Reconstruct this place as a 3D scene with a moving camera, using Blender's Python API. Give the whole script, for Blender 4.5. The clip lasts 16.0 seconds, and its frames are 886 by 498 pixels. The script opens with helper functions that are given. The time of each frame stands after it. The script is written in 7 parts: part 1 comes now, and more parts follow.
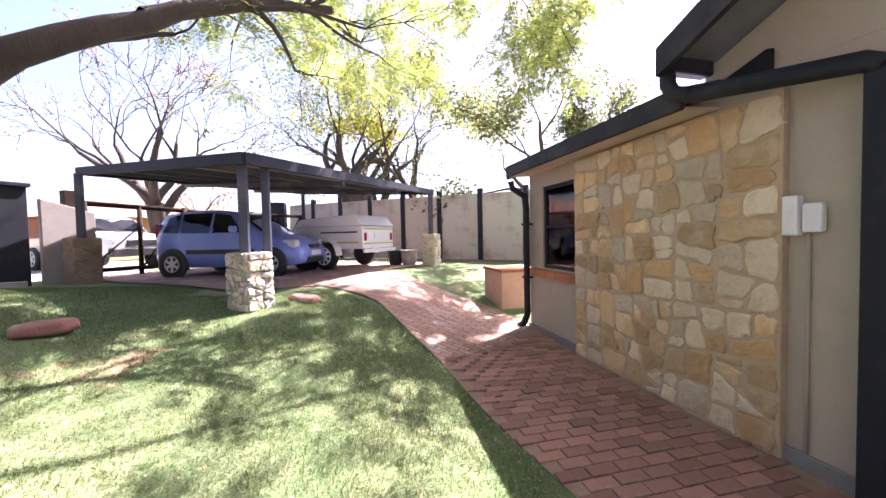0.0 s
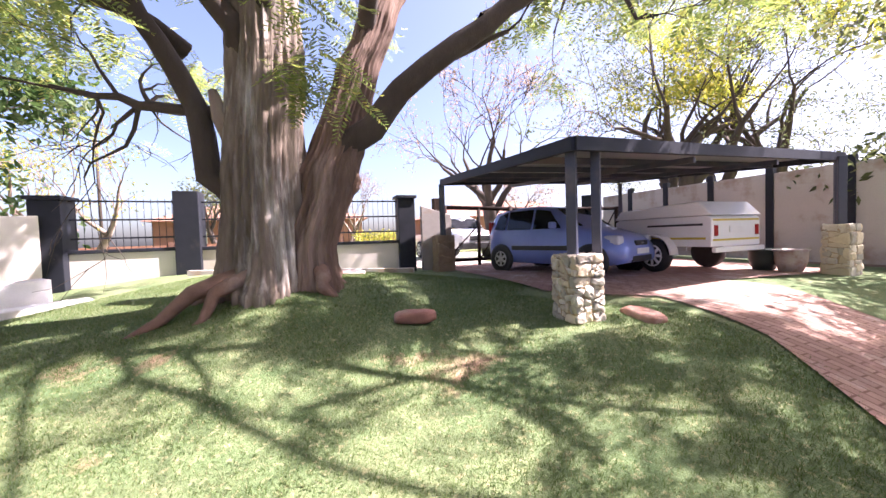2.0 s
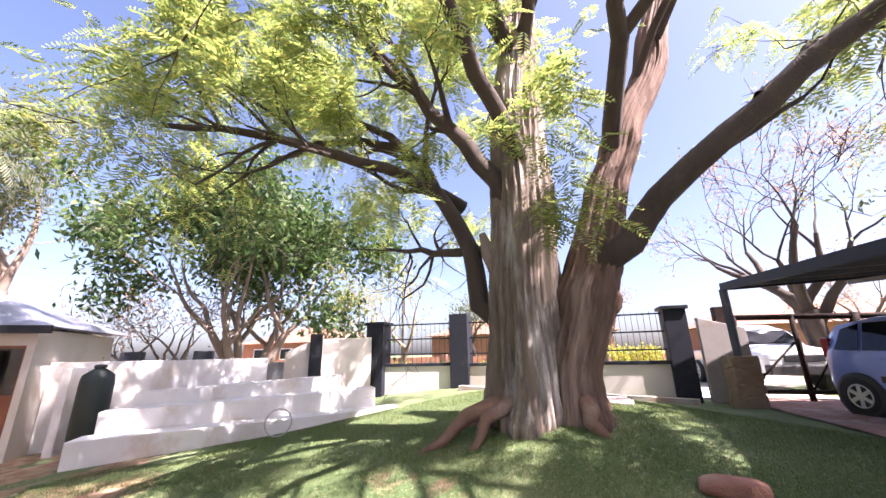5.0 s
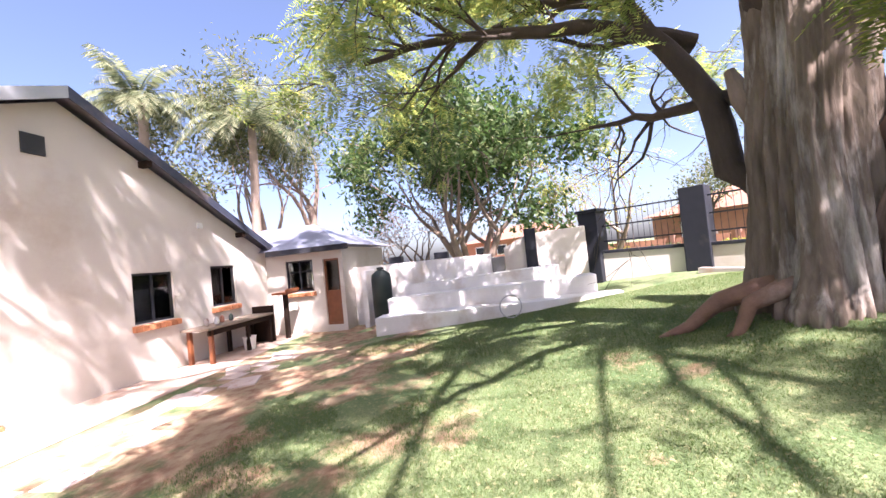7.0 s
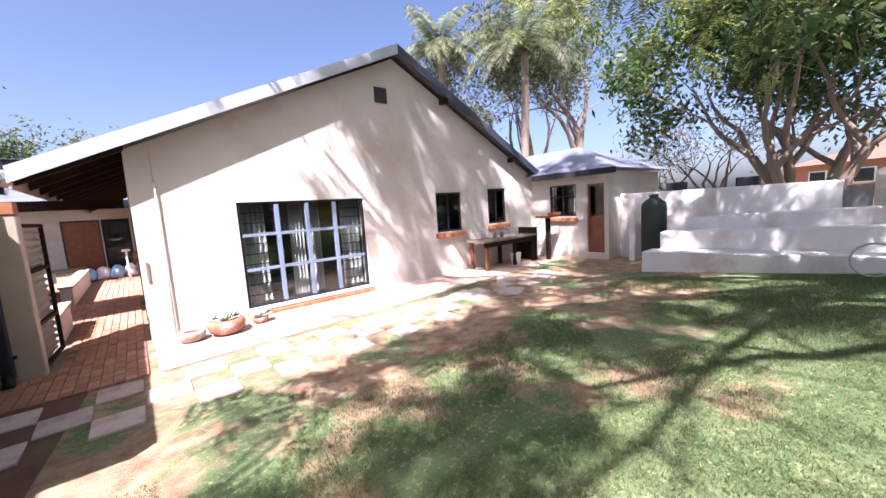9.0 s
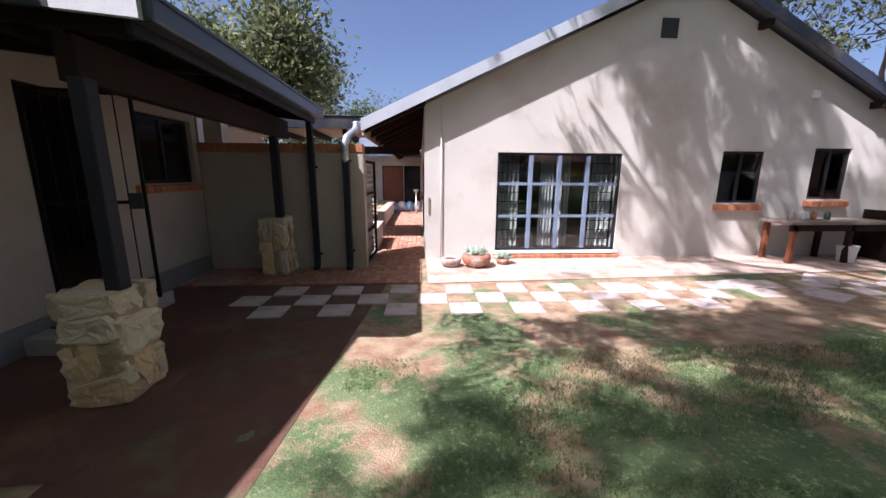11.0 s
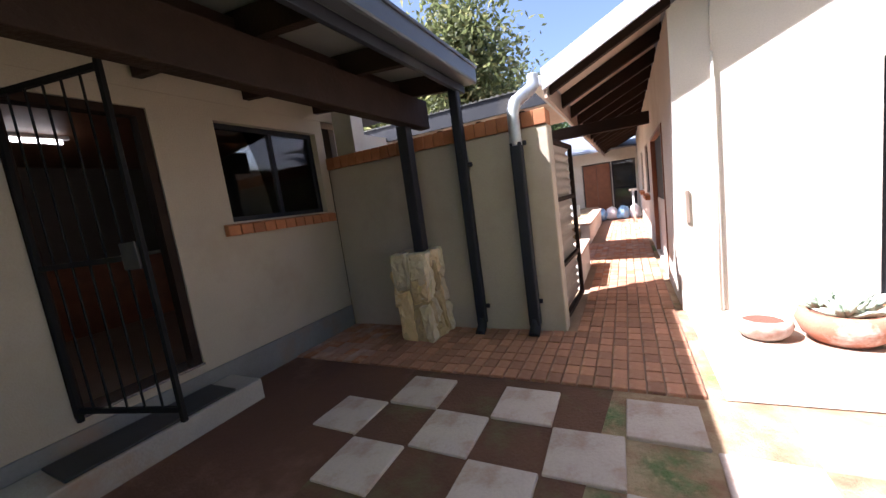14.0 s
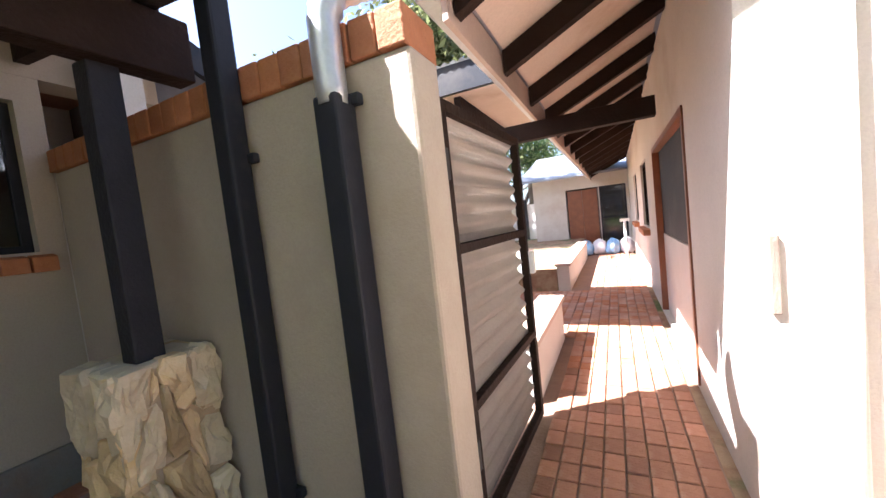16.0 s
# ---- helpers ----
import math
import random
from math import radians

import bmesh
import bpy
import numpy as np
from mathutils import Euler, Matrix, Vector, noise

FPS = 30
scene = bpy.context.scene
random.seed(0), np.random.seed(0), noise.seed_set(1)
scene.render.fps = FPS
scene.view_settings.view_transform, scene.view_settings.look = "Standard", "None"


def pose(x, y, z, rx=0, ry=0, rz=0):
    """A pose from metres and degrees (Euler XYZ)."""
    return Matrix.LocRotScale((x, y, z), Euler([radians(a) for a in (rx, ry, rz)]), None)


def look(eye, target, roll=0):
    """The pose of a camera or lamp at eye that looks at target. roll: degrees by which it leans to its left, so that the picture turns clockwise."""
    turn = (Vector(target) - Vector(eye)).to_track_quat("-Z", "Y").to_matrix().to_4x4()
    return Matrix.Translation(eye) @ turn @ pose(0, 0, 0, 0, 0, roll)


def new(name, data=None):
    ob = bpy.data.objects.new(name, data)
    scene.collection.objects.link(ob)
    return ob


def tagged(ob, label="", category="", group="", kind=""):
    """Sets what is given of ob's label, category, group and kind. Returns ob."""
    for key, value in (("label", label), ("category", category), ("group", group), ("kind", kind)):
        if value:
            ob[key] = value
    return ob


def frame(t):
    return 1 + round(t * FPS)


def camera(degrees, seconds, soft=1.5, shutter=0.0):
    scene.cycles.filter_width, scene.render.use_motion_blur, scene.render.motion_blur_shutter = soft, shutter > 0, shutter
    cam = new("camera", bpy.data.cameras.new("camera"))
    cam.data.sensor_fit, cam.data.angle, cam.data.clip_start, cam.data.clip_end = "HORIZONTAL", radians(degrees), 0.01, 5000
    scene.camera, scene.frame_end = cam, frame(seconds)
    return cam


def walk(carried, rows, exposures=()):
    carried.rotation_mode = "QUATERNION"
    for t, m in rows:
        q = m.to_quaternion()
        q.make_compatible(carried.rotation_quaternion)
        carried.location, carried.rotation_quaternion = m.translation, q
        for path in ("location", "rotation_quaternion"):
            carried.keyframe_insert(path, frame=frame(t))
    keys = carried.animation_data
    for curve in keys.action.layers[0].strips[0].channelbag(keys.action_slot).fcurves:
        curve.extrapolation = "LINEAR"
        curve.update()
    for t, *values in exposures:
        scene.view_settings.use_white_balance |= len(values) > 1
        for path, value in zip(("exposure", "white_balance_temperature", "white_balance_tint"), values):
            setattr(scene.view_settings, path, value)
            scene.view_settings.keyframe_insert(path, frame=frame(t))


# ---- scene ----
cam = camera(101.2, 16.0)
PATH = [
    (0, (0.777, -0.136, 1.463), (1.252, 1.806, 1.392), -1.2),
    (0.5, (0.732, 0.217, 1.503), (0.906, 2.209, 1.485), -1.7),
    (1, (0.618, 0.542, 1.516), (0.289, 2.515, 1.5), -1.7),
    (1.5, (0.447, 0.753, 1.522), (-0.242, 2.63, 1.473), -1.5),
    (2, (0.3, 0.848, 1.548), (-0.749, 2.549, 1.479), -1.9),
    (2.5, (0.187, 0.88, 1.557), (-1.272, 2.247, 1.5), -1.3),
    (3, (0.115, 0.873, 1.574), (-1.551, 1.979, 1.605), -1.9),
    (3.5, (0.112, 0.854, 1.633), (-1.61, 1.824, 1.939), -0.7),
    (3.7, (0.131, 0.849, 1.648), (-1.573, 1.792, 2.103), -0.3),
    (5.8, (0.042, 0.758, 1.75), (-1.859, 1.208, 2.179), -2.1),
    (6, (0.027, 0.821, 1.752), (-1.912, 1.158, 2.105), -3.0),
    (6.5, (0.032, 0.762, 1.748), (-1.959, 0.827, 1.926), -4.7),
    (7, (-0.033, 0.697, 1.72), (-2.003, 0.355, 1.773), -5.8),
    (7.5, (-0.056, 0.656, 1.707), (-1.923, -0.059, 1.662), -7.4),
    (8, (-0.084, 0.621, 1.703), (-1.804, -0.394, 1.601), -7.3),
    (8.5, (-0.095, 0.603, 1.708), (-1.603, -0.702, 1.556), -5.5),
    (10.8, (-0.08, 0.538, 1.547), (-0.377, -1.4, 1.151), 0.0),
    (11, (-0.035, 0.496, 1.548), (-0.159, -1.461, 1.153), 0.3),
    (11.5, (0.131, 0.199, 1.508), (0.569, -1.72, 1.151), -1.0),
    (12, (0.233, -0.155, 1.451), (1.032, -1.968, 1.179), -4.1),
    (12.5, (0.263, -0.572, 1.445), (1.346, -2.249, 1.329), -5.4),
    (13, (0.269, -1.125, 1.381), (1.354, -2.8, 1.251), -8.7),
    (13.5, (0.222, -1.672, 1.36), (1.328, -3.328, 1.177), -13.5),
    (14, (0.295, -2.212, 1.348), (1.209, -3.973, 1.097), -7.9),
    (14.5, (0.343, -2.761, 1.344), (1.404, -4.449, 1.18), -5.8),
    (15, (0.381, -3.338, 1.306), (1.48, -5.002, 1.152), -4.3),
    (15.5, (0.34, -3.926, 1.326), (1.283, -5.683, 1.174), -6.3),
    (16, (0.323, -4.503, 1.322), (1.185, -6.303, 1.192), -6.4),
]
walk(cam, [(t, look(eye, target, roll)) for t, eye, target, roll in PATH],
     [(0, 2.85, 6150, 34), (0.5, 2.7, 6150, 34), (1, 2.55, 6200, 34), (1.5, 2.5, 6200, 34), (2.5, 2.55, 6300, 32), (6, 2.5, 6300, 31), (8.5, 2.15, 6000, 28), (11, 1.2, 5700, 23), (12, 1.2, 5700, 20), (12.5, 1.6, 5700, 19),
      (13.5, 2.15, 5900, 18), (14.5, 2.6, 5900, 18), (15, 2.85, 5900, 17), (16, 3.0, 5900, 17)])

# ---- light ----
SUN = Vector((1.47, 1.04, 2.5)).normalized()
sun_data = bpy.data.lights.new("sun", "SUN")
sun_data.energy, sun_data.angle, sun_data.color = 5.0, radians(0.55), (1.0, 0.95, 0.87)
sun = new("sun", sun_data)
sun.matrix_world = look(SUN * 60, (0, 0, 0))
world = bpy.data.worlds.new("sky")
scene.world = world
world.use_nodes = True
wn = world.node_tree.nodes
sky = wn.new("ShaderNodeTexSky")
sky.sky_type, sky.sun_disc = "NISHITA", False
sky.sun_elevation = math.asin(SUN.z)
sky.sun_rotation = math.atan2(SUN.x, SUN.y)
sky.altitude, sky.air_density, sky.dust_density, sky.ozone_density = 1300, 1.0, 9.0, 1.0
wn["Background"].inputs[1].default_value = 0.066
world.node_tree.links.new(sky.outputs[0], wn["Background"].inputs[0])

# ---- materials ----
MATS = {}


def mat(name, c1, c2=None, scale=6.0, rough=0.8, bump=0.2, metal=0.0, fine=60.0, stain=None, stain_scale=1.2, vary=0.0, spec=0.5,
        coat=0.0, trans=0.0, stretch=(1, 1, 1)):
    """Two-scale noise material: c1 to c2 by broad patches, fine grain in value and relief, stains of their own shape."""
    if name in MATS:
        return MATS[name]
    m = bpy.data.materials.new(name)
    m.use_nodes = True
    n, l = m.node_tree.nodes, m.node_tree.links
    p = n["Principled BSDF"]
    p.inputs["Roughness"].default_value, p.inputs["Metallic"].default_value = rough, metal
    p.inputs["Specular IOR Level"].default_value = spec
    p.inputs["Coat Weight"].default_value = coat
    if trans:
        p.inputs["Subsurface Weight"].default_value = 0.0
    tc = n.new("ShaderNodeTexCoord")
    mp = n.new("ShaderNodeMapping")
    mp.inputs["Scale"].default_value = stretch
    l.new(tc.outputs["Object"], mp.inputs[0])

    def noise_at(s, detail=5.0, r=0.6):
        t = n.new("ShaderNodeTexNoise")
        t.inputs["Scale"].default_value, t.inputs["Detail"].default_value, t.inputs["Roughness"].default_value = s, detail, r
        l.new(mp.outputs[0], t.inputs["Vector"])
        return t

    def mix(a, b, f, mode="MIX"):
        x = n.new("ShaderNodeMix")
        x.data_type, x.blend_type = "RGBA", mode
        for s, v in ((6, a), (7, b)):
            if isinstance(v, tuple):
                x.inputs[s].default_value = (*v, 1)
            else:
                l.new(v, x.inputs[s])
        if isinstance(f, float):
            x.inputs[0].default_value = f
        else:
            l.new(f, x.inputs[0])
        return x.outputs[2]

    def ramp(v, lo, hi):
        r = n.new("ShaderNodeMapRange")
        r.inputs[1].default_value, r.inputs[2].default_value = lo, hi
        l.new(v, r.inputs[0])
        return r.outputs[0]

    c2 = c2 or tuple(v * 0.8 for v in c1)
    big, small = noise_at(scale), noise_at(fine, 3.0)
    col = mix(c1, c2, ramp(big.outputs[0], 0.35, 0.65))
    grain = mix(tuple(v * 0.75 for v in c1), c1, ramp(small.outputs[0], 0.3, 0.6))
    col = mix(col, grain, 0.3)
    if stain:
        s = noise_at(stain_scale, 6.0, 0.65)
        col = mix(col, stain, ramp(s.outputs[0], 0.52, 0.68))
    if vary:
        info = n.new("ShaderNodeObjectInfo")
        hs = n.new("ShaderNodeHueSaturation")
        l.new(col, hs.inputs["Color"])
        r = n.new("ShaderNodeMapRange")
        r.inputs[3].default_value, r.inputs[4].default_value = 1 - vary, 1 + vary
        l.new(info.outputs["Random"], r.inputs[0])
        l.new(r.outputs[0], hs.inputs["Value"])
        geo = n.new("ShaderNodeNewGeometry")
        r2 = n.new("ShaderNodeMapRange")
        r2.inputs[3].default_value, r2.inputs[4].default_value = 1 - vary, 1 + vary * 0.6
        l.new(geo.outputs["Random Per Island"], r2.inputs[0])
        l.new(r2.outputs[0], hs.inputs["Saturation"])
        col = hs.outputs[0]
    l.new(col, p.inputs["Base Color"])
    if bump:
        b = n.new("ShaderNodeBump")
        b.inputs["Strength"].default_value, b.inputs["Distance"].default_value = bump, 0.02
        ad = n.new("ShaderNodeMath")
        ad.operation = "MULTIPLY_ADD"
        ad.inputs[1].default_value = 0.6
        l.new(small.outputs[0], ad.inputs[0])
        l.new(big.outputs[0], ad.inputs[2])
        l.new(ad.outputs[0], b.inputs["Height"])
        l.new(b.outputs[0], p.inputs["Normal"])
    MATS[name] = m
    return m


def leaf_mat(name, c1, c2, c3=None):
    if name in MATS:
        return MATS[name]
    m = bpy.data.materials.new(name)
    m.use_nodes = True
    n, l = m.node_tree.nodes, m.node_tree.links
    p, out = n["Principled BSDF"], n["Material Output"]
    geo = n.new("ShaderNodeNewGeometry")
    r = n.new("ShaderNodeValToRGB")
    r.color_ramp.elements[0].color, r.color_ramp.elements[1].color = (*c1, 1), (*c2, 1)
    if c3:
        e = r.color_ramp.elements.new(0.8)
        e.color = (*c2, 1)
        r.color_ramp.elements[2].color = (*c3, 1)
    l.new(geo.outputs["Random Per Island"], r.inputs[0])
    l.new(r.outputs[0], p.inputs["Base Color"])
    p.inputs["Roughness"].default_value = 0.55
    tr = n.new("ShaderNodeBsdfTranslucent")
    l.new(r.outputs[0], tr.inputs[0])
    ms = n.new("ShaderNodeMixShader")
    ms.inputs[0].default_value = 0.6
    l.new(p.outputs[0], ms.inputs[1])
    l.new(tr.outputs[0], ms.inputs[2])
    l.new(ms.outputs[0], out.inputs[0])
    MATS[name] = m
    return m


def glass_mat():
    m = bpy.data.materials.new("window_glass")
    m.use_nodes = True
    n, l = m.node_tree.nodes, m.node_tree.links
    out = n["Material Output"]
    t, g, f, ms = (n.new(k) for k in ("ShaderNodeBsdfTransparent", "ShaderNodeBsdfGlossy", "ShaderNodeFresnel", "ShaderNodeMixShader"))
    t.inputs[0].default_value = (0.82, 0.86, 0.86, 1)
    g.inputs["Roughness"].default_value = 0.01
    f.inputs[0].default_value = 1.6
    l.new(f.outputs[0], ms.inputs[0])
    l.new(t.outputs[0], ms.inputs[1])
    l.new(g.outputs[0], ms.inputs[2])
    l.new(ms.outputs[0], out.inputs[0])
    return m


PLASTER = mat("beige_plaster", (0.43, 0.37, 0.30), (0.38, 0.33, 0.265), 1.3, 0.9, 0.25, fine=90, stain=(0.35, 0.29, 0.225), stain_scale=0.7)
PLASTER2 = mat("pale_plaster", (0.59, 0.55, 0.50), (0.53, 0.49, 0.445), 1.1, 0.9, 0.25, fine=80, stain=(0.48, 0.42, 0.36), stain_scale=0.8)
GREYPLINTH = mat("grey_plinth_paint", (0.20, 0.20, 0.20), (0.15, 0.145, 0.14), 3, 0.85, 0.3, stain=(0.22, 0.15, 0.11))
WHITEWALL = mat("white_painted_wall", (0.72, 0.70, 0.69), (0.60, 0.58, 0.56), 1.4, 0.85, 0.3, stain=(0.52, 0.45, 0.39), stain_scale=1.1)
FENCE = mat("precast_panel_paint", (0.50, 0.465, 0.43), (0.45, 0.415, 0.38), 1.2, 0.9, 0.3, stain=(0.33, 0.25, 0.19), vary=0.06)
CHARCOAL = mat("charcoal_paint", (0.018, 0.020, 0.028), (0.013, 0.015, 0.02), 4, 0.6, 0.1, spec=0.25, stain=(0.045, 0.042, 0.042))
BLUEGREY = mat("blue_grey_steel_paint", (0.045, 0.052, 0.08), (0.036, 0.042, 0.064), 5, 0.45, 0.08, stain=(0.12, 0.10, 0.10))
SHEET = mat("pale_sheet_metal", (0.34, 0.34, 0.33), (0.28, 0.28, 0.27), 3, 0.45, 0.1, 0.5)
ROOFGREY = mat("grey_roof_sheet", (0.26, 0.28, 0.33), (0.20, 0.22, 0.26), 2, 0.42, 0.1, 0.35, stain=(0.18, 0.17, 0.17))
GALV = mat("galvanised_metal", (0.60, 0.63, 0.66), (0.48, 0.50, 0.53), 8, 0.38, 0.1, 0.7)
DARKWOOD = mat("dark_stained_timber", (0.026, 0.015, 0.011), (0.018, 0.011, 0.008), 5, 0.75, 0.4, spec=0.15, stretch=(1, 1, 1), fine=40)
BROWNDOOR = mat("varnished_brown_wood", (0.22, 0.075, 0.03), (0.15, 0.05, 0.022), 6, 0.4, 0.2)
SOFFIT = mat("cream_ceiling_board", (0.62, 0.52, 0.44), (0.56, 0.46, 0.38), 2, 0.85, 0.1, stain=(0.48, 0.37, 0.28))
BRICKRED = mat("red_clay_brick", (0.36, 0.17, 0.105), (0.29, 0.13, 0.078), 9, 0.85, 0.5, vary=0.28, stain=(0.44, 0.28, 0.20), stain_scale=5)
BRICKORANGE = mat("orange_face_brick", (0.42, 0.17, 0.075), (0.34, 0.125, 0.055), 9, 0.85, 0.4, vary=0.18)
PAVEPINK = mat("weathered_red_paver", (0.31, 0.16, 0.12), (0.25, 0.115, 0.085), 6, 0.9, 0.5, vary=0.3, stain=(0.40, 0.30, 0.25), stain_scale=2.5)
MORTAR = mat("sandy_joint", (0.30, 0.20, 0.15), (0.23, 0.15, 0.11), 6, 0.95, 0.5)
STONE = mat("honey_sandstone", (0.58, 0.45, 0.29), (0.50, 0.36, 0.21), 3.2, 0.9, 0.9, fine=26, vary=0.34, stain=(0.66, 0.57, 0.43), stain_scale=2.6)
STONEPALE = mat("cream_sandstone", (0.64, 0.55, 0.41), (0.55, 0.46, 0.33), 3.5, 0.9, 0.9, fine=26, vary=0.2, stain=(0.5, 0.4, 0.28), stain_scale=3)
STONEOCHRE = mat("ochre_sandstone", (0.52, 0.36, 0.20), (0.44, 0.29, 0.16), 3.5, 0.9, 0.9, fine=26, vary=0.2, stain=(0.55, 0.44, 0.3), stain_scale=3)
STONEGREY = mat("grey_cream_fieldstone", (0.60, 0.55, 0.46), (0.48, 0.43, 0.35), 4, 0.9, 0.9, fine=26, vary=0.25, stain=(0.30, 0.20, 0.14), stain_scale=3)
STONEMORTAR = mat("stone_mortar", (0.50, 0.38, 0.25), (0.42, 0.31, 0.20), 6, 0.95, 0.6)
STONEBROWN = mat("brown_plastered_stone", (0.30, 0.21, 0.14), (0.22, 0.15, 0.10), 4, 0.9, 0.7, stain=(0.36, 0.28, 0.2), stain_scale=3)
SLAB = mat("pale_concrete_slab", (0.50, 0.41, 0.37), (0.42, 0.34, 0.31), 4, 0.9, 0.4, vary=0.12, stain=(0.36, 0.24, 0.19), stain_scale=5)
SOILRED = mat("red_cement_floor", (0.12, 0.05, 0.032), (0.09, 0.038, 0.026), 2, 0.9, 0.4, stain=(0.20, 0.10, 0.07))
CONCRETE = mat("bare_concrete", (0.36, 0.33, 0.30), (0.30, 0.27, 0.25), 3, 0.9, 0.4, stain=(0.30, 0.19, 0.13))
KERBPALE = mat("pale_verge_paving", (0.52, 0.47, 0.42), (0.45, 0.40, 0.35), 2, 0.9, 0.3)
BARK = mat("furrowed_bark", (0.23, 0.18, 0.14), (0.06, 0.042, 0.031), 6.5, 0.95, 1.0, fine=22, stain=(0.46, 0.42, 0.38), stain_scale=3.4, stretch=(1, 1, 0.2))
BARKRED = mat("reddish_bark", (0.19, 0.12, 0.088), (0.06, 0.036, 0.026), 4.5, 0.95, 1.0, fine=22, stain=(0.27, 0.19, 0.15), stain_scale=3.0, stretch=(1, 1, 0.16))
BARKGREY = mat("grey_bark", (0.075, 0.055, 0.043), (0.042, 0.031, 0.025), 4, 0.95, 0.8, stretch=(1, 1, 0.35))
BARKPALE = mat("pale_twig_bark", (0.26, 0.20, 0.16), (0.18, 0.13, 0.10), 5, 0.95, 0.6, stretch=(1, 1, 0.35))
WHITEPAINT = mat("white_gloss_paint", (0.78, 0.78, 0.77), (0.72, 0.72, 0.71), 5, 0.35, 0.03)
WHITEPLASTIC = mat("white_plastic", (0.76, 0.76, 0.75), (0.70, 0.70, 0.70), 6, 0.4, 0.03)
BLUEPAINT = mat("light_blue_car_paint", (0.20, 0.28, 0.66), (0.18, 0.25, 0.60), 3, 0.28, 0.0, 0.1, coat=0.8)
CARWHITE = mat("white_car_paint", (0.82, 0.82, 0.82), (0.78, 0.78, 0.78), 3, 0.3, 0.0, coat=0.7)
RUBBER = mat("black_rubber", (0.022, 0.022, 0.023), (0.016, 0.016, 0.017), 10, 0.75, 0.2)
BLACKPLASTIC = mat("black_plastic", (0.025, 0.025, 0.027), (0.02, 0.02, 0.021), 10, 0.5, 0.05)
CHROME = mat("bright_metal", (0.62, 0.62, 0.63), (0.55, 0.55, 0.56), 10, 0.22, 0.0, 0.95)
ALLOY = mat("silver_wheel_paint", (0.55, 0.56, 0.58), (0.48, 0.49, 0.5), 8, 0.35, 0.0, 0.7)
REDLENS = mat("red_lens", (0.35, 0.02, 0.02), (0.3, 0.02, 0.02), 10, 0.2, 0.0)
CARGLASS = mat("tinted_car_glass", (0.02, 0.025, 0.03), (0.016, 0.02, 0.024), 6, 0.05, 0.0, spec=0.8)
LAMPGLASS = mat("headlamp_glass", (0.62, 0.66, 0.72), (0.56, 0.6, 0.66), 8, 0.12, 0.0)
CURTAIN = mat("white_curtain", (0.74, 0.73, 0.71), (0.66, 0.65, 0.63), 3, 0.9, 0.2)
# the shade inside the rooms is put into this dark wall colour
INTERIOR = mat("interior_shade_plaster", (0.11, 0.09, 0.075), (0.09, 0.075, 0.06), 2, 0.9, 0.1)
INTFLOOR = mat("interior_tiles", (0.20, 0.13, 0.085), (0.16, 0.10, 0.065), 3, 0.5, 0.1)
TERRACOTTA = mat("terracotta", (0.38, 0.16, 0.10), (0.30, 0.12, 0.075), 6, 0.85, 0.3, stain=(0.5, 0.42, 0.38), stain_scale=5)
POTPALE = mat("pale_glazed_clay", (0.45, 0.38, 0.34), (0.35, 0.28, 0.25), 6, 0.6, 0.3, stain=(0.28, 0.16, 0.12), stain_scale=5)
ROCKRED = mat("red_rock", (0.30, 0.14, 0.10), (0.22, 0.10, 0.075), 5, 0.9, 0.9, stain=(0.36, 0.25, 0.2))
GREENPLASTIC = mat("dark_green_plastic", (0.018, 0.03, 0.026), (0.014, 0.024, 0.021), 5, 0.5, 0.1)
BLUEBAG = mat("blue_plastic_bag", (0.10, 0.28, 0.55), (0.45, 0.55, 0.65), 7, 0.5, 0.4)
WHITEBAG = mat("white_woven_bag", (0.62, 0.60, 0.62), (0.50, 0.45, 0.50), 7, 0.6, 0.4)
TILEROOF = mat("red_brown_roof_tile", (0.26, 0.13, 0.09), (0.21, 0.10, 0.07), 2, 0.85, 0.5)
HOUSEBRICK = mat("far_red_brick", (0.34, 0.16, 0.10), (0.28, 0.125, 0.08), 3, 0.9, 0.4)
GLASS = glass_mat()
LEAFFEATHER = leaf_mat("feathery_leaf", (0.14, 0.22, 0.05), (0.33, 0.38, 0.11), (0.56, 0.50, 0.12))
LEAFYELLOW = leaf_mat("yellow_green_leaf", (0.16, 0.20, 0.03), (0.42, 0.40, 0.05), (0.60, 0.50, 0.10))
LEAFDARK = leaf_mat("dark_green_leaf", (0.03, 0.065, 0.018), (0.09, 0.155, 0.045), (0.28, 0.33, 0.14))
LEAFOLIVE = leaf_mat("olive_leaf", (0.06, 0.08, 0.03), (0.15, 0.17, 0.07), (0.28, 0.27, 0.13))
LEAFPALM = leaf_mat("palm_leaf", (0.09, 0.12, 0.06), (0.24, 0.27, 0.15), (0.36, 0.36, 0.22))
LEAFDRY = leaf_mat("dry_twig_leaf", (0.24, 0.16, 0.10), (0.36, 0.25, 0.17), (0.45, 0.34, 0.26))
GRASSBLADE = leaf_mat("grass_blade", (0.07, 0.13, 0.025), (0.135, 0.18, 0.058), (0.26, 0.25, 0.12))


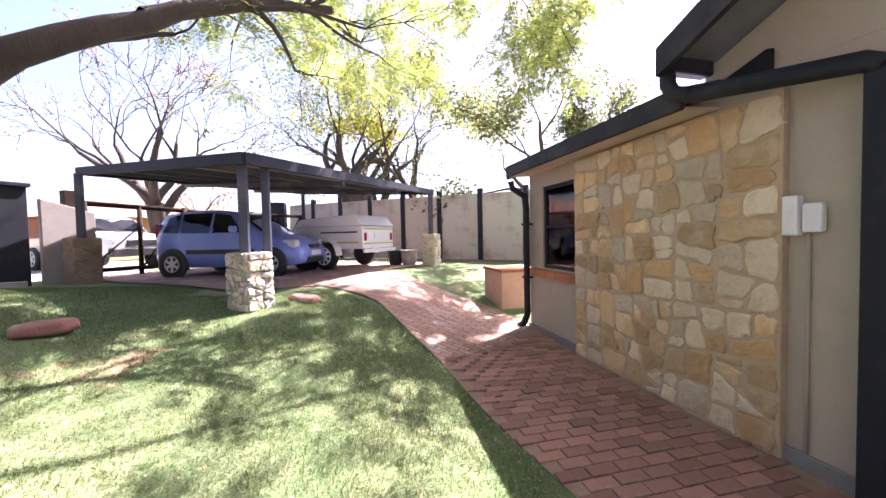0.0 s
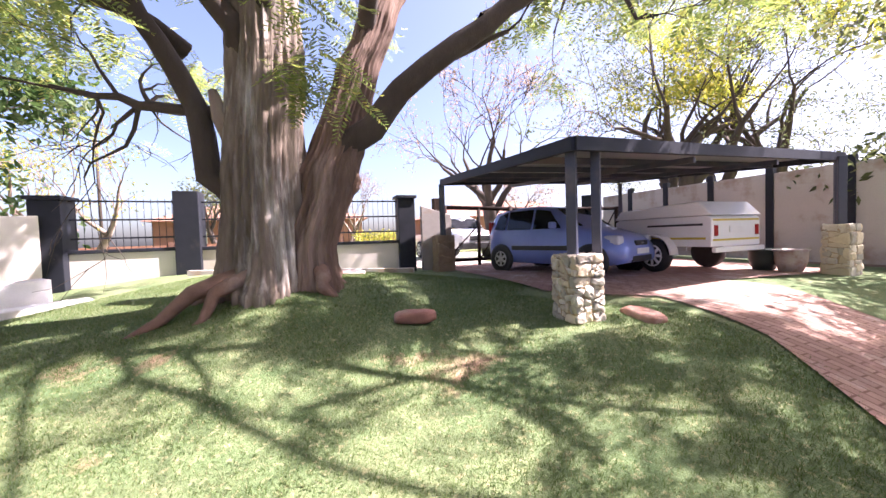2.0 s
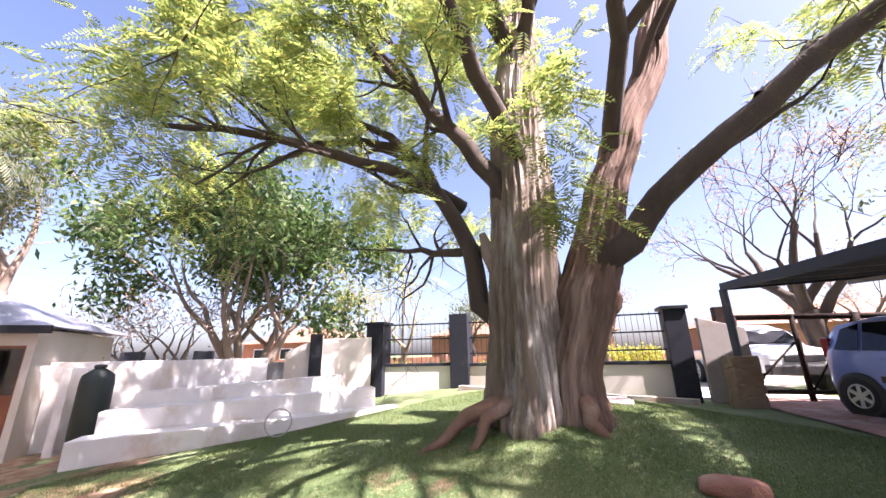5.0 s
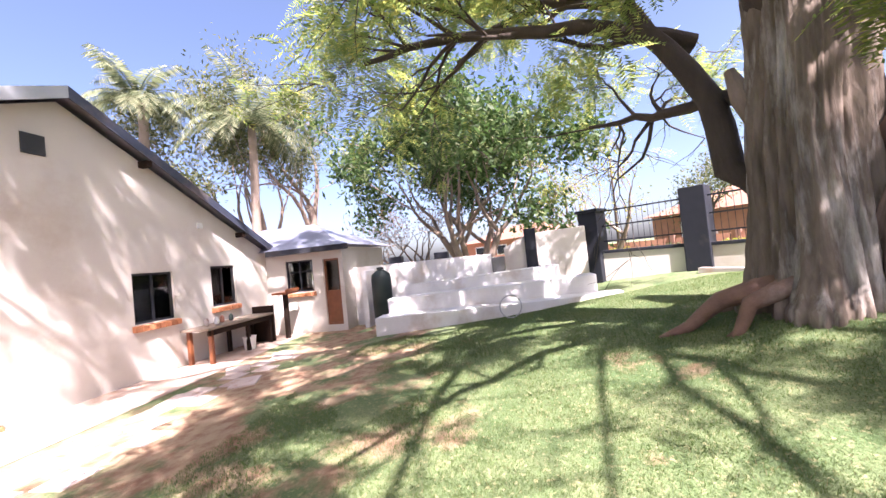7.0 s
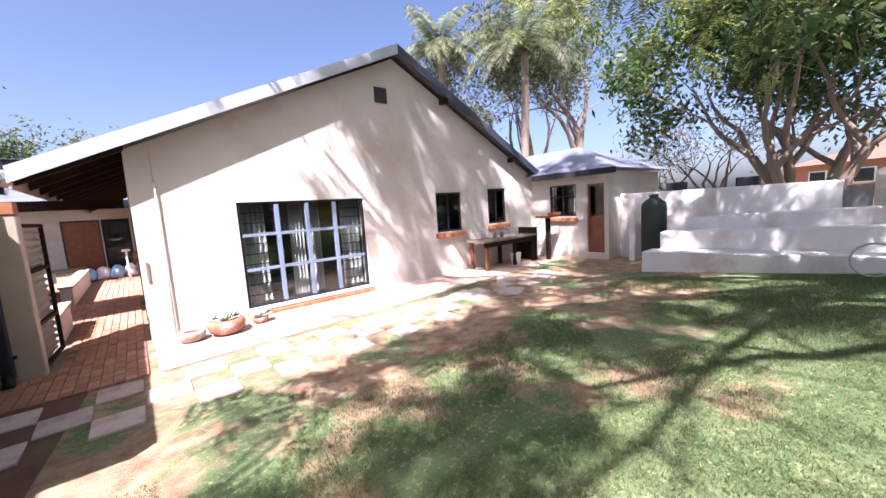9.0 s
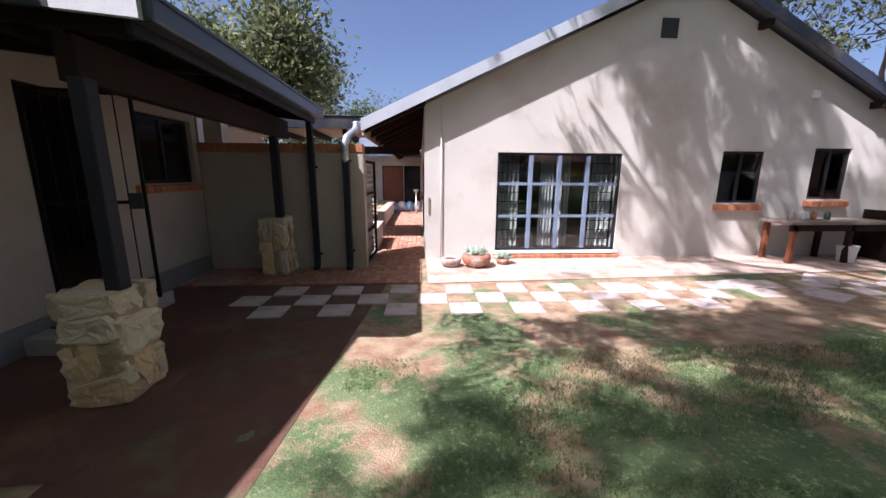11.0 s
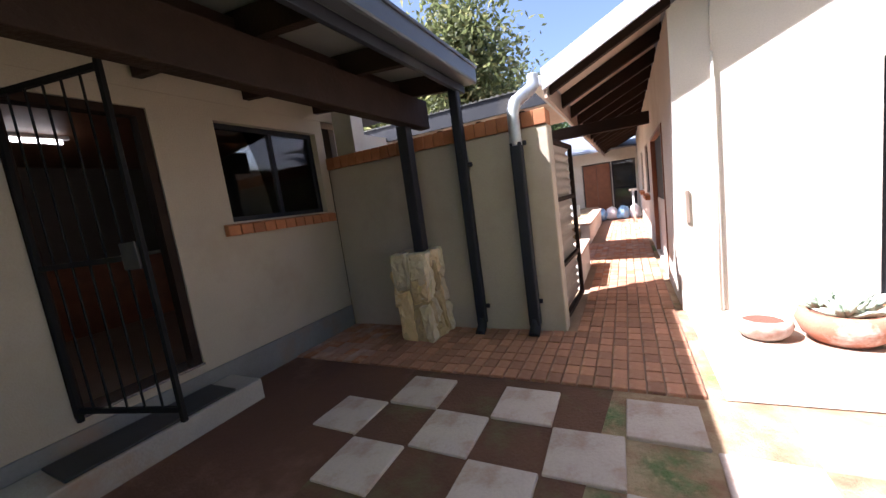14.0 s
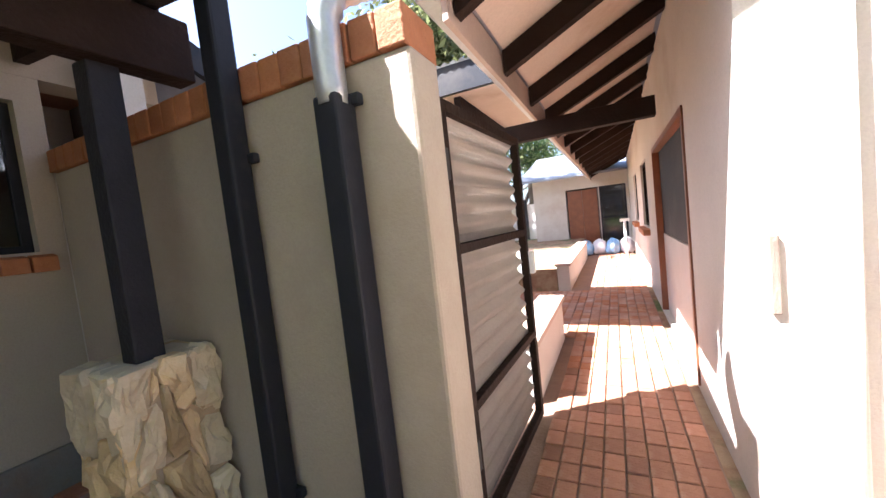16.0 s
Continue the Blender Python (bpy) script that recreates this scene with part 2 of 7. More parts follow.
def lawn_mat():
    m = bpy.data.materials.new("lawn")
    m.use_nodes = True
    n, l = m.node_tree.nodes, m.node_tree.links
    p = n["Principled BSDF"]
    p.inputs["Roughness"].default_value = 0.95
    tc = n.new("ShaderNodeTexCoord")

    def ns(s, d=5.0, r=0.6):
        t = n.new("ShaderNodeTexNoise")
        t.inputs["Scale"].default_value, t.inputs["Detail"].default_value, t.inputs["Roughness"].default_value = s, d, r
        l.new(tc.outputs["Object"], t.inputs["Vector"])
        return t.outputs[0]

    def mix(a, b, f):
        x = n.new("ShaderNodeMix")
        x.data_type = "RGBA"
        for s, v in ((6, a), (7, b)):
            if isinstance(v, tuple):
                x.inputs[s].default_value = (*v, 1)
            else:
                l.new(v, x.inputs[s])
        l.new(f, x.inputs[0])
        return x.outputs[2]

    def rng(v, a, b):
        r = n.new("ShaderNodeMapRange")
        r.inputs[1].default_value, r.inputs[2].default_value = a, b
        l.new(v, r.inputs[0])
        return r.outputs[0]

    green = mix((0.085, 0.14, 0.05), (0.165, 0.205, 0.09), rng(ns(1.3), 0.38, 0.62))
    green = mix(green, (0.06, 0.09, 0.03), rng(ns(70, 3), 0.5, 0.72))
    green = mix(green, (0.36, 0.33, 0.17), rng(ns(24, 4), 0.55, 0.75))
    soil = mix((0.37, 0.27, 0.17), (0.24, 0.125, 0.075), rng(ns(5), 0.4, 0.65))
    # bare patches grow towards the courtyard, where feet have worn the lawn
    sep = n.new("ShaderNodeSeparateXYZ")
    l.new(tc.outputs["Object"], sep.inputs[0])
    worn = n.new("ShaderNodeMapRange")
    worn.inputs[1].default_value, worn.inputs[2].default_value = 0.6, -2.6
    worn.inputs[3].default_value, worn.inputs[4].default_value = 0.01, 0.21
    l.new(sep.outputs[1], worn.inputs[0])
    add = n.new("ShaderNodeMath")
    l.new(ns(0.75, 6, 0.65), add.inputs[0])
    l.new(worn.outputs[0], add.inputs[1])
    l.new(mix(green, soil, rng(add.outputs[0], 0.62, 0.70)), p.inputs["Base Color"])
    b = n.new("ShaderNodeBump")
    b.inputs["Strength"].default_value, b.inputs["Distance"].default_value = 0.7, 0.03
    l.new(ns(55, 4, 0.7), b.inputs["Height"])
    l.new(b.outputs[0], p.inputs["Normal"])
    return m


LAWN = lawn_mat()


# ---- mesh helpers ----
def thing(name, label, category, at=(0, 0, 0), rz=0.0, group="", kind=""):
    ob = new(name)
    ob.empty_display_size = 0.1
    ob.matrix_basis = pose(*at, 0, 0, rz)
    return tagged(ob, label, category, group, kind)


def mesh_of(name, bm, material):
    me = bpy.data.meshes.new(name)
    bm.to_mesh(me)
    bm.free()
    me.materials.append(material)
    return me


def part(name, bm, material, parent, label=""):
    """Links a bmesh as one mesh object under a thing, in the thing's own axes."""
    ob = new(name, mesh_of(name, bm, material))
    ob.parent = parent
    return tagged(ob, label)


def solo(name, bm, material, label="", category="", kind="", group=""):
    return tagged(new(name, mesh_of(name, bm, material)), label, category, group, kind)


def box(x0, x1, y0, y1, z0, z1, bevel=0.0, bm=None, m=None):
    """A box, added to bm or a new bmesh; m: a turn applied to it."""
    own = bmesh.new()
    bmesh.ops.create_cube(own, size=1)
    for v in own.verts:
        v.co = Vector((x0 + (v.co.x + 0.5) * (x1 - x0), y0 + (v.co.y + 0.5) * (y1 - y0), z0 + (v.co.z + 0.5) * (z1 - z0)))
    if bevel:
        bmesh.ops.bevel(own, geom=own.edges[:], offset=bevel, segments=2, affect="EDGES", profile=0.5)
    if m is not None:
        own.transform(m)
    if bm is None:
        return own
    join(bm, own)
    return bm


def join(bm, own):
    me = bpy.data.meshes.new("t")
    own.to_mesh(me)
    own.free()
    bm.from_mesh(me)
    bpy.data.meshes.remove(me)
    return bm


def tube(points, radii, sides=10, bm=None, cap=True):
    """A tapered tube along points, with mitred rings."""
    bm = bm or bmesh.new()
    pts = [Vector(p) for p in points]
    if not hasattr(radii, "__len__"):
        radii = [radii] * len(pts)
    rings, side = [], None
    for i, p in enumerate(pts):
        d = (pts[min(i + 1, len(pts) - 1)] - pts[max(i - 1, 0)]).normalized()
        side = d.orthogonal().normalized() if side is None else (side - d * side.dot(d)).normalized()
        up = d.cross(side)
        rings.append([bm.verts.new(p + radii[i] * (math.cos(a) * side + math.sin(a) * up)) for a in (2 * math.pi * k / sides for k in range(sides))])
    for a, b in zip(rings, rings[1:]):
        for k in range(sides):
            f = bm.faces.new((a[k], a[(k + 1) % sides], b[(k + 1) % sides], b[k]))
            f.smooth = True
    if cap:
        bm.faces.new(rings[0][::-1])
        bm.faces.new(rings[-1])
    return bm


def lathe(profile, sides=24, bm=None, m=None):
    """A turned shape from (radius, height) pairs."""
    own = bmesh.new()
    rings = [[own.verts.new((r * math.cos(a), r * math.sin(a), z)) for a in (2 * math.pi * k / sides for k in range(sides))] for r, z in profile]
    for a, b in zip(rings, rings[1:]):
        for k in range(sides):
            own.faces.new((a[k], a[(k + 1) % sides], b[(k + 1) % sides], b[k])).smooth = True
    own.faces.new(rings[0][::-1])
    own.faces.new(rings[-1])
    if m is not None:
        own.transform(m)
    if bm is None:
        return own
    return join(bm, own)


def prism(outline, y0, y1, bevel=0.0):
    """An outline in x, z drawn out along y."""
    bm = bmesh.new()
    a = [bm.verts.new((x, y0, z)) for x, z in outline]
    b = [bm.verts.new((x, y1, z)) for x, z in outline]
    n = len(a)
    bm.faces.new(a)
    bm.faces.new(b[::-1])
    for k in range(n):
        bm.faces.new((a[(k + 1) % n], a[k], b[k], b[(k + 1) % n]))
    bmesh.ops.recalc_face_normals(bm, faces=bm.faces[:])
    if bevel:
        bmesh.ops.bevel(bm, geom=bm.edges[:], offset=bevel, segments=2, affect="EDGES", profile=0.5)
    return bm


def slab(corners, thick, bm=None):
    """A quad or polygon in space, given its top corners, with a thickness straight down."""
    bm = bm or bmesh.new()
    top = [bm.verts.new(c) for c in corners]
    low = [bm.verts.new((c[0], c[1], c[2] - thick)) for c in corners]
    n = len(top)
    fs = [bm.faces.new(top), bm.faces.new(low[::-1])]
    for k in range(n):
        fs.append(bm.faces.new((top[k], low[k], low[(k + 1) % n], top[(k + 1) % n])))
    bmesh.ops.recalc_face_normals(bm, faces=fs)
    return bm


def wall_mesh(axis, at, thick, u0, u1, z0, z1, holes):
    """A wall in the plane axis = at, running back by thick, with rectangular openings (u0, u1, z0, z1) right through."""
    us = sorted({u0, u1, *(h[0] for h in holes), *(h[1] for h in holes)})
    zs = sorted({z0, z1, *(h[2] for h in holes), *(h[3] for h in holes)})
    bm = bmesh.new()

    def co(u, d, z):
        return (at + d, u, z) if axis == "x" else (u, at + d, z)

    def solid(i, k):
        if not (0 <= i < len(us) - 1 and 0 <= k < len(zs) - 1):
            return False
        u, z = (us[i] + us[i + 1]) / 2, (zs[k] + zs[k + 1]) / 2
        return not any(h[0] < u < h[1] and h[2] < z < h[3] for h in holes)

    def quad(*cs):
        bm.faces.new([bm.verts.new(c) for c in cs])

    for i in range(len(us) - 1):
        for k in range(len(zs) - 1):
            if not solid(i, k):
                continue
            a, b, c, d = us[i], us[i + 1], zs[k], zs[k + 1]
            quad(co(a, 0, c), co(b, 0, c), co(b, 0, d), co(a, 0, d))
            quad(co(a, thick, c), co(a, thick, d), co(b, thick, d), co(b, thick, c))
            for di, dk, e in ((-1, 0, (a, c, a, d)), (1, 0, (b, c, b, d)), (0, -1, (a, c, b, c)), (0, 1, (a, d, b, d))):
                if not solid(i + di, k + dk):
                    quad(co(e[0], 0, e[1]), co(e[2], 0, e[3]), co(e[2], thick, e[3]), co(e[0], thick, e[1]))
    bmesh.ops.remove_doubles(bm, verts=bm.verts[:], dist=1e-4)
    bmesh.ops.recalc_face_normals(bm, faces=bm.faces[:])
    return bm


def smooth(v, a, b):
    t = min(1.0, max(0.0, (v - a) / (b - a)))
    return t * t * (3 - 2 * t)


def ground(x, y):
    """The height of the garden: flat at the houses, rising to the carport and to the mound under the tree."""
    yy = y - 3.6 * smooth(x, 0.5, 3.0)
    z = 0.64 * smooth(yy, 0.0, 6.8)
    z += 0.40 * smooth(-x, 0.0, 5.5) * smooth(y, -4.5, 2.5) * (1 - smooth(y, 4.0, 9.0))
    return z + 0.30 * math.exp(-((x + 3.8) ** 2 + (y - 3.7) ** 2) / 1.9)


def sheet(corners, lift, step=0.35):
    """A four-sided piece of paving that lies on the ground; corners in order round it."""
    c = [Vector(p) for p in corners]
    n = max(2, int(max((c[1] - c[0]).length, (c[2] - c[3]).length) / step))
    k = max(2, int(max((c[3] - c[0]).length, (c[2] - c[1]).length) / step))
    bm = bmesh.new()
    grid = []
    for i in range(n + 1):
        row = []
        for j in range(k + 1):
            p = (c[0].lerp(c[1], i / n)).lerp(c[3].lerp(c[2], i / n), j / k)
            row.append(bm.verts.new((p.x, p.y, ground(p.x, p.y) + lift)))
        grid.append(row)
    for i in range(n):
        for j in range(k):
            bm.faces.new((grid[i][j], grid[i + 1][j], grid[i + 1][j + 1], grid[i][j + 1])).smooth = True
    bmesh.ops.recalc_face_normals(bm, faces=bm.faces[:])
    if sum(f.normal.z for f in bm.faces) < 0:
        bmesh.ops.reverse_faces(bm, faces=bm.faces[:])
    return bm


HX, GY, CX = 3.39, -6.25, -0.12  # the house wall, the gable wall and the passage wall

# ---- ground ----
xs = [-900, -400, -200, -100, -60, -40, -30, -25] + [-20 + 0.25 * i for i in range(129)] + [14, 18, 25, 40, 80, 200, 500, 900]
ys = [-900, -400, -200, -100, -60, -40, -30] + [-22 + 0.25 * i for i in range(169)] + [23, 28, 40, 80, 200, 500, 900]
verts = [(x, y, ground(x, y) + (0.012 * noise.noise(Vector((x * 1.7, y * 1.7, 0))) if -19 < x < 11 and -2 < y < 19 else 0)) for y in ys for x in xs]
w = len(xs)
faces = [(j * w + i, j * w + i + 1, (j + 1) * w + i + 1, (j + 1) * w + i) for j in range(len(ys) - 1) for i in range(w - 1)]
me = bpy.data.meshes.new("ground")
me.from_pydata(verts, [], faces)
me.polygons.foreach_set("use_smooth", [True] * len(faces))
me.materials.append(LAWN)
tagged(new("ground", me), "short green lawn with worn reddish bare patches", "lawn", kind="structure")

# paved ground: beds under the loose pieces, and far paving left to its material
solo("pavement_house_side", sheet([(2.11, 0.4), (HX, 0.4), (HX, 4.9), (1.64, 3.5)], 0.012), MORTAR, "sandy bed of the brick path beside the house", "path", "structure")


def brick_paving(name, c, lift=0.02):
    m = MATS.get("brick_sheet")
    if m is None:
        m = mat("brick_sheet", (0.42, 0.27, 0.22), (0.34, 0.20, 0.155), 4, 0.9, 0.0, stain=(0.54, 0.45, 0.40), stain_scale=2.0)
        n, l = m.node_tree.nodes, m.node_tree.links
        p = n["Principled BSDF"]
        tc = n.new("ShaderNodeTexCoord")
        mp = n.new("ShaderNodeMapping")
        mp.inputs["Rotation"].default_value = (0, 0, 0.6)
        l.new(tc.outputs["Object"], mp.inputs[0])
        b = n.new("ShaderNodeTexBrick")
        b.inputs["Scale"].default_value, b.inputs["Brick Width"].default_value, b.inputs["Row Height"].default_value = 1.0, 0.21, 0.105
        b.inputs["Mortar Size"].default_value = 0.008
        b.inputs["Color1"].default_value, b.inputs["Color2"].default_value, b.inputs["Mortar"].default_value = (1, 1, 1, 1), (0.72, 0.66, 0.64, 1), (0.45, 0.36, 0.3, 1)
        l.new(mp.outputs[0], b.inputs["Vector"])
        x = n.new("ShaderNodeMix")
        x.data_type, x.blend_type = "RGBA", "MULTIPLY"
        x.inputs[0].default_value = 1.0
        l.new(p.inputs["Base Color"].links[0].from_socket, x.inputs[6])
        l.new(b.outputs[0], x.inputs[7])
        l.new(x.outputs[2], p.inputs["Base Color"])
    solo(name, sheet(c, lift), m, "weathered pinkish red brick paving", "path", "structure")


brick_paving("pavement_garden", [(1.64, 3.5), (HX, 4.9), (3.0, 6.2), (1.1, 5.3)])
brick_paving("pavement_garden_far", [(1.1, 5.3), (3.0, 6.2), (1.75, 8.0), (0.2, 6.5)])
brick_paving("pavement_carport_front", [(0.2, 6.5), (1.75, 8.0), (-0.2, 9.6), (-1.3, 6.3)])
brick_paving("pavement_carport", [(-1.3, 6.3), (3.3, 10.6), (-0.8, 15.2), (-5.7, 10.2)], 0.026)
solo("floor_courtyard", sheet([(1.75, -1.2), (HX, -1.2), (HX, -4.62), (1.95, -4.62)], 0.008), SOILRED, "dark red cement floor of the porch", "floor", "structure")
# red soil cut roughly to the house shadow, its shade in the dark colour
solo("ground_bare_soil", sheet([(2.02, -4.62), (1.86, -0.7), (0.85, -0.9), (0.45, -4.62)], 0.004), mat("shade_dark_red_soil", (0.13, 0.06, 0.038), (0.085, 0.04, 0.026), 4, 0.95, 0.7, stain=(0.12, 0.10, 0.05), stain_scale=2.5), "bare red soil between the slabs, darkened for the house shade", "soil", "structure")
solo("pavement_passage", sheet([(HX, -4.62), (HX, -17.2), (-0.06, -17.2), (-0.06, -4.62)], 0.006), MORTAR, "sandy bed of the passage paving", "path", "structure")
solo("pavement_gable", sheet([(CX - 0.02, -4.62), (CX - 0.02, GY), (-9.6, GY), (-9.6, -5.1)], 0.01), mat("pale_worn_paving", (0.46, 0.36, 0.30), (0.38, 0.27, 0.21), 3, 0.9, 0.4, stain=(0.30, 0.16, 0.11), stain_scale=1.6), "pale worn brick apron along the gable wall", "path", "structure")
# the street outside the boundary
B0, B1 = Vector((-5.75, 8.75, 0)), Vector((-10.5, 3.05, 0))
bd = (B1 - B0).normalized()
bn = Vector((bd.y, -bd.x, 0))
if bn.dot(Vector((-1, 1, 0))) < 0:
    bn = -bn


def strip(name, d0, d1, lift, m, label, cat, kind="structure", s0=-14, s1=60):
    a = B0 + bd * s0
    b = B0 + bd * s1
    cs = [a + bn * d0, b + bn * d0, b + bn * d1, a + bn * d1]
    solo(name, slab([(c.x, c.y, 0.62 + lift) for c in cs], 0.6), m, label, cat, kind)


strip("pavement_verge", 0.5, 3.2, 0.06, KERBPALE, "pale dry verge along the street wall", "verge", s0=-3)
strip("road", 3.2, 9.5, 0.02, mat("faded_road", (0.40, 0.37, 0.34), (0.34, 0.31, 0.28), 1.5, 0.9, 0.3), "sun-bleached pale road surface", "road")
strip("pavement_far_side", 9.5, 13.0, 0.08, mat("verge_grass", (0.14, 0.18, 0.05), (0.24, 0.23, 0.10), 2, 0.95, 0.6), "mown grass verge across the street", "verge")


# ---- windows and doors ----
def pane_frame(parent, axis, at, u0, u1, z0, z1, bars_u=(), bars_z=(), mf=CHARCOAL, thick=0.045, deep=0.05, name="window_frame", label=""):
    """A frame with its glazing bars as one mesh, set in the plane axis = at, and the glass behind it."""
    bm = bmesh.new()

    def bar(a, b, c, d, e=0.0):
        if axis == "x":
            box(at - deep / 2 + e, at + deep / 2 - e, a, b, c, d, 0, bm)
        else:
            box(a, b, at - deep / 2 + e, at + deep / 2 - e, c, d, 0, bm)

    bar(u0, u0 + thick, z0, z1)
    bar(u1 - thick, u1, z0, z1)
    bar(u0 + thick, u1 - thick, z0, z0 + thick)
    bar(u0 + thick, u1 - thick, z1 - thick, z1)
    for u in bars_u:
        bar(u - thick * 0.45, u + thick * 0.45, z0 + thick, z1 - thick, 0.004)
    for z in bars_z:
        bar(u0 + thick, u1 - thick, z - thick * 0.4, z + thick * 0.4, 0.008)
    f = part(name, bm, mf, parent, label)
    g = box(at - 0.003, at + 0.003, u0 + thick, u1 - thick, z0 + thick, z1 - thick) if axis == "x" else box(u0 + thick, u1 - thick, at - 0.003, at + 0.003, z0 + thick, z1 - thick)
    p = part("pane", g, GLASS, parent)
    p.visible_shadow = False
    return f


def window(name, label, axis, at, u0, u1, z0, z1, bars_u, bars_z, mf, inset=0.07, sign=1):
    wdw = thing(name, label, "window", kind="structure")
    pane_frame(wdw, axis, at + sign * inset, u0, u1, z0, z1, bars_u, bars_z, mf)
    return wdw


def brick_sill(parent, axis, at, u0, u1, z, sign, hgt=0.11, out=0.09):
    """A sloping sill of bricks on edge, each a piece of its own."""
    n = max(3, round((u1 - u0) / 0.115))
    wd = (u1 - u0) / n
    own = bmesh.new()
    box(-out, 0.06, -wd / 2 + 0.005, wd / 2 - 0.005, -hgt, 0, 0.006, own)
    for v in own.verts:
        if v.co.z > -hgt / 2 and v.co.x < -out * 0.5:
            v.co.z -= 0.025
    me = mesh_of("sill_brick", own, BRICKORANGE)
    for k in range(n):
        b = new("sill_brick", me)
        b.parent = parent
        c = u0 + (k + 0.5) * wd
        if axis == "x":
            b.matrix_basis = pose(at, c, z, 0, random.uniform(-1, 1), 0 if sign > 0 else 180)
        else:
            b.matrix_basis = pose(c, at, z, 0, random.uniform(-1, 1), 90 if sign > 0 else -90)


def bars(parent, axis, at, u0, u1, zs, r=0.007, m=WHITEPAINT, name="burglar_bar"):
    for z in zs:
        a, b = ((at, u0, z), (at, u1, z)) if axis == "x" else ((u0, at, z), (u1, at, z))
        part(name, tube([a, b], r, 6), m, parent)


# ---- main house: the west face, with its low wing and the gable over it ----
DOOR = (-3.78, -3.0, 0.34, 2.33)
KWIN = (-5.43, -4.27, 1.43, 2.31)
SWIN = (3.74, 4.55, 0.985, 2.125)
solo("wall_house_west", wall_mesh("x", HX, 0.22, -5.55, 4.94, 0.0, 2.46, [DOOR, KWIN, SWIN]), PLASTER, "smooth beige plaster wall of the house", "wall", "structure")
RY, RZ = -2.2, 4.28  # ridge of the gable over the house
bm = prism([(2.1, 2.462), (2.1, 2.66), (RY, RZ - 0.02), (-6.2, 2.70), (-6.2, 2.462)], HX, HX + 0.22)
bm.transform(Matrix(((0, 1, 0, 0), (1, 0, 0, 0), (0, 0, 1, 0), (0, 0, 0, 1))))
bmesh.ops.recalc_face_normals(bm, faces=bm.faces[:])
solo("wall_house_gable", bm, PLASTER, "beige plaster gable of the house", "wall", "structure")
solo("wall_house_north", wall_mesh("y", 4.72, 0.22, HX + 0.22, 8.0, 0.0, 2.5, []), PLASTER, "beige plaster end wall of the house", "wall", "structure")
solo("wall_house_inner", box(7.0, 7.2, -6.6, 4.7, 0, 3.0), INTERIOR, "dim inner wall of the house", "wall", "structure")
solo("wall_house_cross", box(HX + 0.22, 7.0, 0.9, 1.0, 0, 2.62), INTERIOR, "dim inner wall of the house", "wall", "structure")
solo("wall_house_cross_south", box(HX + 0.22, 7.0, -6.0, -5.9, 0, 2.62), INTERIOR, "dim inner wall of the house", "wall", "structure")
solo("ceiling_house", box(HX + 0.22, 7.0, -5.9, 4.7, 2.50, 2.58), mat("stained_board_ceiling", (0.26, 0.11, 0.05), (0.2, 0.085, 0.04), 3, 0.5, 0.1), "brown boarded ceiling inside the house", "ceiling", "structure")
solo("floor_house", box(HX + 0.01, 7.0, -5.9, 4.7, 0.05, 0.33), INTFLOOR, "brown tiled floor inside the house", "floor", "structure")
solo("baseboard_house", box(HX - 0.03, HX - 0.002, -5.53, -1.0, 0.0, 0.27, 0.006), GREYPLINTH, "dark grey painted plinth along the house wall", "plinth", "structure")
solo("baseboard_house_path", box(HX - 0.035, HX - 0.002, 0.95, 4.95, -0.05, 0.11, 0.006), GREYPLINTH, "dark grey plinth along the stone-clad wall", "plinth", "structure")

# roofs of the main house
roof = thing("roof_house", "grey sheet roof of the house with dark fascia boards", "roof", (3.0, 0, 2.6), kind="structure")


def roof_part(name, bm, m, label="", parent=roof):
    ob = part(name, bm, m, parent, label)
    ob.matrix_parent_inverse = parent.matrix_basis.inverted()
    return ob


for ya, yb, za, zb in ((2.08, RY, 2.745, RZ + 0.06), (RY, -6.6, RZ + 0.06, 2.62)):
    roof_part("roof_sheet", slab([(2.96, ya, za), (9.0, ya, za), (9.0, yb, zb), (2.96, yb, zb)], 0.06), ROOFGREY)
    bm = slab([(2.92, ya, za + 0.03), (2.965, ya, za + 0.03), (2.965, yb, zb + 0.03), (2.92, yb, zb + 0.03)], 0.2)
    roof_part("fascia_board", bm, CHARCOAL)
# low roof over the stone-clad wing, ending under the eave of the gable
LY = 1.98
roof_part("low_roof_sheet", slab([(3.06, LY, 2.48), (3.06, 4.98, 2.46), (4.6, 4.98, 2.84), (4.6, LY, 2.84)], 0.04), ROOFGREY)
roof_part("low_fascia", box(3.03, 3.075, LY, 5.0, 2.32, 2.485, 0.008), CHARCOAL)
roof_part("end_fascia", slab([(3.05, 4.98, 2.46), (3.05, 5.02, 2.46), (4.6, 5.02, 2.86), (4.6, 4.98, 2.86)], 0.17), CHARCOAL)
roof_part("soffit_board", slab([(3.077, LY, 2.34), (3.077, 4.97, 2.34), (HX + 0.02, 4.97, 2.36), (HX + 0.02, LY, 2.36)], 0.02), SOFFIT)
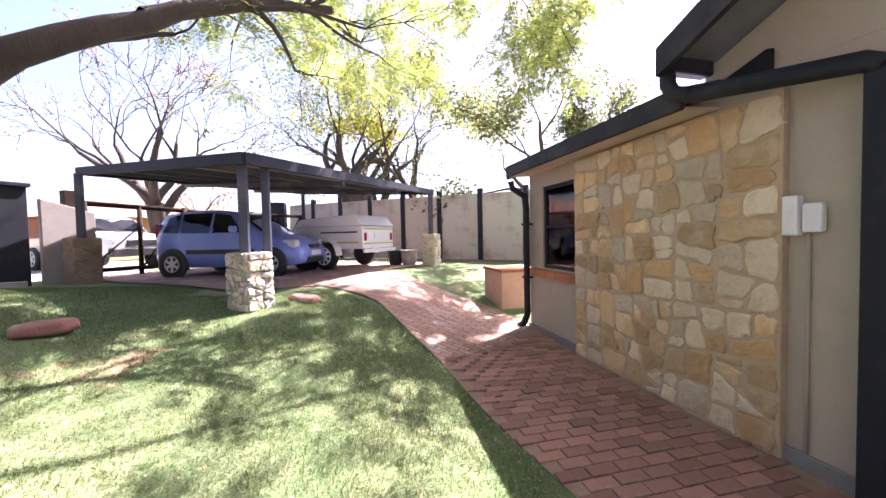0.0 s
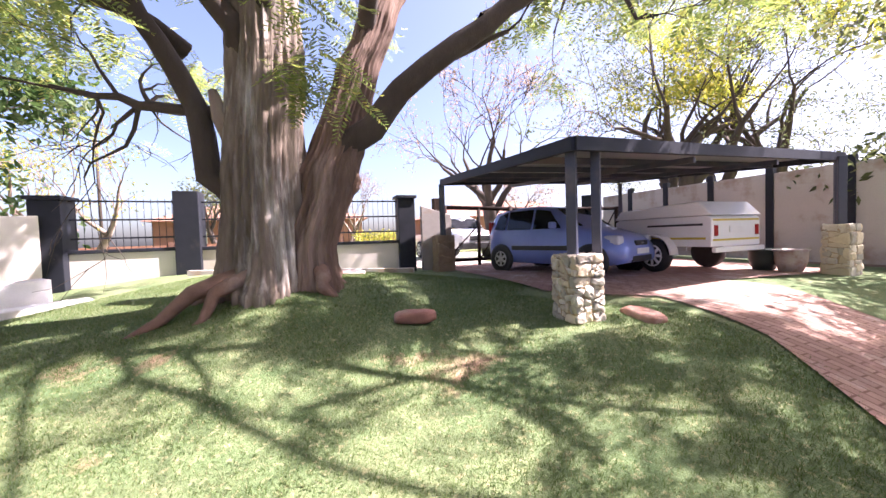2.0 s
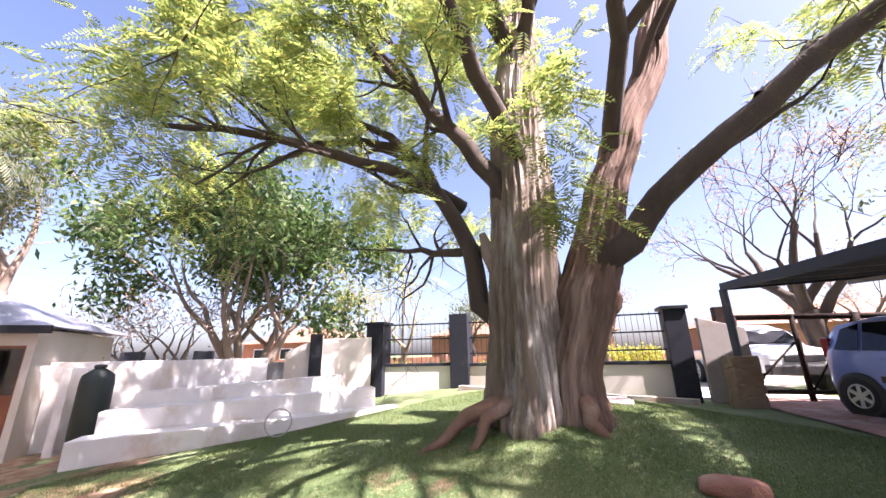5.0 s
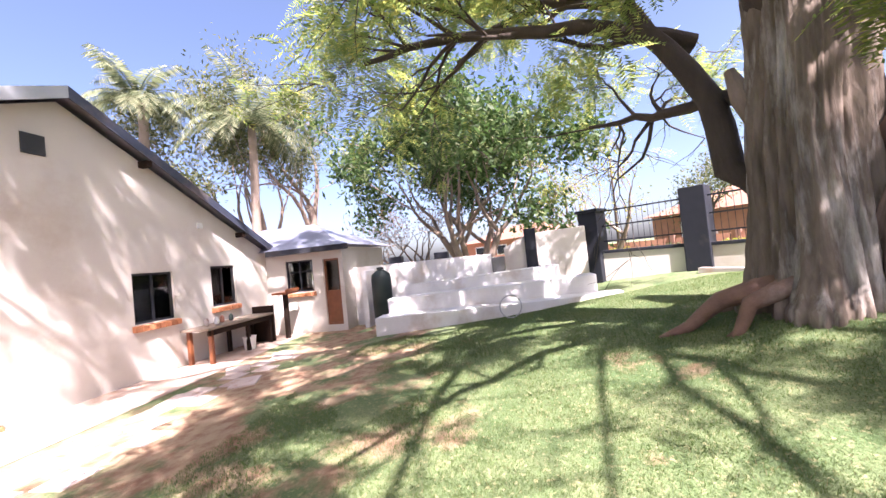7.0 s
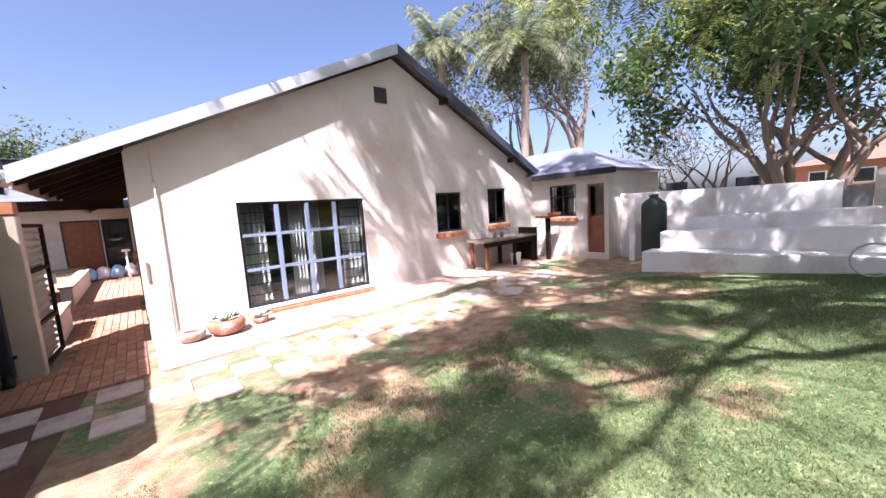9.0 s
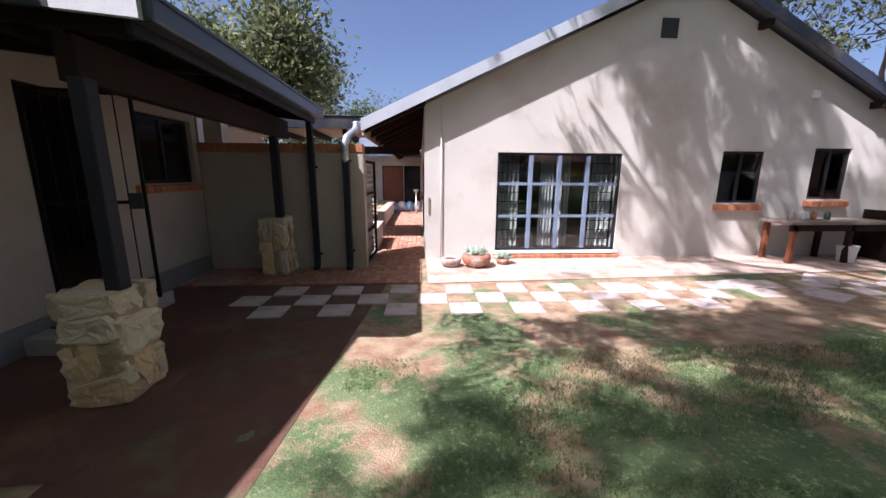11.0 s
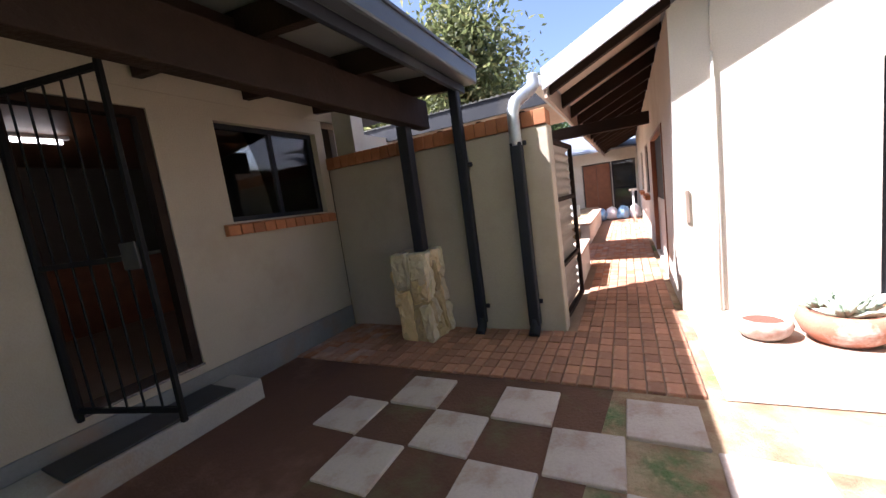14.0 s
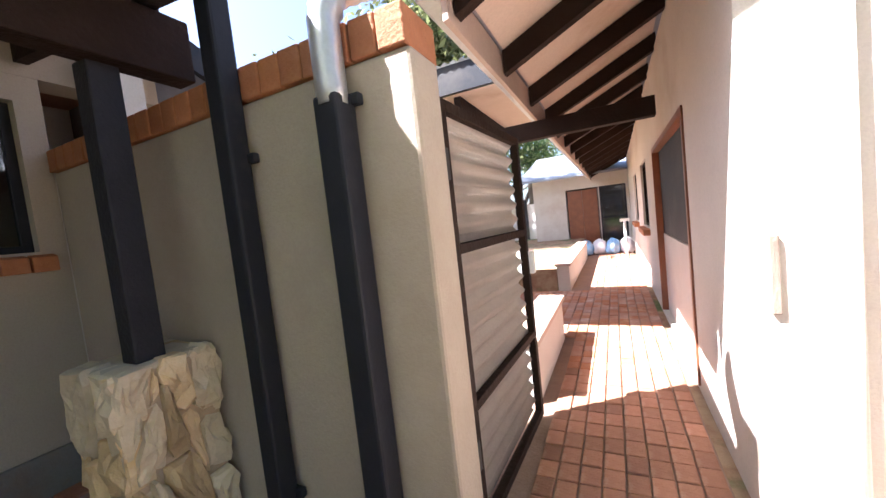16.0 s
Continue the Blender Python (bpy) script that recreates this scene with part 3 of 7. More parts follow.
# rainwater outlet of the gable eave: an elbow, a sloping run to the wall and the flashing behind it
roof_part("eave_gutter_end", box(2.97, HX - 0.002, 2.02, 2.13, 2.60, 2.72, 0.02), CHARCOAL)
roof_part("rainwater_elbow", tube([(3.02, 2.08, 2.64), (3.02, 2.07, 2.52), (3.03, 2.03, 2.44), (3.06, 1.92, 2.40)], [0.05, 0.055, 0.058, 0.055], 12), CHARCOAL)
roof_part("rainwater_run", tube([(3.06, 1.93, 2.40), (3.18, 1.55, 2.35), (3.31, 1.17, 2.30), (3.325, 1.1, 2.25)], 0.055, 12), CHARCOAL)
bm = prism([(2.12, 2.47), (1.63, 2.44), (1.63, 2.60), (1.66, 2.61)], HX - 0.03, HX - 0.004)
bm.transform(Matrix(((0, 1, 0, 0), (1, 0, 0, 0), (0, 0, 1, 0), (0, 0, 0, 1))))
bmesh.ops.recalc_face_normals(bm, faces=bm.faces[:])
roof_part("flashing", bm, CHARCOAL)

# porch roof along the courtyard
PX, PY0, PY1, PZ = 1.62, -1.9, -5.62, 2.5
porch = thing("porch_roof", "porch roof with dark rafters, pale sheeting and a grey gutter", "porch", (PX, PY0, PZ), kind="structure")


def porch_part(name, bm, m, label=""):
    return roof_part(name, bm, m, label, porch)


porch_part("roof_sheet", slab([(PX, PY0, PZ + 0.06), (PX, PY1, PZ + 0.06), (HX - 0.005, PY1, PZ + 0.24), (HX - 0.005, PY0, PZ + 0.24)], 0.025), SHEET, "pale roof sheeting seen from below")
porch_part("fascia_board", box(PX - 0.02, PX + 0.02, PY1, PY0, PZ - 0.16, PZ + 0.03, 0.004), CHARCOAL)
gutter = bmesh.new()
for y0, y1 in ((PY1 - 0.02, PY0 + 0.02),):
    box(PX - 0.15, PX - 0.022, y0, y1, PZ - 0.10, PZ + 0.05, 0.02, gutter)
    box(PX - 0.165, PX - 0.135, y0, y1, PZ + 0.035, PZ + 0.06, 0.006, gutter)
porch_part("gutter", gutter, mat("grey_gutter_paint", (0.055, 0.06, 0.07), (0.045, 0.048, 0.056), 4, 0.4, 0.05), "grey rainwater gutter")
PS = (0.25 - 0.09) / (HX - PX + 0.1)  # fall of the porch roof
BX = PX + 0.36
# pale outer end: sunlight on the barge board, put into its colour
for nm, x0, x1, m, lab in (("flashing", PX - 0.1, BX, mat("sunlit_barge_end", (0.55, 0.55, 0.55), (0.47, 0.47, 0.48), 4, 0.5, 0.1), "sunlit end of the barge board"), ("barge_board", BX + 0.002, HX - 0.004, CHARCOAL, "")):
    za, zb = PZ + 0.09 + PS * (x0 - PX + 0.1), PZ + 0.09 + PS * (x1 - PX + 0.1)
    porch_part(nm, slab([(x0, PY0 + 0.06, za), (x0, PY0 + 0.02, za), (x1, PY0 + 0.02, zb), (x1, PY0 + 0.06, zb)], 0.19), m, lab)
for k in range(5):
    y = PY0 - 0.12 - k * 0.86
    porch_part("rafter", slab([(PX + 0.02, y, PZ + 0.025), (PX + 0.02, y - 0.06, PZ + 0.025), (HX - 0.004, y - 0.06, PZ + 0.205), (HX - 0.004, y, PZ + 0.205)], 0.17), DARKWOOD)
for x, dz in ((2.25, 0.0), (2.85, 0.06)):
    porch_part("purlin", box(x - 0.035, x + 0.035, PY1, PY0, PZ - 0.04 + dz, PZ + 0.045 + dz, 0.004), DARKWOOD)
porch_part("wall_plate", box(2.02, 2.14, PY1, PY0 - 0.1, PZ - 0.40, PZ - 0.13, 0.008), DARKWOOD, "heavy dark timber beam")

# ---- gable building ----
AX, AZ, EL, ER = -4.76, 5.10, (0.95, 2.46), (-10.5, 2.12)
BIG = (-3.80, -1.455, 0.15, 1.97)
W1 = (-6.60, -5.75, 1.06, 2.03)
W2 = (-8.37, -7.60, 1.13, 2.10)
solo("wall_gable_front", wall_mesh("y", GY, -0.22, -9.7, CX, -0.2, 2.2, [BIG, W1, W2]), PLASTER2, "sunlit beige plaster gable wall", "wall", "structure")
bm = prism([(-9.7, 2.2), (CX, 2.2), (CX, 2.76), (AX, AZ - 0.2), (-9.7, 2.4)], GY - 0.22, GY)
solo("wall_gable_top", bm, PLASTER2, "beige plaster gable end under the roof", "wall", "structure")
SD = (-9.42, -7.36, 0.05, 1.92)
CW1, CW2 = (-11.6, -10.5, 0.95, 1.95), (-14.0, -12.9, 0.95, 1.95)
solo("wall_passage", wall_mesh("x", CX, -0.22, -17.2, GY - 0.22, 0.0, 2.76, [SD, CW1, CW2]), PLASTER2, "beige plaster wall along the passage", "wall", "structure")
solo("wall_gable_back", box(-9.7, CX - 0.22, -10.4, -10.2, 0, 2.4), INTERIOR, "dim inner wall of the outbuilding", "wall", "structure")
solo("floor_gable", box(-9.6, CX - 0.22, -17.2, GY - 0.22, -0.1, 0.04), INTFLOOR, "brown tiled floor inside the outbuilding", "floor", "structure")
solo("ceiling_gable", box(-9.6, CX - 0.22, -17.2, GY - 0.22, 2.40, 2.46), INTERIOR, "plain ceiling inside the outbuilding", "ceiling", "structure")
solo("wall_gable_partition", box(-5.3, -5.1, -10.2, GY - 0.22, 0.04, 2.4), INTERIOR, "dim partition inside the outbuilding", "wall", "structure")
gr = thing("roof_gable", "grey pitched sheet roof with a pale barge board and rafters", "roof", (AX, GY, AZ), kind="structure")


def groof(name, bm, m, label=""):
    return roof_part(name, bm, m, label, gr)


GF = GY + 0.24
groof("roof_sheet", slab([(EL[0], GF, EL[1]), (EL[0], -17.6, EL[1]), (AX, -17.6, AZ), (AX, GF, AZ)], 0.035), ROOFGREY)
groof("roof_sheet", slab([(AX, GF, AZ), (AX, -17.6, AZ), (ER[0], -17.6, ER[1]), (ER[0], GF, ER[1])], 0.035), ROOFGREY)
groof("barge_board", slab([(EL[0], GF + 0.03, EL[1] + 0.02), (EL[0], GF, EL[1] + 0.02), (AX, GF, AZ + 0.02), (AX, GF + 0.03, AZ + 0.02)], 0.2), mat("pale_grey_barge", (0.46, 0.48, 0.52), (0.38, 0.40, 0.44), 3, 0.45, 0.1), "pale grey barge board")
groof("barge_board", slab([(AX, GF + 0.03, AZ + 0.02), (AX, GF, AZ + 0.02), (ER[0], GF, ER[1] + 0.02), (ER[0], GF + 0.03, ER[1] + 0.02)], 0.2), BLUEGREY, "dark grey barge board")
slope = (AZ - EL[1]) / (EL[0] - AX)


def zl(x):
    return EL[1] + (EL[0] - x) * slope


groof("soffit_board", slab([(EL[0] - 0.05, GF - 0.05, zl(EL[0] - 0.05) - 0.05), (EL[0] - 0.05, -17.5, zl(EL[0] - 0.05) - 0.05), (CX, -17.5, zl(CX) - 0.05), (CX, GF - 0.05, zl(CX) - 0.05)], 0.015), SOFFIT, "cream soffit boards between rafters")
for k in range(14):
    y = GY + 0.12 - k * 0.82
    groof("rafter", slab([(EL[0] - 0.04, y, zl(EL[0] - 0.04) - 0.066), (EL[0] - 0.04, y - 0.07, zl(EL[0] - 0.04) - 0.066), (CX - 0.02, y - 0.07, zl(CX) - 0.066), (CX - 0.02, y, zl(CX) - 0.066)], 0.15), DARKWOOD)
groof("eave_board", box(EL[0] - 0.03, EL[0], -17.5, GF - 0.06, EL[1] - 0.24, EL[1] - 0.04, 0.004), mat("pale_pink_board", (0.50, 0.40, 0.34), (0.42, 0.33, 0.28), 3, 0.7, 0.1))
groof("eave_gutter", box(EL[0] + 0.004, EL[0] + 0.12, -17.5, GF - 0.02, EL[1] - 0.13, EL[1] - 0.02, 0.02), GALV, "galvanised eave gutter")
for z0 in (0.7, 2.0):
    groof("purlin_end", box(AX - z0 * 1.9 - 0.05, AX - z0 * 1.9 + 0.05, GY - 0.05, GF - 0.02, AZ - z0 * 1.9 * 0.52 - 0.3, AZ - z0 * 1.9 * 0.52 - 0.18), DARKWOOD)
solo("vent", box(-4.57, -4.27, GY - 0.02, GY + 0.02, 3.94, 4.26, 0.006), BLACKPLASTIC, "small square dark vent high on the gable", "vent")

wd = window("window_gable_large", "large steel window with blue-grey bars and white curtains", "y", GY, BIG[0], BIG[1], BIG[2], BIG[3], (), (), CHARCOAL, 0.05, -1)
BW = BIG[1] - BIG[0]
STEELBLUE = mat("pale_blue_grey_steel", (0.20, 0.25, 0.34), (0.16, 0.20, 0.28), 5, 0.5, 0.05)
for k, u in enumerate((0.27, 0.5, 0.73)):
    part("mullion", box(BIG[0] + BW * u - 0.035, BIG[0] + BW * u + 0.035, GY - 0.085, GY - 0.02, BIG[2] + 0.04, BIG[3] - 0.05), STEELBLUE, wd, "blue-grey steel mullion")
for z in (0.36, 0.69):
    part("transom", box(BIG[0] + 0.045, BIG[1] - 0.045, GY - 0.075, GY - 0.03, BIG[2] + z * 1.82 - 0.025, BIG[2] + z * 1.82 + 0.025), STEELBLUE, wd)
bars(wd, "y", GY - 0.13, BIG[0] + 0.06, BIG[0] + 0.62, [BIG[2] + 0.2 + 0.18 * k for k in range(9)], 0.007, CHARCOAL)
bars(wd, "y", GY - 0.13, BIG[1] - 0.62, BIG[1] - 0.06, [BIG[2] + 0.2 + 0.18 * k for k in range(9)], 0.007, CHARCOAL)
solo("window_sill_large", box(BIG[0] - 0.05, BIG[1] + 0.05, GY + 0.002, GY + 0.05, 0.10, 0.148), WHITEPAINT, "white painted strip under the large window", "sill", "structure")
brick_sill(wd, "y", GY, BIG[0] - 0.06, BIG[1] + 0.05, 0.095, -1)
for nm, h in (("window_gable_middle", W1), ("window_gable_end", W2)):
    wd = window(nm, "small steel window with white bars and a brick sill", "y", GY, h[0], h[1], h[2], h[3], ((h[0] + h[1]) / 2,), (), CHARCOAL, 0.07, -1)
    bars(wd, "y", GY - 0.12, h[0] + 0.05, h[1] - 0.05, [h[2] + 0.12 + 0.13 * k for k in range(6)])
    brick_sill(wd, "y", GY, h[0] - 0.06, h[1] + 0.06, h[2] - 0.01, -1, 0.13)


def curtain(label, x0, x1, y, z0, z1, folds=7):
    bm = bmesh.new()
    n = folds * 8
    rows = []
    for z in (z0, (z0 + z1) / 2, z1):
        rows.append([bm.verts.new((x0 + (x1 - x0) * i / n, y + 0.035 * math.sin(2 * math.pi * folds * i / n) + 0.01 * math.sin(i * 1.7 + z), z)) for i in range(n + 1)])
    for a, b in zip(rows, rows[1:]):
        for i in range(n):
            bm.faces.new((a[i], a[i + 1], b[i + 1], b[i])).smooth = True
    bmesh.ops.solidify(bm, geom=bm.faces[:], thickness=0.006)
    return solo("curtain", bm, CURTAIN, label, "curtain", group="curtains in the large window")


for x0, x1 in ((-3.76, -3.36), (-2.92, -2.64), (-2.60, -2.34), (-1.92, -1.48)):
    curtain("white gathered curtain hanging behind the large window", x0, x1, GY - 0.24, 0.2, 1.95, 4 if x1 - x0 < 0.4 else 5)
curtain("white net curtain behind the small window", -8.3, -7.65, GY - 0.3, 1.15, 2.0, 6)

# ---- hut beyond the gable, with a hipped roof ----
HUX = -9.62
HW, HD = (-5.62, -4.78, 1.18, 2.08), (-4.46, -3.98, 0.18, 2.05)
solo("wall_hut", wall_mesh("x", HUX, -0.2, GY - 0.1, -3.86, -0.2, 2.36, [HW, HD]), PLASTER2, "beige plaster wall of the hut", "wall", "structure")
solo("wall_hut_north", wall_mesh("y", -3.86, -0.2, -13.0, HUX - 0.2, -0.2, 2.36, []), PLASTER2, "beige plaster side wall of the hut", "wall", "structure")
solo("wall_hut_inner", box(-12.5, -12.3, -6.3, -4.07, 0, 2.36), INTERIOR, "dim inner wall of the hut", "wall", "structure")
# unseen side, added to shut daylight out behind the hut window
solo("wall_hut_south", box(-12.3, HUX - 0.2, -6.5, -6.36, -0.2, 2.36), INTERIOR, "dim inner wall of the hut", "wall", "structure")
hr = bmesh.new()
vs = [hr.verts.new(c) for c in ((-9.3, -3.55, 2.40), (-9.3, -7.5, 2.40), (-13.3, -7.5, 2.40), (-13.3, -3.55, 2.40), (-11.3, -5.6, 3.3), (-11.3, -7.5, 3.3))]
for f in ((0, 4, 5, 1), (0, 3, 4), (3, 2, 5, 4), (1, 5, 2), (0, 1, 2, 3)):
    hr.faces.new([vs[k] for k in f])
bmesh.ops.recalc_face_normals(hr, faces=hr.faces[:])
hro = solo("roof_hut", hr, mat("blue_grey_roof_sheet", (0.26, 0.28, 0.36), (0.20, 0.21, 0.27), 2, 0.4, 0.1, 0.3), "blue-grey hipped sheet roof of the hut", "roof", "structure")
solo("fascia_hut", box(-9.33, -9.28, -6.0, -3.53, 2.26, 2.41), CHARCOAL, "dark fascia under the hut roof", "fascia", "structure")
wd = window("window_hut", "dark hut window with a brick sill", "x", HUX, HW[0], HW[1], HW[2], HW[3], (-5.2,), (1.75,), CHARCOAL, -0.06)
brick_sill(wd, "x", HUX, HW[0] - 0.1, HW[1] + 0.06, HW[2] - 0.01, -1, 0.12)
dr = thing("door_hut", "brown wooden stable door of the hut standing open at the top", "door", kind="structure")
part("leaf", box(HUX - 0.12, HUX - 0.08, HD[0] + 0.03, HD[1] - 0.03, HD[2], 1.15, 0.006), BROWNDOOR, dr)
pane_frame(dr, "x", HUX - 0.1, HD[0], HD[1], HD[2], HD[3], (), (), BROWNDOOR, 0.05, 0.08, "door_frame")

# ---- courtyard end wall, gate and link roof ----
WY = -5.55
solo("wall_courtyard", box(0.86, HX - 0.003, WY - 0.2, WY, 0.0, 1.9, 0.015), PLASTER, "beige plaster screen wall across the courtyard", "wall", "structure")
cap = thing("wall_cap", "coping of red clay bricks along the screen wall", "coping", (2.1, WY - 0.1, 1.9), kind="structure")
bme = mesh_of("coping_brick", box(-0.052, 0.052, -0.115, 0.115, 0, 0.13, 0.006), BRICKORANGE)
for k in range(23):
    b = new("coping_brick", bme)
    b.parent = cap
    b.matrix_basis = pose(-1.18 + k * 0.11, random.uniform(-0.004, 0.004), 0.002, 0, 0, random.uniform(-1, 1))
lk = thing("roof_link", "low link roof with corrugated edge, dark beam and cream boards", "roof", (1.2, -8.6, 2.5), kind="structure")
bm = bmesh.new()
n = 70
for side in (0,):
    a, b = [], []
    for i in range(n * 4 + 1):
        x = 0.4 + (6.5 - 0.4) * i / (n * 4)
        z = 2.80 + 0.012 * math.sin(2 * math.pi * i / 4)
        a.append(bm.verts.new((x, -7.72, z)))
        b.append(bm.verts.new((x, -9.75, z + 0.10)))
    for i in range(n * 4):
        bm.faces.new((a[i], a[i + 1], b[i + 1], b[i]))
bmesh.ops.solidify(bm, geom=bm.faces[:], thickness=0.004)
roof_part("corrugated_sheet", bm, SHEET, "corrugated roof sheet", lk)
roof_part("fascia_board", box(0.98, 6.5, -7.79, -7.75, 2.53, 2.79, 0.004), CHARCOAL, "", lk)
roof_part("ceiling_board", box(0.98, 6.5, -9.7, -7.8, 2.53, 2.55), SOFFIT, "cream boards under the link roof", lk)
roof_part("cross_beam", box(-0.04, 3.9, -8.1, -8.0, 2.02, 2.18, 0.006), DARKWOOD, "dark timber beam across the passage", lk)
for x in (1.6, 2.3, 3.0):
    roof_part("joist", box(x - 0.035, x + 0.035, -9.6, -7.85, 2.40, 2.525, 0.004), DARKWOOD, "", lk)
# the house goes on behind the screen wall
solo("wall_house_south", wall_mesh("x", HX + 0.6, 0.2, -9.5, -5.75, 0, 2.6, []), PLASTER2, "beige plaster wall behind the screen wall", "wall", "structure")
solo("wall_house_return", box(HX - 0.28, HX - 0.004, WY - 0.42, WY - 0.203, 1.9, 2.62), PLASTER2, "pale plaster pier above the screen wall", "wall", "structure")

# ---- far end of the passage and back garden ----
FY = -17.3
FD = (0.75, 1.75, 0.05, 2.0)
FG = (-0.05, 0.72, 0.05, 2.0)
solo("wall_far", wall_mesh("y", FY, -0.2, -0.3, 2.6, 0.0, 2.5, [FD, FG]), PLASTER2, "pale plaster wall at the end of the passage", "wall", "structure")
solo("wall_far_inner", box(-1.5, 3.5, -20.2, -20.0, 0, 2.6), INTERIOR, "dim inner wall", "wall", "structure")
bm = slab([(-1.2, FY + 0.6, 2.42), (3.2, FY + 0.6, 2.42), (3.2, -21, 3.7), (-1.2, -21, 3.7)], 0.06)
solo("roof_far", bm, ROOFGREY, "grey sheet roof at the end of the passage", "roof", "structure")
solo("wall_far_side", box(2.6, 2.8, -21, FY - 0.0, 0, 2.5), PLASTER2, "plaster side wall of the far building", "wall", "structure")
dr = thing("door_far", "brown varnished wooden double door at the end of the passage", "door", kind="structure")
for k in range(2):
    x0 = FD[0] + 0.04 + k * 0.46
    part("leaf", box(x0, x0 + 0.455, FY - 0.1, FY - 0.06, FD[2], FD[3] - 0.05, 0.006), BROWNDOOR, dr)
pane_frame(dr, "y", FY - 0.08, FG[0], FG[1], FG[2], FG[3], (), (1.0,), CHARCOAL, 0.05, 0.05, "glazed_side_frame")
solo("wall_garden_back", box(2.8, 16, -19.2, -19.0, 0, 1.75), WHITEWALL, "white painted back garden wall", "wall", "structure")


# ---- trees ----
def leaf_mesh(name, centres, size, per, material, spread, droop=0.0, aspect=0.35, seed=1, flat=0.0):
    """Many small pointed leaves scattered round centres, as one mesh: one quad a leaf."""
    rng = np.random.default_rng(seed)
    c = np.repeat(np.asarray(centres, float), per, axis=0)
    n = len(c)
    c = c + rng.normal(size=(n, 3)) * spread
    c[:, 2] -= droop * rng.random(n) ** 2
    d = rng.normal(size=(n, 3))
    d[:, 2] = d[:, 2] * (1 - flat) - droop * 0.9
    d /= np.linalg.norm(d, axis=1)[:, None]
    o = np.cross(d, rng.normal(size=(n, 3)))
    o /= np.linalg.norm(o, axis=1)[:, None] + 1e-9
    s = size * rng.uniform(0.6, 1.35, n)[:, None]
    v = np.stack([c, c + d * s * 0.45 + o * s * aspect * 0.5, c + d * s, c + d * s * 0.45 - o * s * aspect * 0.5], 1).reshape(-1, 3)
    return quads(name, v, material)


def quads(name, v, material):
    n = len(v) // 4
    me = bpy.data.meshes.new(name)
    me.vertices.add(len(v))
    me.vertices.foreach_set("co", v.astype(np.float32).ravel())
    me.loops.add(4 * n)
    me.loops.foreach_set("vertex_index", np.arange(4 * n, dtype=np.int32))
    me.polygons.add(n)
    me.polygons.foreach_set("loop_start", np.arange(0, 4 * n, 4, dtype=np.int32))
    me.update()
    me.validate()
    me.materials.append(material)
    return me


def limb(p, d, length, r, rng, wander=0.25, lift=0.0, n=6, end=0.35):
    """A bending limb: its points and radii."""
    pts, p, d = [Vector(p)], Vector(p), Vector(d).normalized()
    for i in range(n):
        d = (d + Vector(rng.normal(size=3)) * wander * 0.5 + Vector((0, 0, lift)) * 0.2).normalized()
        p = p + d * (length / n)
        pts.append(p.copy())
    return pts, [r * (1 - (1 - end) * i / n) for i in range(n + 1)], d


def grow(bm, p, d, length, r, depth, rng, tips, wander=0.3, lift=0.15, split=(2, 3), angle=0.7, shrink=0.72, rmin=0.012, start=0.35):
    pts, rad, dd = limb(p, d, length, r, rng, wander, lift, 5 if depth > 1 else 4)
    tube(pts, rad, 8 if r > 0.08 else 5, bm, False)
    if depth <= 0:
        tips.extend(pts[1:])
        return
    if depth == 1:
        tips.extend(pts[3:])
    for k in range(int(rng.integers(split[0], split[1] + 1))):
        i = len(pts) - 1 if k == 0 else int(rng.integers(max(1, int(start * len(pts))), len(pts)))
        base = (pts[i] - pts[i - 1]).normalized()
        side = base.orthogonal()
        side.rotate(Matrix.Rotation(rng.uniform(0, 6.28), 3, base))
        nd = (base * math.cos(angle) + side.normalized() * math.sin(angle) * rng.uniform(0.6, 1.2)).normalized()
        grow(bm, pts[i], nd, length * shrink * rng.uniform(0.75, 1.15), max(rmin, rad[i] * 0.68), depth - 1, rng, tips, wander, lift, split, angle, shrink, rmin, start)


def tree(label, at, height, trunk_r, seed, bark, leaf, size, per, spread, depth=4, stems=1, lean=0.15, angle=0.65, lift=0.2, wander=0.3, droop=0.0, aspect=0.4,
         shrink=0.72, name="tree", category="tree", trunk_frac=0.3, flat=0.0):
    rng = np.random.default_rng(seed)
    ob = thing(name, label, category, at)
    bm, tips = bmesh.new(), []
    for s in range(stems):
        a = rng.uniform(0, 6.28)
        d = Vector((math.cos(a) * lean * (1 if stems > 1 else 0.4), math.sin(a) * lean * (1 if stems > 1 else 0.4), 1))
        pts, rad, dd = limb((0.12 * s, 0.1 * (s % 2), -0.15), d, height * trunk_frac, trunk_r, rng, 0.12, 0.1, 5, 0.75)
        rad[0] *= 1.35
        tube(pts, rad, 10, bm, False)
        for k in range(4 if stems == 1 else 3):
            ang = a + k * 2.1 + rng.uniform(-0.4, 0.4)
            nd = Vector((math.cos(ang) * math.sin(angle), math.sin(ang) * math.sin(angle), math.cos(angle)))
            grow(bm, pts[-1 - (k % 2)], nd, height * 0.3, rad[-1] * 0.75, depth - 1, rng, tips, wander, lift, (2, 3), angle, shrink)
    t = np.array([tuple(v) for v in tips])
    k = height / t[:, 2].max()
    t *= (k ** 0.7, k ** 0.7, k)
    for v in bm.verts:
        v.co = Vector((v.co.x * k ** 0.7, v.co.y * k ** 0.7, v.co.z * k))
    part("trunk", bm, bark, ob)
    if leaf:
        cr = new("crown", leaf_mesh("crown", t, size, per, leaf, spread, droop, aspect, seed, flat))
        cr.parent = ob
    return ob


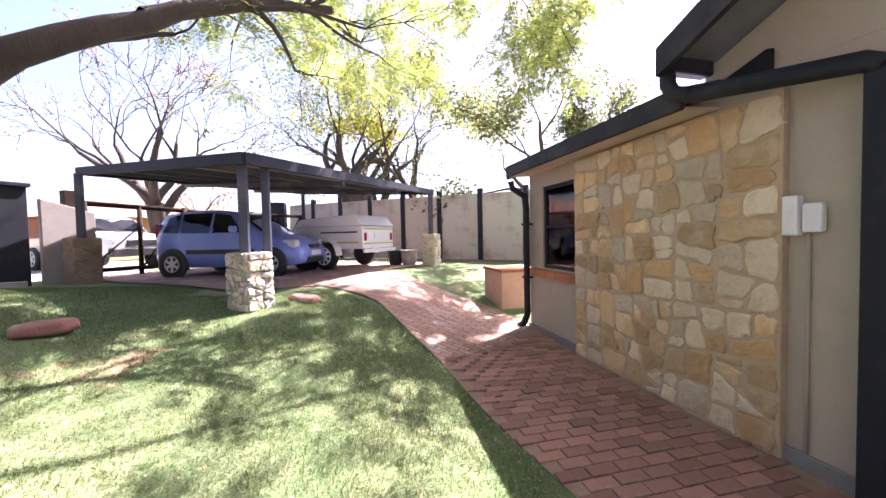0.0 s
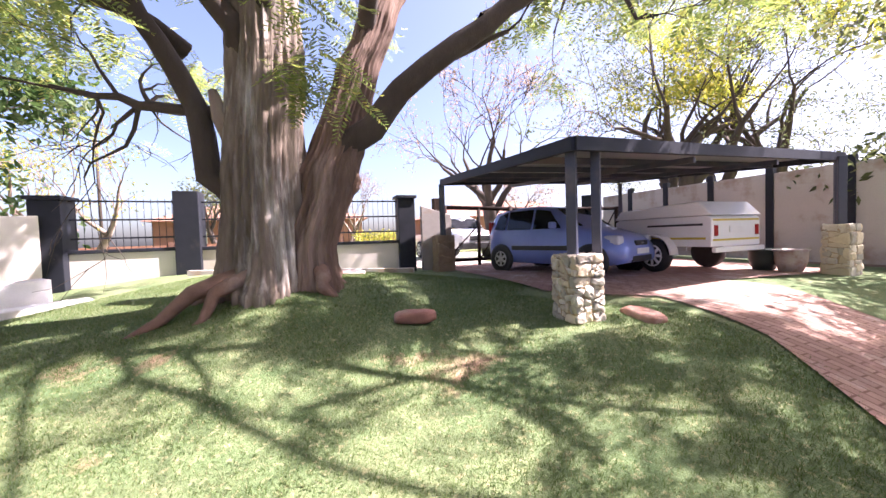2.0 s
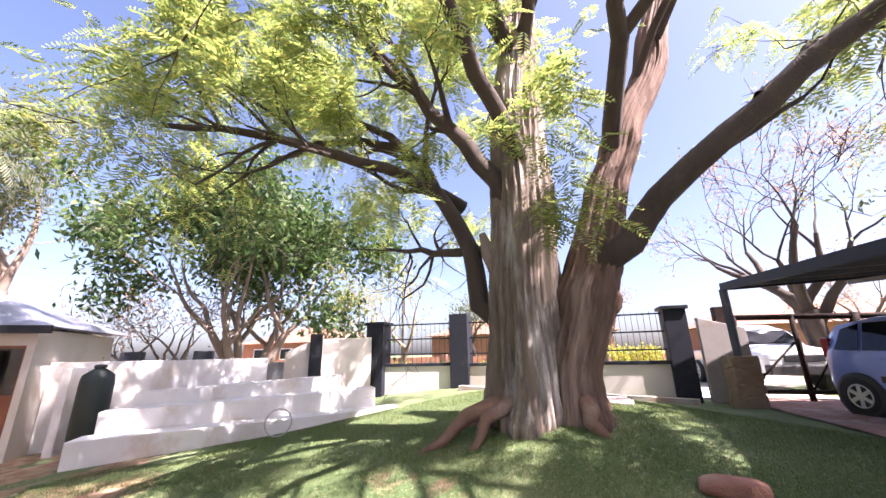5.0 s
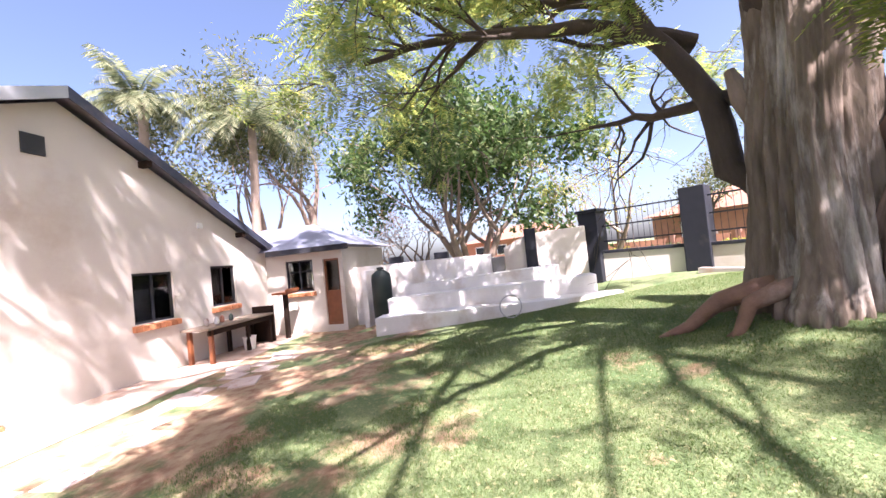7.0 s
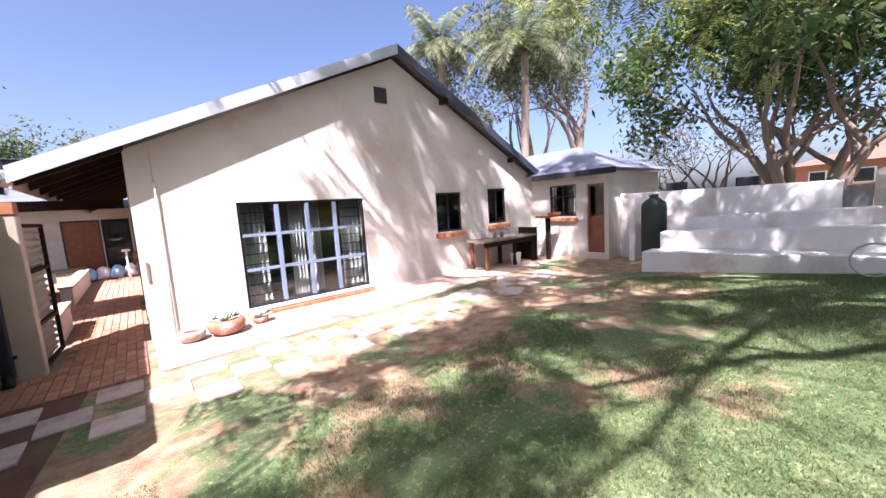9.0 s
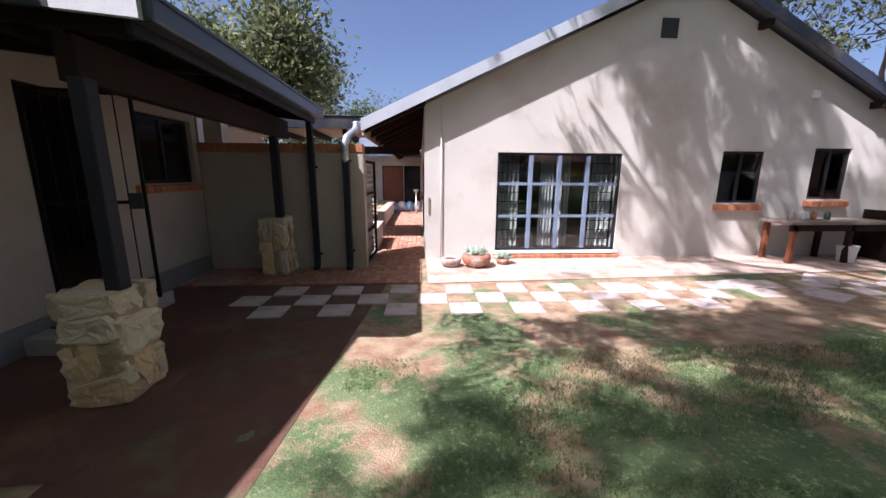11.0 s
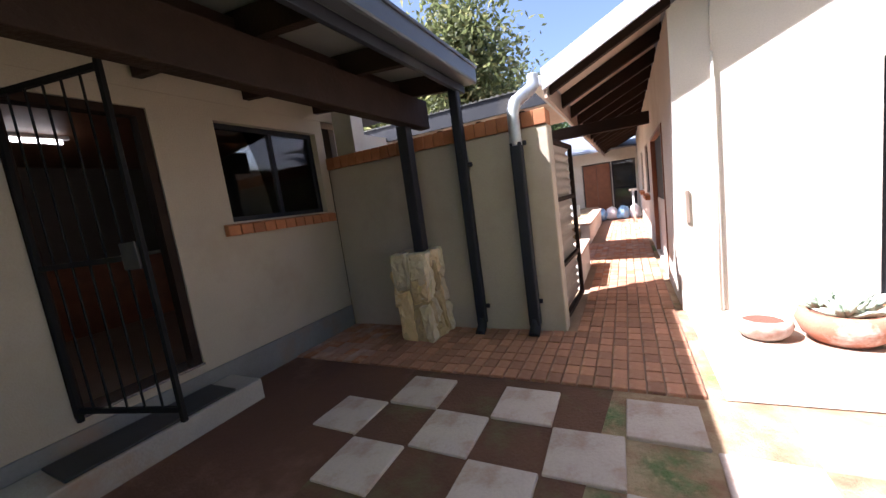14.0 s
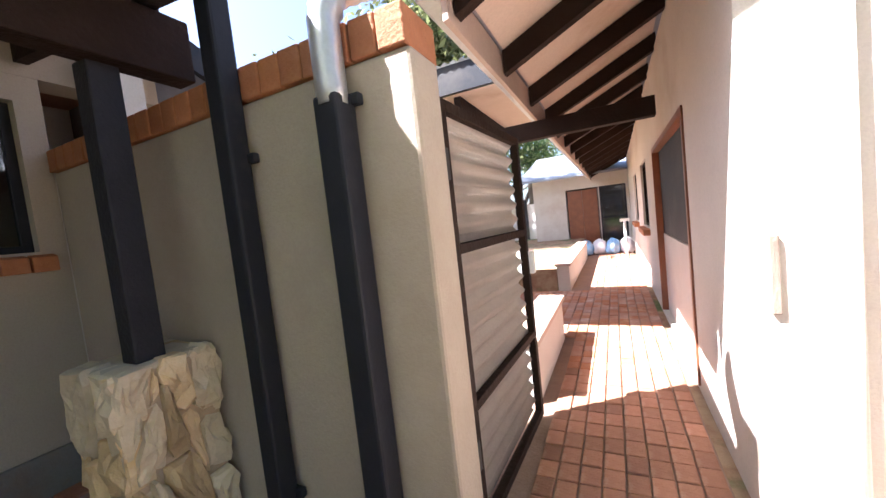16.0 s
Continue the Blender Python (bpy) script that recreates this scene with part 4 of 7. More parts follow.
def boulder_mesh(c, r, seed):
    bm = bmesh.new()
    bmesh.ops.create_icosphere(bm, subdivisions=3, radius=1)
    for v in bm.verts:
        n_ = v.co.copy()
        v.co = Vector(c) + Vector((n_.x * r[0], n_.y * r[1], n_.z * r[2])) * (1 + 0.28 * noise.noise(n_ * 2.2 + Vector((seed, 0, 0))))
    for f in bm.faces:
        f.smooth = True
    return bm


# the old shade tree: two fused stems with buttress roots, heavy limbs and feathery hanging leaves
ROOTBARK = mat("reddish_root_bark", (0.24, 0.14, 0.10), (0.15, 0.085, 0.06), 5, 0.95, 0.9, stain=(0.32, 0.24, 0.2))


def shade_tree():
    rng = np.random.default_rng(5)
    base = (-3.95, 3.85, ground(-3.95, 3.85))
    ob = thing("shade_tree", "massive old shade tree with furrowed fused trunks and feathery leaves", "tree", base)
    view = Vector((-3.95, 3.05, 0)).normalized()  # from the lawn towards the tree
    side = Vector((view.y, -view.x, 0))           # along the lawn, towards the carport

    def at(s, v, z):
        p = side * s + view * v
        return Vector((p.x, p.y, z))

    g = base[2]

    def stem(line, seed, flare, sides=168, levels=120):
        """One furrowed stem along (side, view, height, radius) stations, flared into roots at its foot."""
        bm, rings = bmesh.new(), []
        z0, z1 = line[0][2], line[-1][2]
        for k in range(levels + 1):
            z = z0 + (z1 - z0) * (k / levels) ** 1.25
            i = max(0, min(len(line) - 2, sum(1 for q in line[1:] if q[2] <= z)))
            p, q = line[i], line[i + 1]
            f = smooth(z, p[2], q[2]) * 0.5 + 0.5 * (z - p[2]) / (q[2] - p[2])
            cs, cv, cr = (p[j] + (q[j] - p[j]) * f for j in (0, 1, 3))
            fl = flare * math.exp(-max(0, z + 0.05) / 0.28)
            row = []
            for n_ in range(sides):
                a = 2 * math.pi * n_ / sides
                ca, sa = math.cos(a), math.sin(a)
                r = cr * (1 + 0.07 * math.cos(2 * a + seed + 0.3 * z) + 0.05 * math.cos(5 * a + 0.8 * z + seed))
                ridge = noise.noise(Vector((5 * ca + seed, 5 * sa, z * 0.45)))
                r += cr * (0.17 * (0.5 - abs(ridge) * 2) + 0.12 * noise.noise(Vector((11 * ca, 11 * sa + seed, z * 0.9))) + 0.08 * noise.noise(Vector((25 * ca, 25 * sa + seed, z * 2.2))) + 0.045 * noise.noise(Vector((42 * ca, 42 * sa + seed, z * 7.0))))
                r += fl * (0.55 + 0.45 * math.cos(4 * a + seed * 1.7))
                row.append(bm.verts.new(at(cs + r * ca, cv + r * sa, z)))
            rings.append(row)
        for a, b in zip(rings, rings[1:]):
            for i in range(sides):
                bm.faces.new((a[i], a[(i + 1) % sides], b[(i + 1) % sides], b[i])).smooth = True
        bm.faces.new(rings[-1])
        return bm

    part("trunk", stem([(-0.24, 0.0, -0.35, 0.50), (-0.22, 0.0, 0.4, 0.48), (-0.22, 0.0, 2.4 - g, 0.42), (-0.15, 0.0, 3.7 - g, 0.40), (-0.12, 0.05, 5.6 - g, 0.36), (0.05, 0.4, 7.6 - g, 0.27), (0.2, 0.8, 9.6 - g, 0.16)], 0.4, 0.24), BARK, ob)
    part("trunk", stem([(0.20, -0.04, -0.35, 0.36), (0.24, -0.04, 0.4, 0.34), (0.52, -0.02, 2.35 - g, 0.40), (0.72, 0.0, 2.9 - g, 0.33), (0.97, 0.0, 3.75 - g, 0.27), (1.3, 0.1, 4.6 - g, 0.27), (1.95, 0.3, 6.0 - g, 0.24), (2.6, 0.4, 8.3 - g, 0.12)], 2.1, 0.2), BARKRED, ob, "leaning reddish stem")
    part("burl", boulder_mesh(at(0.78, -0.12, 2.32 - g), (0.2, 0.17, 0.2), 3), ROOTBARK, ob)
    part("broken_stub", tube([at(-0.5, 0.05, 2.75 - g), at(-0.68, 0.0, 3.1 - g), at(-0.76, -0.02, 3.42 - g)], [0.16, 0.11, 0.05], 9), BARKPALE, ob, "pale broken limb stub")
    bm = bmesh.new()
    for sx, sv, ang, ln, r in ((-0.8, -0.2, -0.35, 1.25, 0.10), (-0.8, 0.1, -0.1, 0.9, 0.10), (-0.7, -0.35, -0.7, 0.8, 0.08), (0.7, -0.1, 0.5, 0.5, 0.10), (0.5, -0.4, -0.9, 0.45, 0.09)):
        p0, d = at(sx * 0.7, sv, 0.16), at(math.copysign(math.cos(ang), sx), math.sin(ang), 0)
        pts = [p0 + d * (ln * k / 6) + Vector((0.04 * math.sin(k * 2.0), 0.05 * math.cos(k * 1.7), -0.06 * k - 0.012 * k * k)) for k in range(7)]
        part("root", tube(pts, [r * (1.25 - 0.16 * k) for k in range(7)], 9, None, False), ROOTBARK, ob)
    # heavy limbs: (start, through, end, radius); the overhead ones, unseen, are added for shade
    limbs = [
        ([at(0.5, -0.05, 1.3), at(0.85, -0.2, 1.8), at(1.5, -0.6, 2.5), at(2.4, -1.1, 3.2), at(3.4, -1.6, 3.75), at(4.6, -2.1, 4.2)], 0.215),
        ([at(-0.45, 0.1, 2.0 - g), at(-0.80, 0.2, 2.42 - g), at(-1.25, 0.4, 3.8 - g), at(-1.75, 0.5, 4.8 - g), at(-2.34, 0.6, 5.55 - g), at(-3.66, 0.6, 5.9 - g), at(-5.1, 0.5, 5.7 - g)], 0.175),
        ([at(-0.3, -0.1, 3.9 - g), at(-0.56, -0.15, 4.25 - g), at(-1.08, -0.3, 5.0 - g), at(-1.99, -0.5, 6.16 - g), at(-2.9, -1.0, 7.2 - g)], 0.18),
        ([at(-2.3, 0.6, 5.5 - g), at(-3.2, 0.6, 6.2 - g), at(-4.2, 0.4, 6.9 - g), at(-5.2, 0.2, 7.7 - g)], 0.09),
        ([at(2.4, -1.1, 3.2), at(3.9, -1.2, 4.2), at(5.4, -1.0, 4.9), at(7.2, -0.8, 5.2)], 0.10),
        ([at(-0.1, -0.3, 3.4), at(-0.5, -1.1, 4.3), at(-0.9, -2.3, 5.0), at(-1.2, -3.6, 5.2), at(-1.2, -5.0, 5.0)], 0.13),
        ([at(1.12, 0.0, 3.35), at(1.2, -1.0, 4.4), at(1.2, -2.2, 5.2), at(1.3, -3.6, 5.6), at(1.5, -5.2, 5.7)], 0.13),
        ([at(-0.7, 0.3, 2.2), at(-1.3, 0.5, 2.35), at(-2.0, 0.9, 2.5), at(-2.9, 1.3, 2.75)], 0.10),
        ([at(-0.1, 0.1, 5.0), at(0.2, 1.6, 6.2), at(0.2, 3.0, 7.2), at(0.4, 4.6, 7.9)], 0.24),
        ([at(0.0, 0.2, 5.2), at(0.5, -1.8, 7.2), at(1.0, -4.0, 8.4), at(1.2, -6.5, 9.0)], 0.11),
        ([at(-0.1, 0.2, 5.6), at(-1.2, -1.8, 7.6), at(-2.8, -4.2, 8.9), at(-4.2, -6.4, 9.2)], 0.12),
        ([at(2.4, -1.1, 3.2), at(3.9, -0.4, 4.4), at(5.3, 0.1, 5.3), at(6.8, 0.5, 5.8)], 0.09),
        ([at(4.2, -3.2, 7.2), at(5.6, -4.6, 6.9), at(6.6, -5.6, 6.3), at(7.4, -6.2, 5.6)], 0.05),
        ([at(5.6, -4.1, 7.35), at(7.0, -3.9, 6.9), at(8.2, -4.3, 6.0)], 0.045),
        ([at(4.2, -2.85, 5.83), at(5.6, -3.8, 5.7), at(6.8, -5.0, 5.2)], 0.07),
        ([at(-0.1, 0.1, 5.4), at(-1.0, -2.5, 7.4), at(-2.0, -5.4, 8.2), at(-3.1, -8.2, 8.2)], 0.1),
        ([at(-1.3, -3.4, 7.7), at(-3.0, -5.2, 8.1), at(-4.6, -7.0, 7.8)], 0.1),
        ([at(-0.1, 0.2, 6.2), at(-2.0, -0.8, 8.0), at(-4.2, -2.6, 9.2), at(-6.2, -4.6, 9.6)], 0.13),
        ([at(1.6, 0.2, 4.5), at(2.4, -1.4, 6.2), at(3.4, -3.2, 7.0), at(4.6, -5.0, 7.2)], 0.06),
        ([at(1.92, 0.3, 5.05), at(2.8, -1.6, 6.6), at(4.2, -3.2, 7.2), at(6.0, -4.4, 7.4)], 0.065),
        ([at(0.0, 0.2, 5.9), at(1.6, -2.6, 7.6), at(3.4, -5.0, 8.2), at(4.8, -7.0, 8.2)], 0.1),
        ([at(1.2, -1.0, 4.4), at(2.6, -2.2, 5.4), at(4.0, -2.8, 5.8), at(5.6, -3.0, 6.0)], 0.08),
        ([at(-1.2, 0.8, 3.2), at(-2.1, 0.2, 3.75), at(-3.0, -0.5, 3.85), at(-4.0, -1.3, 4.0), at(-4.9, -1.9, 3.9)], 0.13),
    ]
    tips, bm = [], bmesh.new()
    for pts, r in limbs:
        # resample with a little wander
        fine = []
        for a, b in zip(pts, pts[1:]):
            for k in range(3):
                q = a.lerp(b, k / 3)
                fine.append(q + (Vector(rng.normal(size=3)) * 0.035 if fine else Vector()))
        fine.append(pts[-1])
        rad = [max(0.03, r * (1 - 0.72 * k / (len(fine) - 1))) for k in range(len(fine))]
        own = tube(fine, rad, 12 if r > 0.2 else 8, None, False)
        part("limb", own, BARKGREY, ob)
        for k in range(9):
            i = int(rng.integers(int(len(fine) * 0.45), len(fine)))
            base_d = (fine[i] - fine[i - 1]).normalized()
            sd = base_d.orthogonal()
            sd.rotate(Matrix.Rotation(rng.uniform(0, 6.28), 3, base_d))
            grow(bm, fine[i], base_d * 0.7 + sd.normalized() * 0.75 + Vector((0, 0, 0.1)), rng.uniform(1.1, 1.9), rad[i] * 0.55, 2, rng, tips, 0.35, 0.05, (2, 3), 0.7, 0.72, 0.008)
    part("twig_growth", bm, BARKGREY, ob)["kind"] = "stuff"
    # hanging feathery sprays: pinnate leaves along short drooping stalks
    t = np.array([tuple(v) for v in tips])
    # spray density follows where shadows land: lawn before trunk open; drive, terraces, gable full
    hgt = t[:, 2] + base[2] - 0.3
    wx, wy = t[:, 0] + base[0] - hgt * SUN.x / SUN.z, t[:, 1] + base[1] - hgt * SUN.y / SUN.z
    dens = np.full(len(t), 0.66)
    dens[wy > 3.2] = 0.55
    dens[(wx > -1.6) & (wy > 1.6) & (wy <= 3.2)] = 0.2
    dens[(wx > -0.3) & (wy <= 2.6)] = 0.06
    dens[(wx > -3.4) & (wy < -0.7) & (wy > -3.4) & (wx < 0.1)] = 0.7
    dens[((wx + 2.9) / 2.0) ** 2 + ((wy - 0.9) / 1.75) ** 2 < 1] = 0.03
    dens[(wx > -4.6) & (wy < -3.2)] = 0.05
    dens[(wx > 0.1) & (wy < 0)] = 0.02
    keep = rng.random(len(t)) < np.clip((t[:, 2] - 2.2) / 1.2, 0, 1) * dens
    # extra tips, added to deepen the shade cast on gable and terraces
    full = t[keep & (rng.random(len(t)) < 0.3) & (((wx < -4.4) & (wy < -2.0)) | ((wx < -7.0) & (wy < 3.4)))]
    t = np.concatenate([t[keep], full + rng.normal(size=full.shape) * 0.3])
    low = np.array([tuple(at(s + 0.28 * rng.normal(), v, z + 0.32 * rng.normal())) for s, v, z in
                    [(0.3, -1.15, 3.9), (0.4, -1.15, 3.3), (0.42, -1.1, 2.75), (0.45, -1.05, 2.2), (-1.9, -0.3, 3.1), (-2.5, 0.0, 3.4), (0.35, -1.0, 4.4), (3.6, -1.6, 3.9), (4.4, -2.0, 4.3), (5.0, -1.2, 4.6)] for _ in range(9)])
    t = np.concatenate([t, low])
    n = len(t)
    fr, pairs = 3, 11
    org = np.repeat(t, fr, axis=0) + rng.normal(size=(n * fr, 3)) * 0.10
    d = rng.normal(size=(n * fr, 3))
    d[:, 2] = -0.15 - 0.5 * rng.random(n * fr)
    d /= np.linalg.norm(d, axis=1)[:, None]
    ln = rng.uniform(0.28, 0.5, n * fr)[:, None]
    vs = []
    o = np.cross(d, np.array([0, 0, 1.0]))
    o /= np.linalg.norm(o, axis=1)[:, None] + 1e-9
    for k in range(pairs):
        f = (k + 1) / pairs
        p = org + d * ln * f + np.array([0, 0, -0.12]) * f * f
        wdt = 0.105 * math.sin(math.pi * (0.12 + 0.8 * f)) + 0.015
        for sgn in (-1, 1):
            tip = p + sgn * o * wdt + d * 0.035 + rng.normal(size=p.shape) * 0.008
            hw = d * 0.011
            vs.append(np.stack([p - hw, (p + tip) / 2 - hw * 1.3, tip, (p + tip) / 2 + hw * 1.3], 1))
    v = np.stack(vs, 1).reshape(-1, 3)
    cr = new("crown", quads("crown", v, LEAFFEATHER))
    cr.parent = ob
    return ob


shade_tree()

G = ground
tree("wide dark-branched tree with sparse dull green leaves", (1.1, 18.5, 0.7), 12.0, 0.40, 11, BARKGREY, LEAFOLIVE, 0.13, 8, 0.24, 5, 4, 0.5, 0.6, 0.1, 0.35, shrink=0.78)
tree("bare-looking garden tree with reddish dry twigs", (-5.5, 14.2, 0.65), 8.6, 0.30, 21, BARKGREY, LEAFDRY, 0.1, 3, 0.15, 5, 2, 0.35, 0.55, 0.3, 0.35)
tree("tall yellow-green leafy tree beyond the fence", (4.4, 18.6, 0.7), 11.0, 0.26, 33, BARKGREY, LEAFYELLOW, 0.2, 26, 0.32, 4, 1, 0.2, 0.6, 0.2)
tree("dense olive-green tree behind the fence", (7.6, 11.7, 0.7), 7.6, 0.22, 34, BARKGREY, LEAFOLIVE, 0.2, 34, 0.3, 4, 1, 0.1, 0.6, 0.05)
tree("large glossy dark green tree with pale twisted stems", (-14.7, -0.7, 0.5), 8.0, 0.15, 41, BARKPALE, LEAFDARK, 0.24, 23, 0.36, 4, 5, 0.55, 0.6, 0.2, 0.35)
tree("light leafy street tree beyond the wall", (-15.5, 4.5, 0.6), 5.2, 0.12, 43, BARKPALE, LEAFYELLOW, 0.11, 5, 0.25, 4, 3, 0.6, 0.65, 0.1)
tree("tall grey-green gum tree behind the hut", (-17.5, -9.0, 0.3), 13.0, 0.25, 52, BARKPALE, LEAFOLIVE, 0.2, 26, 0.4, 4, 1, 0.1, 0.45, 0.3)
tree("slender grey-green tree behind the hut", (-15.5, -10.5, 0.3), 10.5, 0.2, 53, BARKPALE, LEAFOLIVE, 0.18, 24, 0.36, 4, 2, 0.2, 0.45, 0.3)
tree("pale dry shrubby tree by the white wall", (-15.5, -3.4, 0.4), 4.6, 0.1, 54, BARKPALE, LEAFDRY, 0.1, 4, 0.22, 4, 3, 0.5, 0.6, 0.2)
tree("round dense grey-green tree behind the house", (7.8, -17.0, 0), 7.3, 0.22, 61, BARKGREY, LEAFOLIVE, 0.24, 170, 0.62, 4, 1, 0.1, 0.75, 0.05)
tree("leafy tree in the back garden", (4.5, -24.0, 0), 5.6, 0.2, 63, BARKGREY, LEAFDARK, 0.2, 14, 0.3, 4, 1, 0.1, 0.7, 0.1)
tree("pale green garden tree far behind the passage", (2.2, -27.0, 0), 7.5, 0.2, 64, BARKPALE, LEAFOLIVE, 0.2, 9, 0.3, 4, 1, 0.1, 0.6, 0.2)
tree("bare thin street tree across the road", (-16.5, 17.0, 0.6), 5.5, 0.14, 71, BARKPALE, LEAFDRY, 0.1, 2, 0.2, 4, 2, 0.3, 0.55, 0.3)
tree("dry brown tree beyond the carport", (-7.5, 22.5, 0.6), 5.6, 0.16, 72, BARKPALE, LEAFDRY, 0.12, 6, 0.25, 4, 2, 0.3, 0.6, 0.2)
tree("green garden tree across the street", (-24.0, 13.0, 0.6), 6.0, 0.2, 73, BARKGREY, LEAFOLIVE, 0.2, 9, 0.35, 4, 1, 0.2, 0.65, 0.1)


def palm(label, at, height, seed, fronds=17, length=2.2):
    rng = np.random.default_rng(seed)
    ob = thing("palm_tree", label, "palm", at)
    n = 16
    part("trunk", tube([(0.1 * math.sin(k * 0.3), 0.05 * k / n, -0.1 + height * k / n) for k in range(n + 1)], [0.2 - 0.06 * k / n + 0.012 * (k % 2) for k in range(n + 1)], 12), BARKPALE, ob)
    for k in range(fronds):
        a, el = 2.399 * k, rng.uniform(-0.15, 1.2)
        d = Vector((math.cos(a) * math.cos(el), math.sin(a) * math.cos(el), math.sin(el)))
        pts, p = [], Vector((0.05, 0.05, height))
        for i in range(11):
            pts.append(p.copy())
            p = p + d * (length / 10)
            d = (d + Vector((0, 0, -0.10 - 0.02 * i))).normalized()
        bm = tube(pts, [0.022 * (1 - 0.08 * i) for i in range(11)], 4, None, False)
        me_v = []
        for i in range(1, 11):
            t = (pts[i] - pts[i - 1]).normalized()
            s = t.cross(Vector((0, 0, 1))).normalized()
            for j in range(4):
                b = pts[i - 1].lerp(pts[i], j / 4)
                ll = 0.5 * math.sin(math.pi * (0.1 + 0.085 * (i - 1 + j / 4)))
                for sg in (-1, 1):
                    tip = b + s * sg * ll + t * 0.18 + Vector((0, 0, -0.16 - 0.1 * rng.random()))
                    me_v += [bm.verts.new(b - t * 0.02), bm.verts.new((b + tip) / 2 - t * 0.03), bm.verts.new(tip), bm.verts.new((b + tip) / 2 + t * 0.03)]
                    bm.faces.new(me_v[-4:])
        part("frond", bm, LEAFPALM, ob)
    return ob


palm("palm tree with a grey trunk and drooping pale fronds", (-13.4, -9.2, 0.2), 7.9, 3, 34, 3.3)
palm("taller thin palm behind the roof", (-11.4, -12.2, 0.2), 8.6, 4, 26, 2.2)


# ---- boundary wall, piers and railings to the street ----
def pier(label, c, w, h, cap=True):
    z = G(c[0], c[1])
    ob = thing("gate_pier", label, "pier", (c[0], c[1], z - 0.1), math.degrees(math.atan2(bd.y, bd.x)), "piers of the boundary wall")
    part("shaft", box(-w / 2, w / 2, -w / 2, w / 2, 0, h, 0.012), CHARCOAL, ob)
    if cap:
        part("cap", box(-w / 2 - 0.05, w / 2 + 0.05, -w / 2 - 0.05, w / 2 + 0.05, h, h + 0.08, 0.012), CHARCOAL, ob)
    return ob


BP1, BP2, BP3 = (-5.75, 8.75), (-9.15, 5.0), (-10.5, 3.05)
pier("charcoal plastered boundary pier beside the driveway", BP1, 0.45, 2.05)
p2 = pier("charcoal plastered boundary pier with a small white number plate", BP2, 0.5, 1.98, False)
part("number_plate", box(-0.05, 0.05, -0.265, -0.252, 1.15, 1.35, 0.003), WHITEPLASTIC, p2, "small white plate")
pier("charcoal plastered boundary pier at the end of the terraces", BP3, 0.52, 1.98)


def low_wall(a, b):
    a, b = Vector((*a, 0)), Vector((*b, 0))
    ln, mid = (b - a).length, (a + b) / 2
    ob = thing("boundary_wall", "low beige boundary wall with a dark railing on top", "wall", (mid.x, mid.y, G(mid.x, mid.y) - 0.1), math.degrees(math.atan2((b - a).y, (b - a).x)), kind="structure")
    part("base_wall", box(-ln / 2, ln / 2, -0.1, 0.1, 0, 0.72), PLASTER2, ob)
    part("coping", box(-ln / 2, ln / 2, -0.14, 0.14, 0.722, 0.80, 0.01), CHARCOAL, ob)
    for z in (1.02, 1.42, 1.82):
        part("rail", box(-ln / 2, ln / 2, -0.018, 0.018, z, z + 0.035), CHARCOAL, ob)
    n = int(ln / 0.13)
    for k in range(n):
        x = -ln / 2 + 0.07 + k * 0.13
        part("baluster", tube([(x, 0, 0.79), (x, 0, 1.9)], 0.006, 5), CHARCOAL, ob)
    return ob


low_wall(BP1, BP2)
low_wall(BP2, BP3)
wb = thing("boundary_stub", "low grey wall stub sloping beside the driveway pier", "wall", (-5.2, 9.3, G(-5.2, 9.3)), 50, kind="structure")
part("base_wall", prism([(-0.35, 0), (0.5, 0), (0.5, 1.5), (-0.35, 1.75)], -0.08, 0.08, 0.01), CONCRETE, wb)
kb = solo("garden_kerb", slab([(-5.2, 8.35, G(-5.2, 8.35) + 0.12), (-5.1, 8.15, G(-5.2, 8.35) + 0.12), (-8.5, 4.6, G(-8.5, 4.6) + 0.12), (-8.65, 4.75, G(-8.5, 4.6) + 0.12)], 0.3), CONCRETE, "pale concrete kerb below the boundary wall", "kerb", "structure")

# white terraces and the white wall behind them
WX = -10.25
for k, (x0, x1, z0, z1, y0, y1) in enumerate(((-8.62, -8.05, 0.05, 0.62, -2.45, 3.45), (-9.2, -8.62, 0.05, 0.98, -2.3, 2.6), (-9.75, -9.2, 0.1, 1.24, -2.0, 1.9))):
    bm = prism([(y0, z0), (y1, z0), (y1, z1 + 0.06), (y0, z1 - 0.12)], x0, x1, 0.015)
    bm.transform(Matrix(((0, 1, 0, 0), (1, 0, 0, 0), (0, 0, 1, 0), (0, 0, 0, 1))))
    bmesh.ops.recalc_face_normals(bm, faces=bm.faces[:])
    solo("terrace_step", bm, WHITEWALL, "white painted stepped garden terrace", "terrace", "structure")
solo("wall_white", box(WX - 0.2, WX, -3.84, 0.25, 0, 1.72, 0.012), WHITEWALL, "white painted garden wall in dappled sun", "wall", "structure")
solo("wall_white_step", box(WX - 0.2, WX + 0.02, 0.255, 0.62, 0, 1.62, 0.012), GREYPLINTH, "grey stepped stretch of the garden wall", "wall", "structure")
bm = prism([(0.625, 0), (2.8, 0), (2.8, 2.22), (1.3, 2.16), (0.625, 1.85)], WX - 0.2, WX, 0.01)
bm.transform(Matrix(((0, 1, 0, 0), (1, 0, 0, 0), (0, 0, 1, 0), (0, 0, 0, 1))))
bmesh.ops.recalc_face_normals(bm, faces=bm.faces[:])
solo("wall_white_tall", bm, PLASTER2, "taller beige stretch of the garden wall", "wall", "structure")
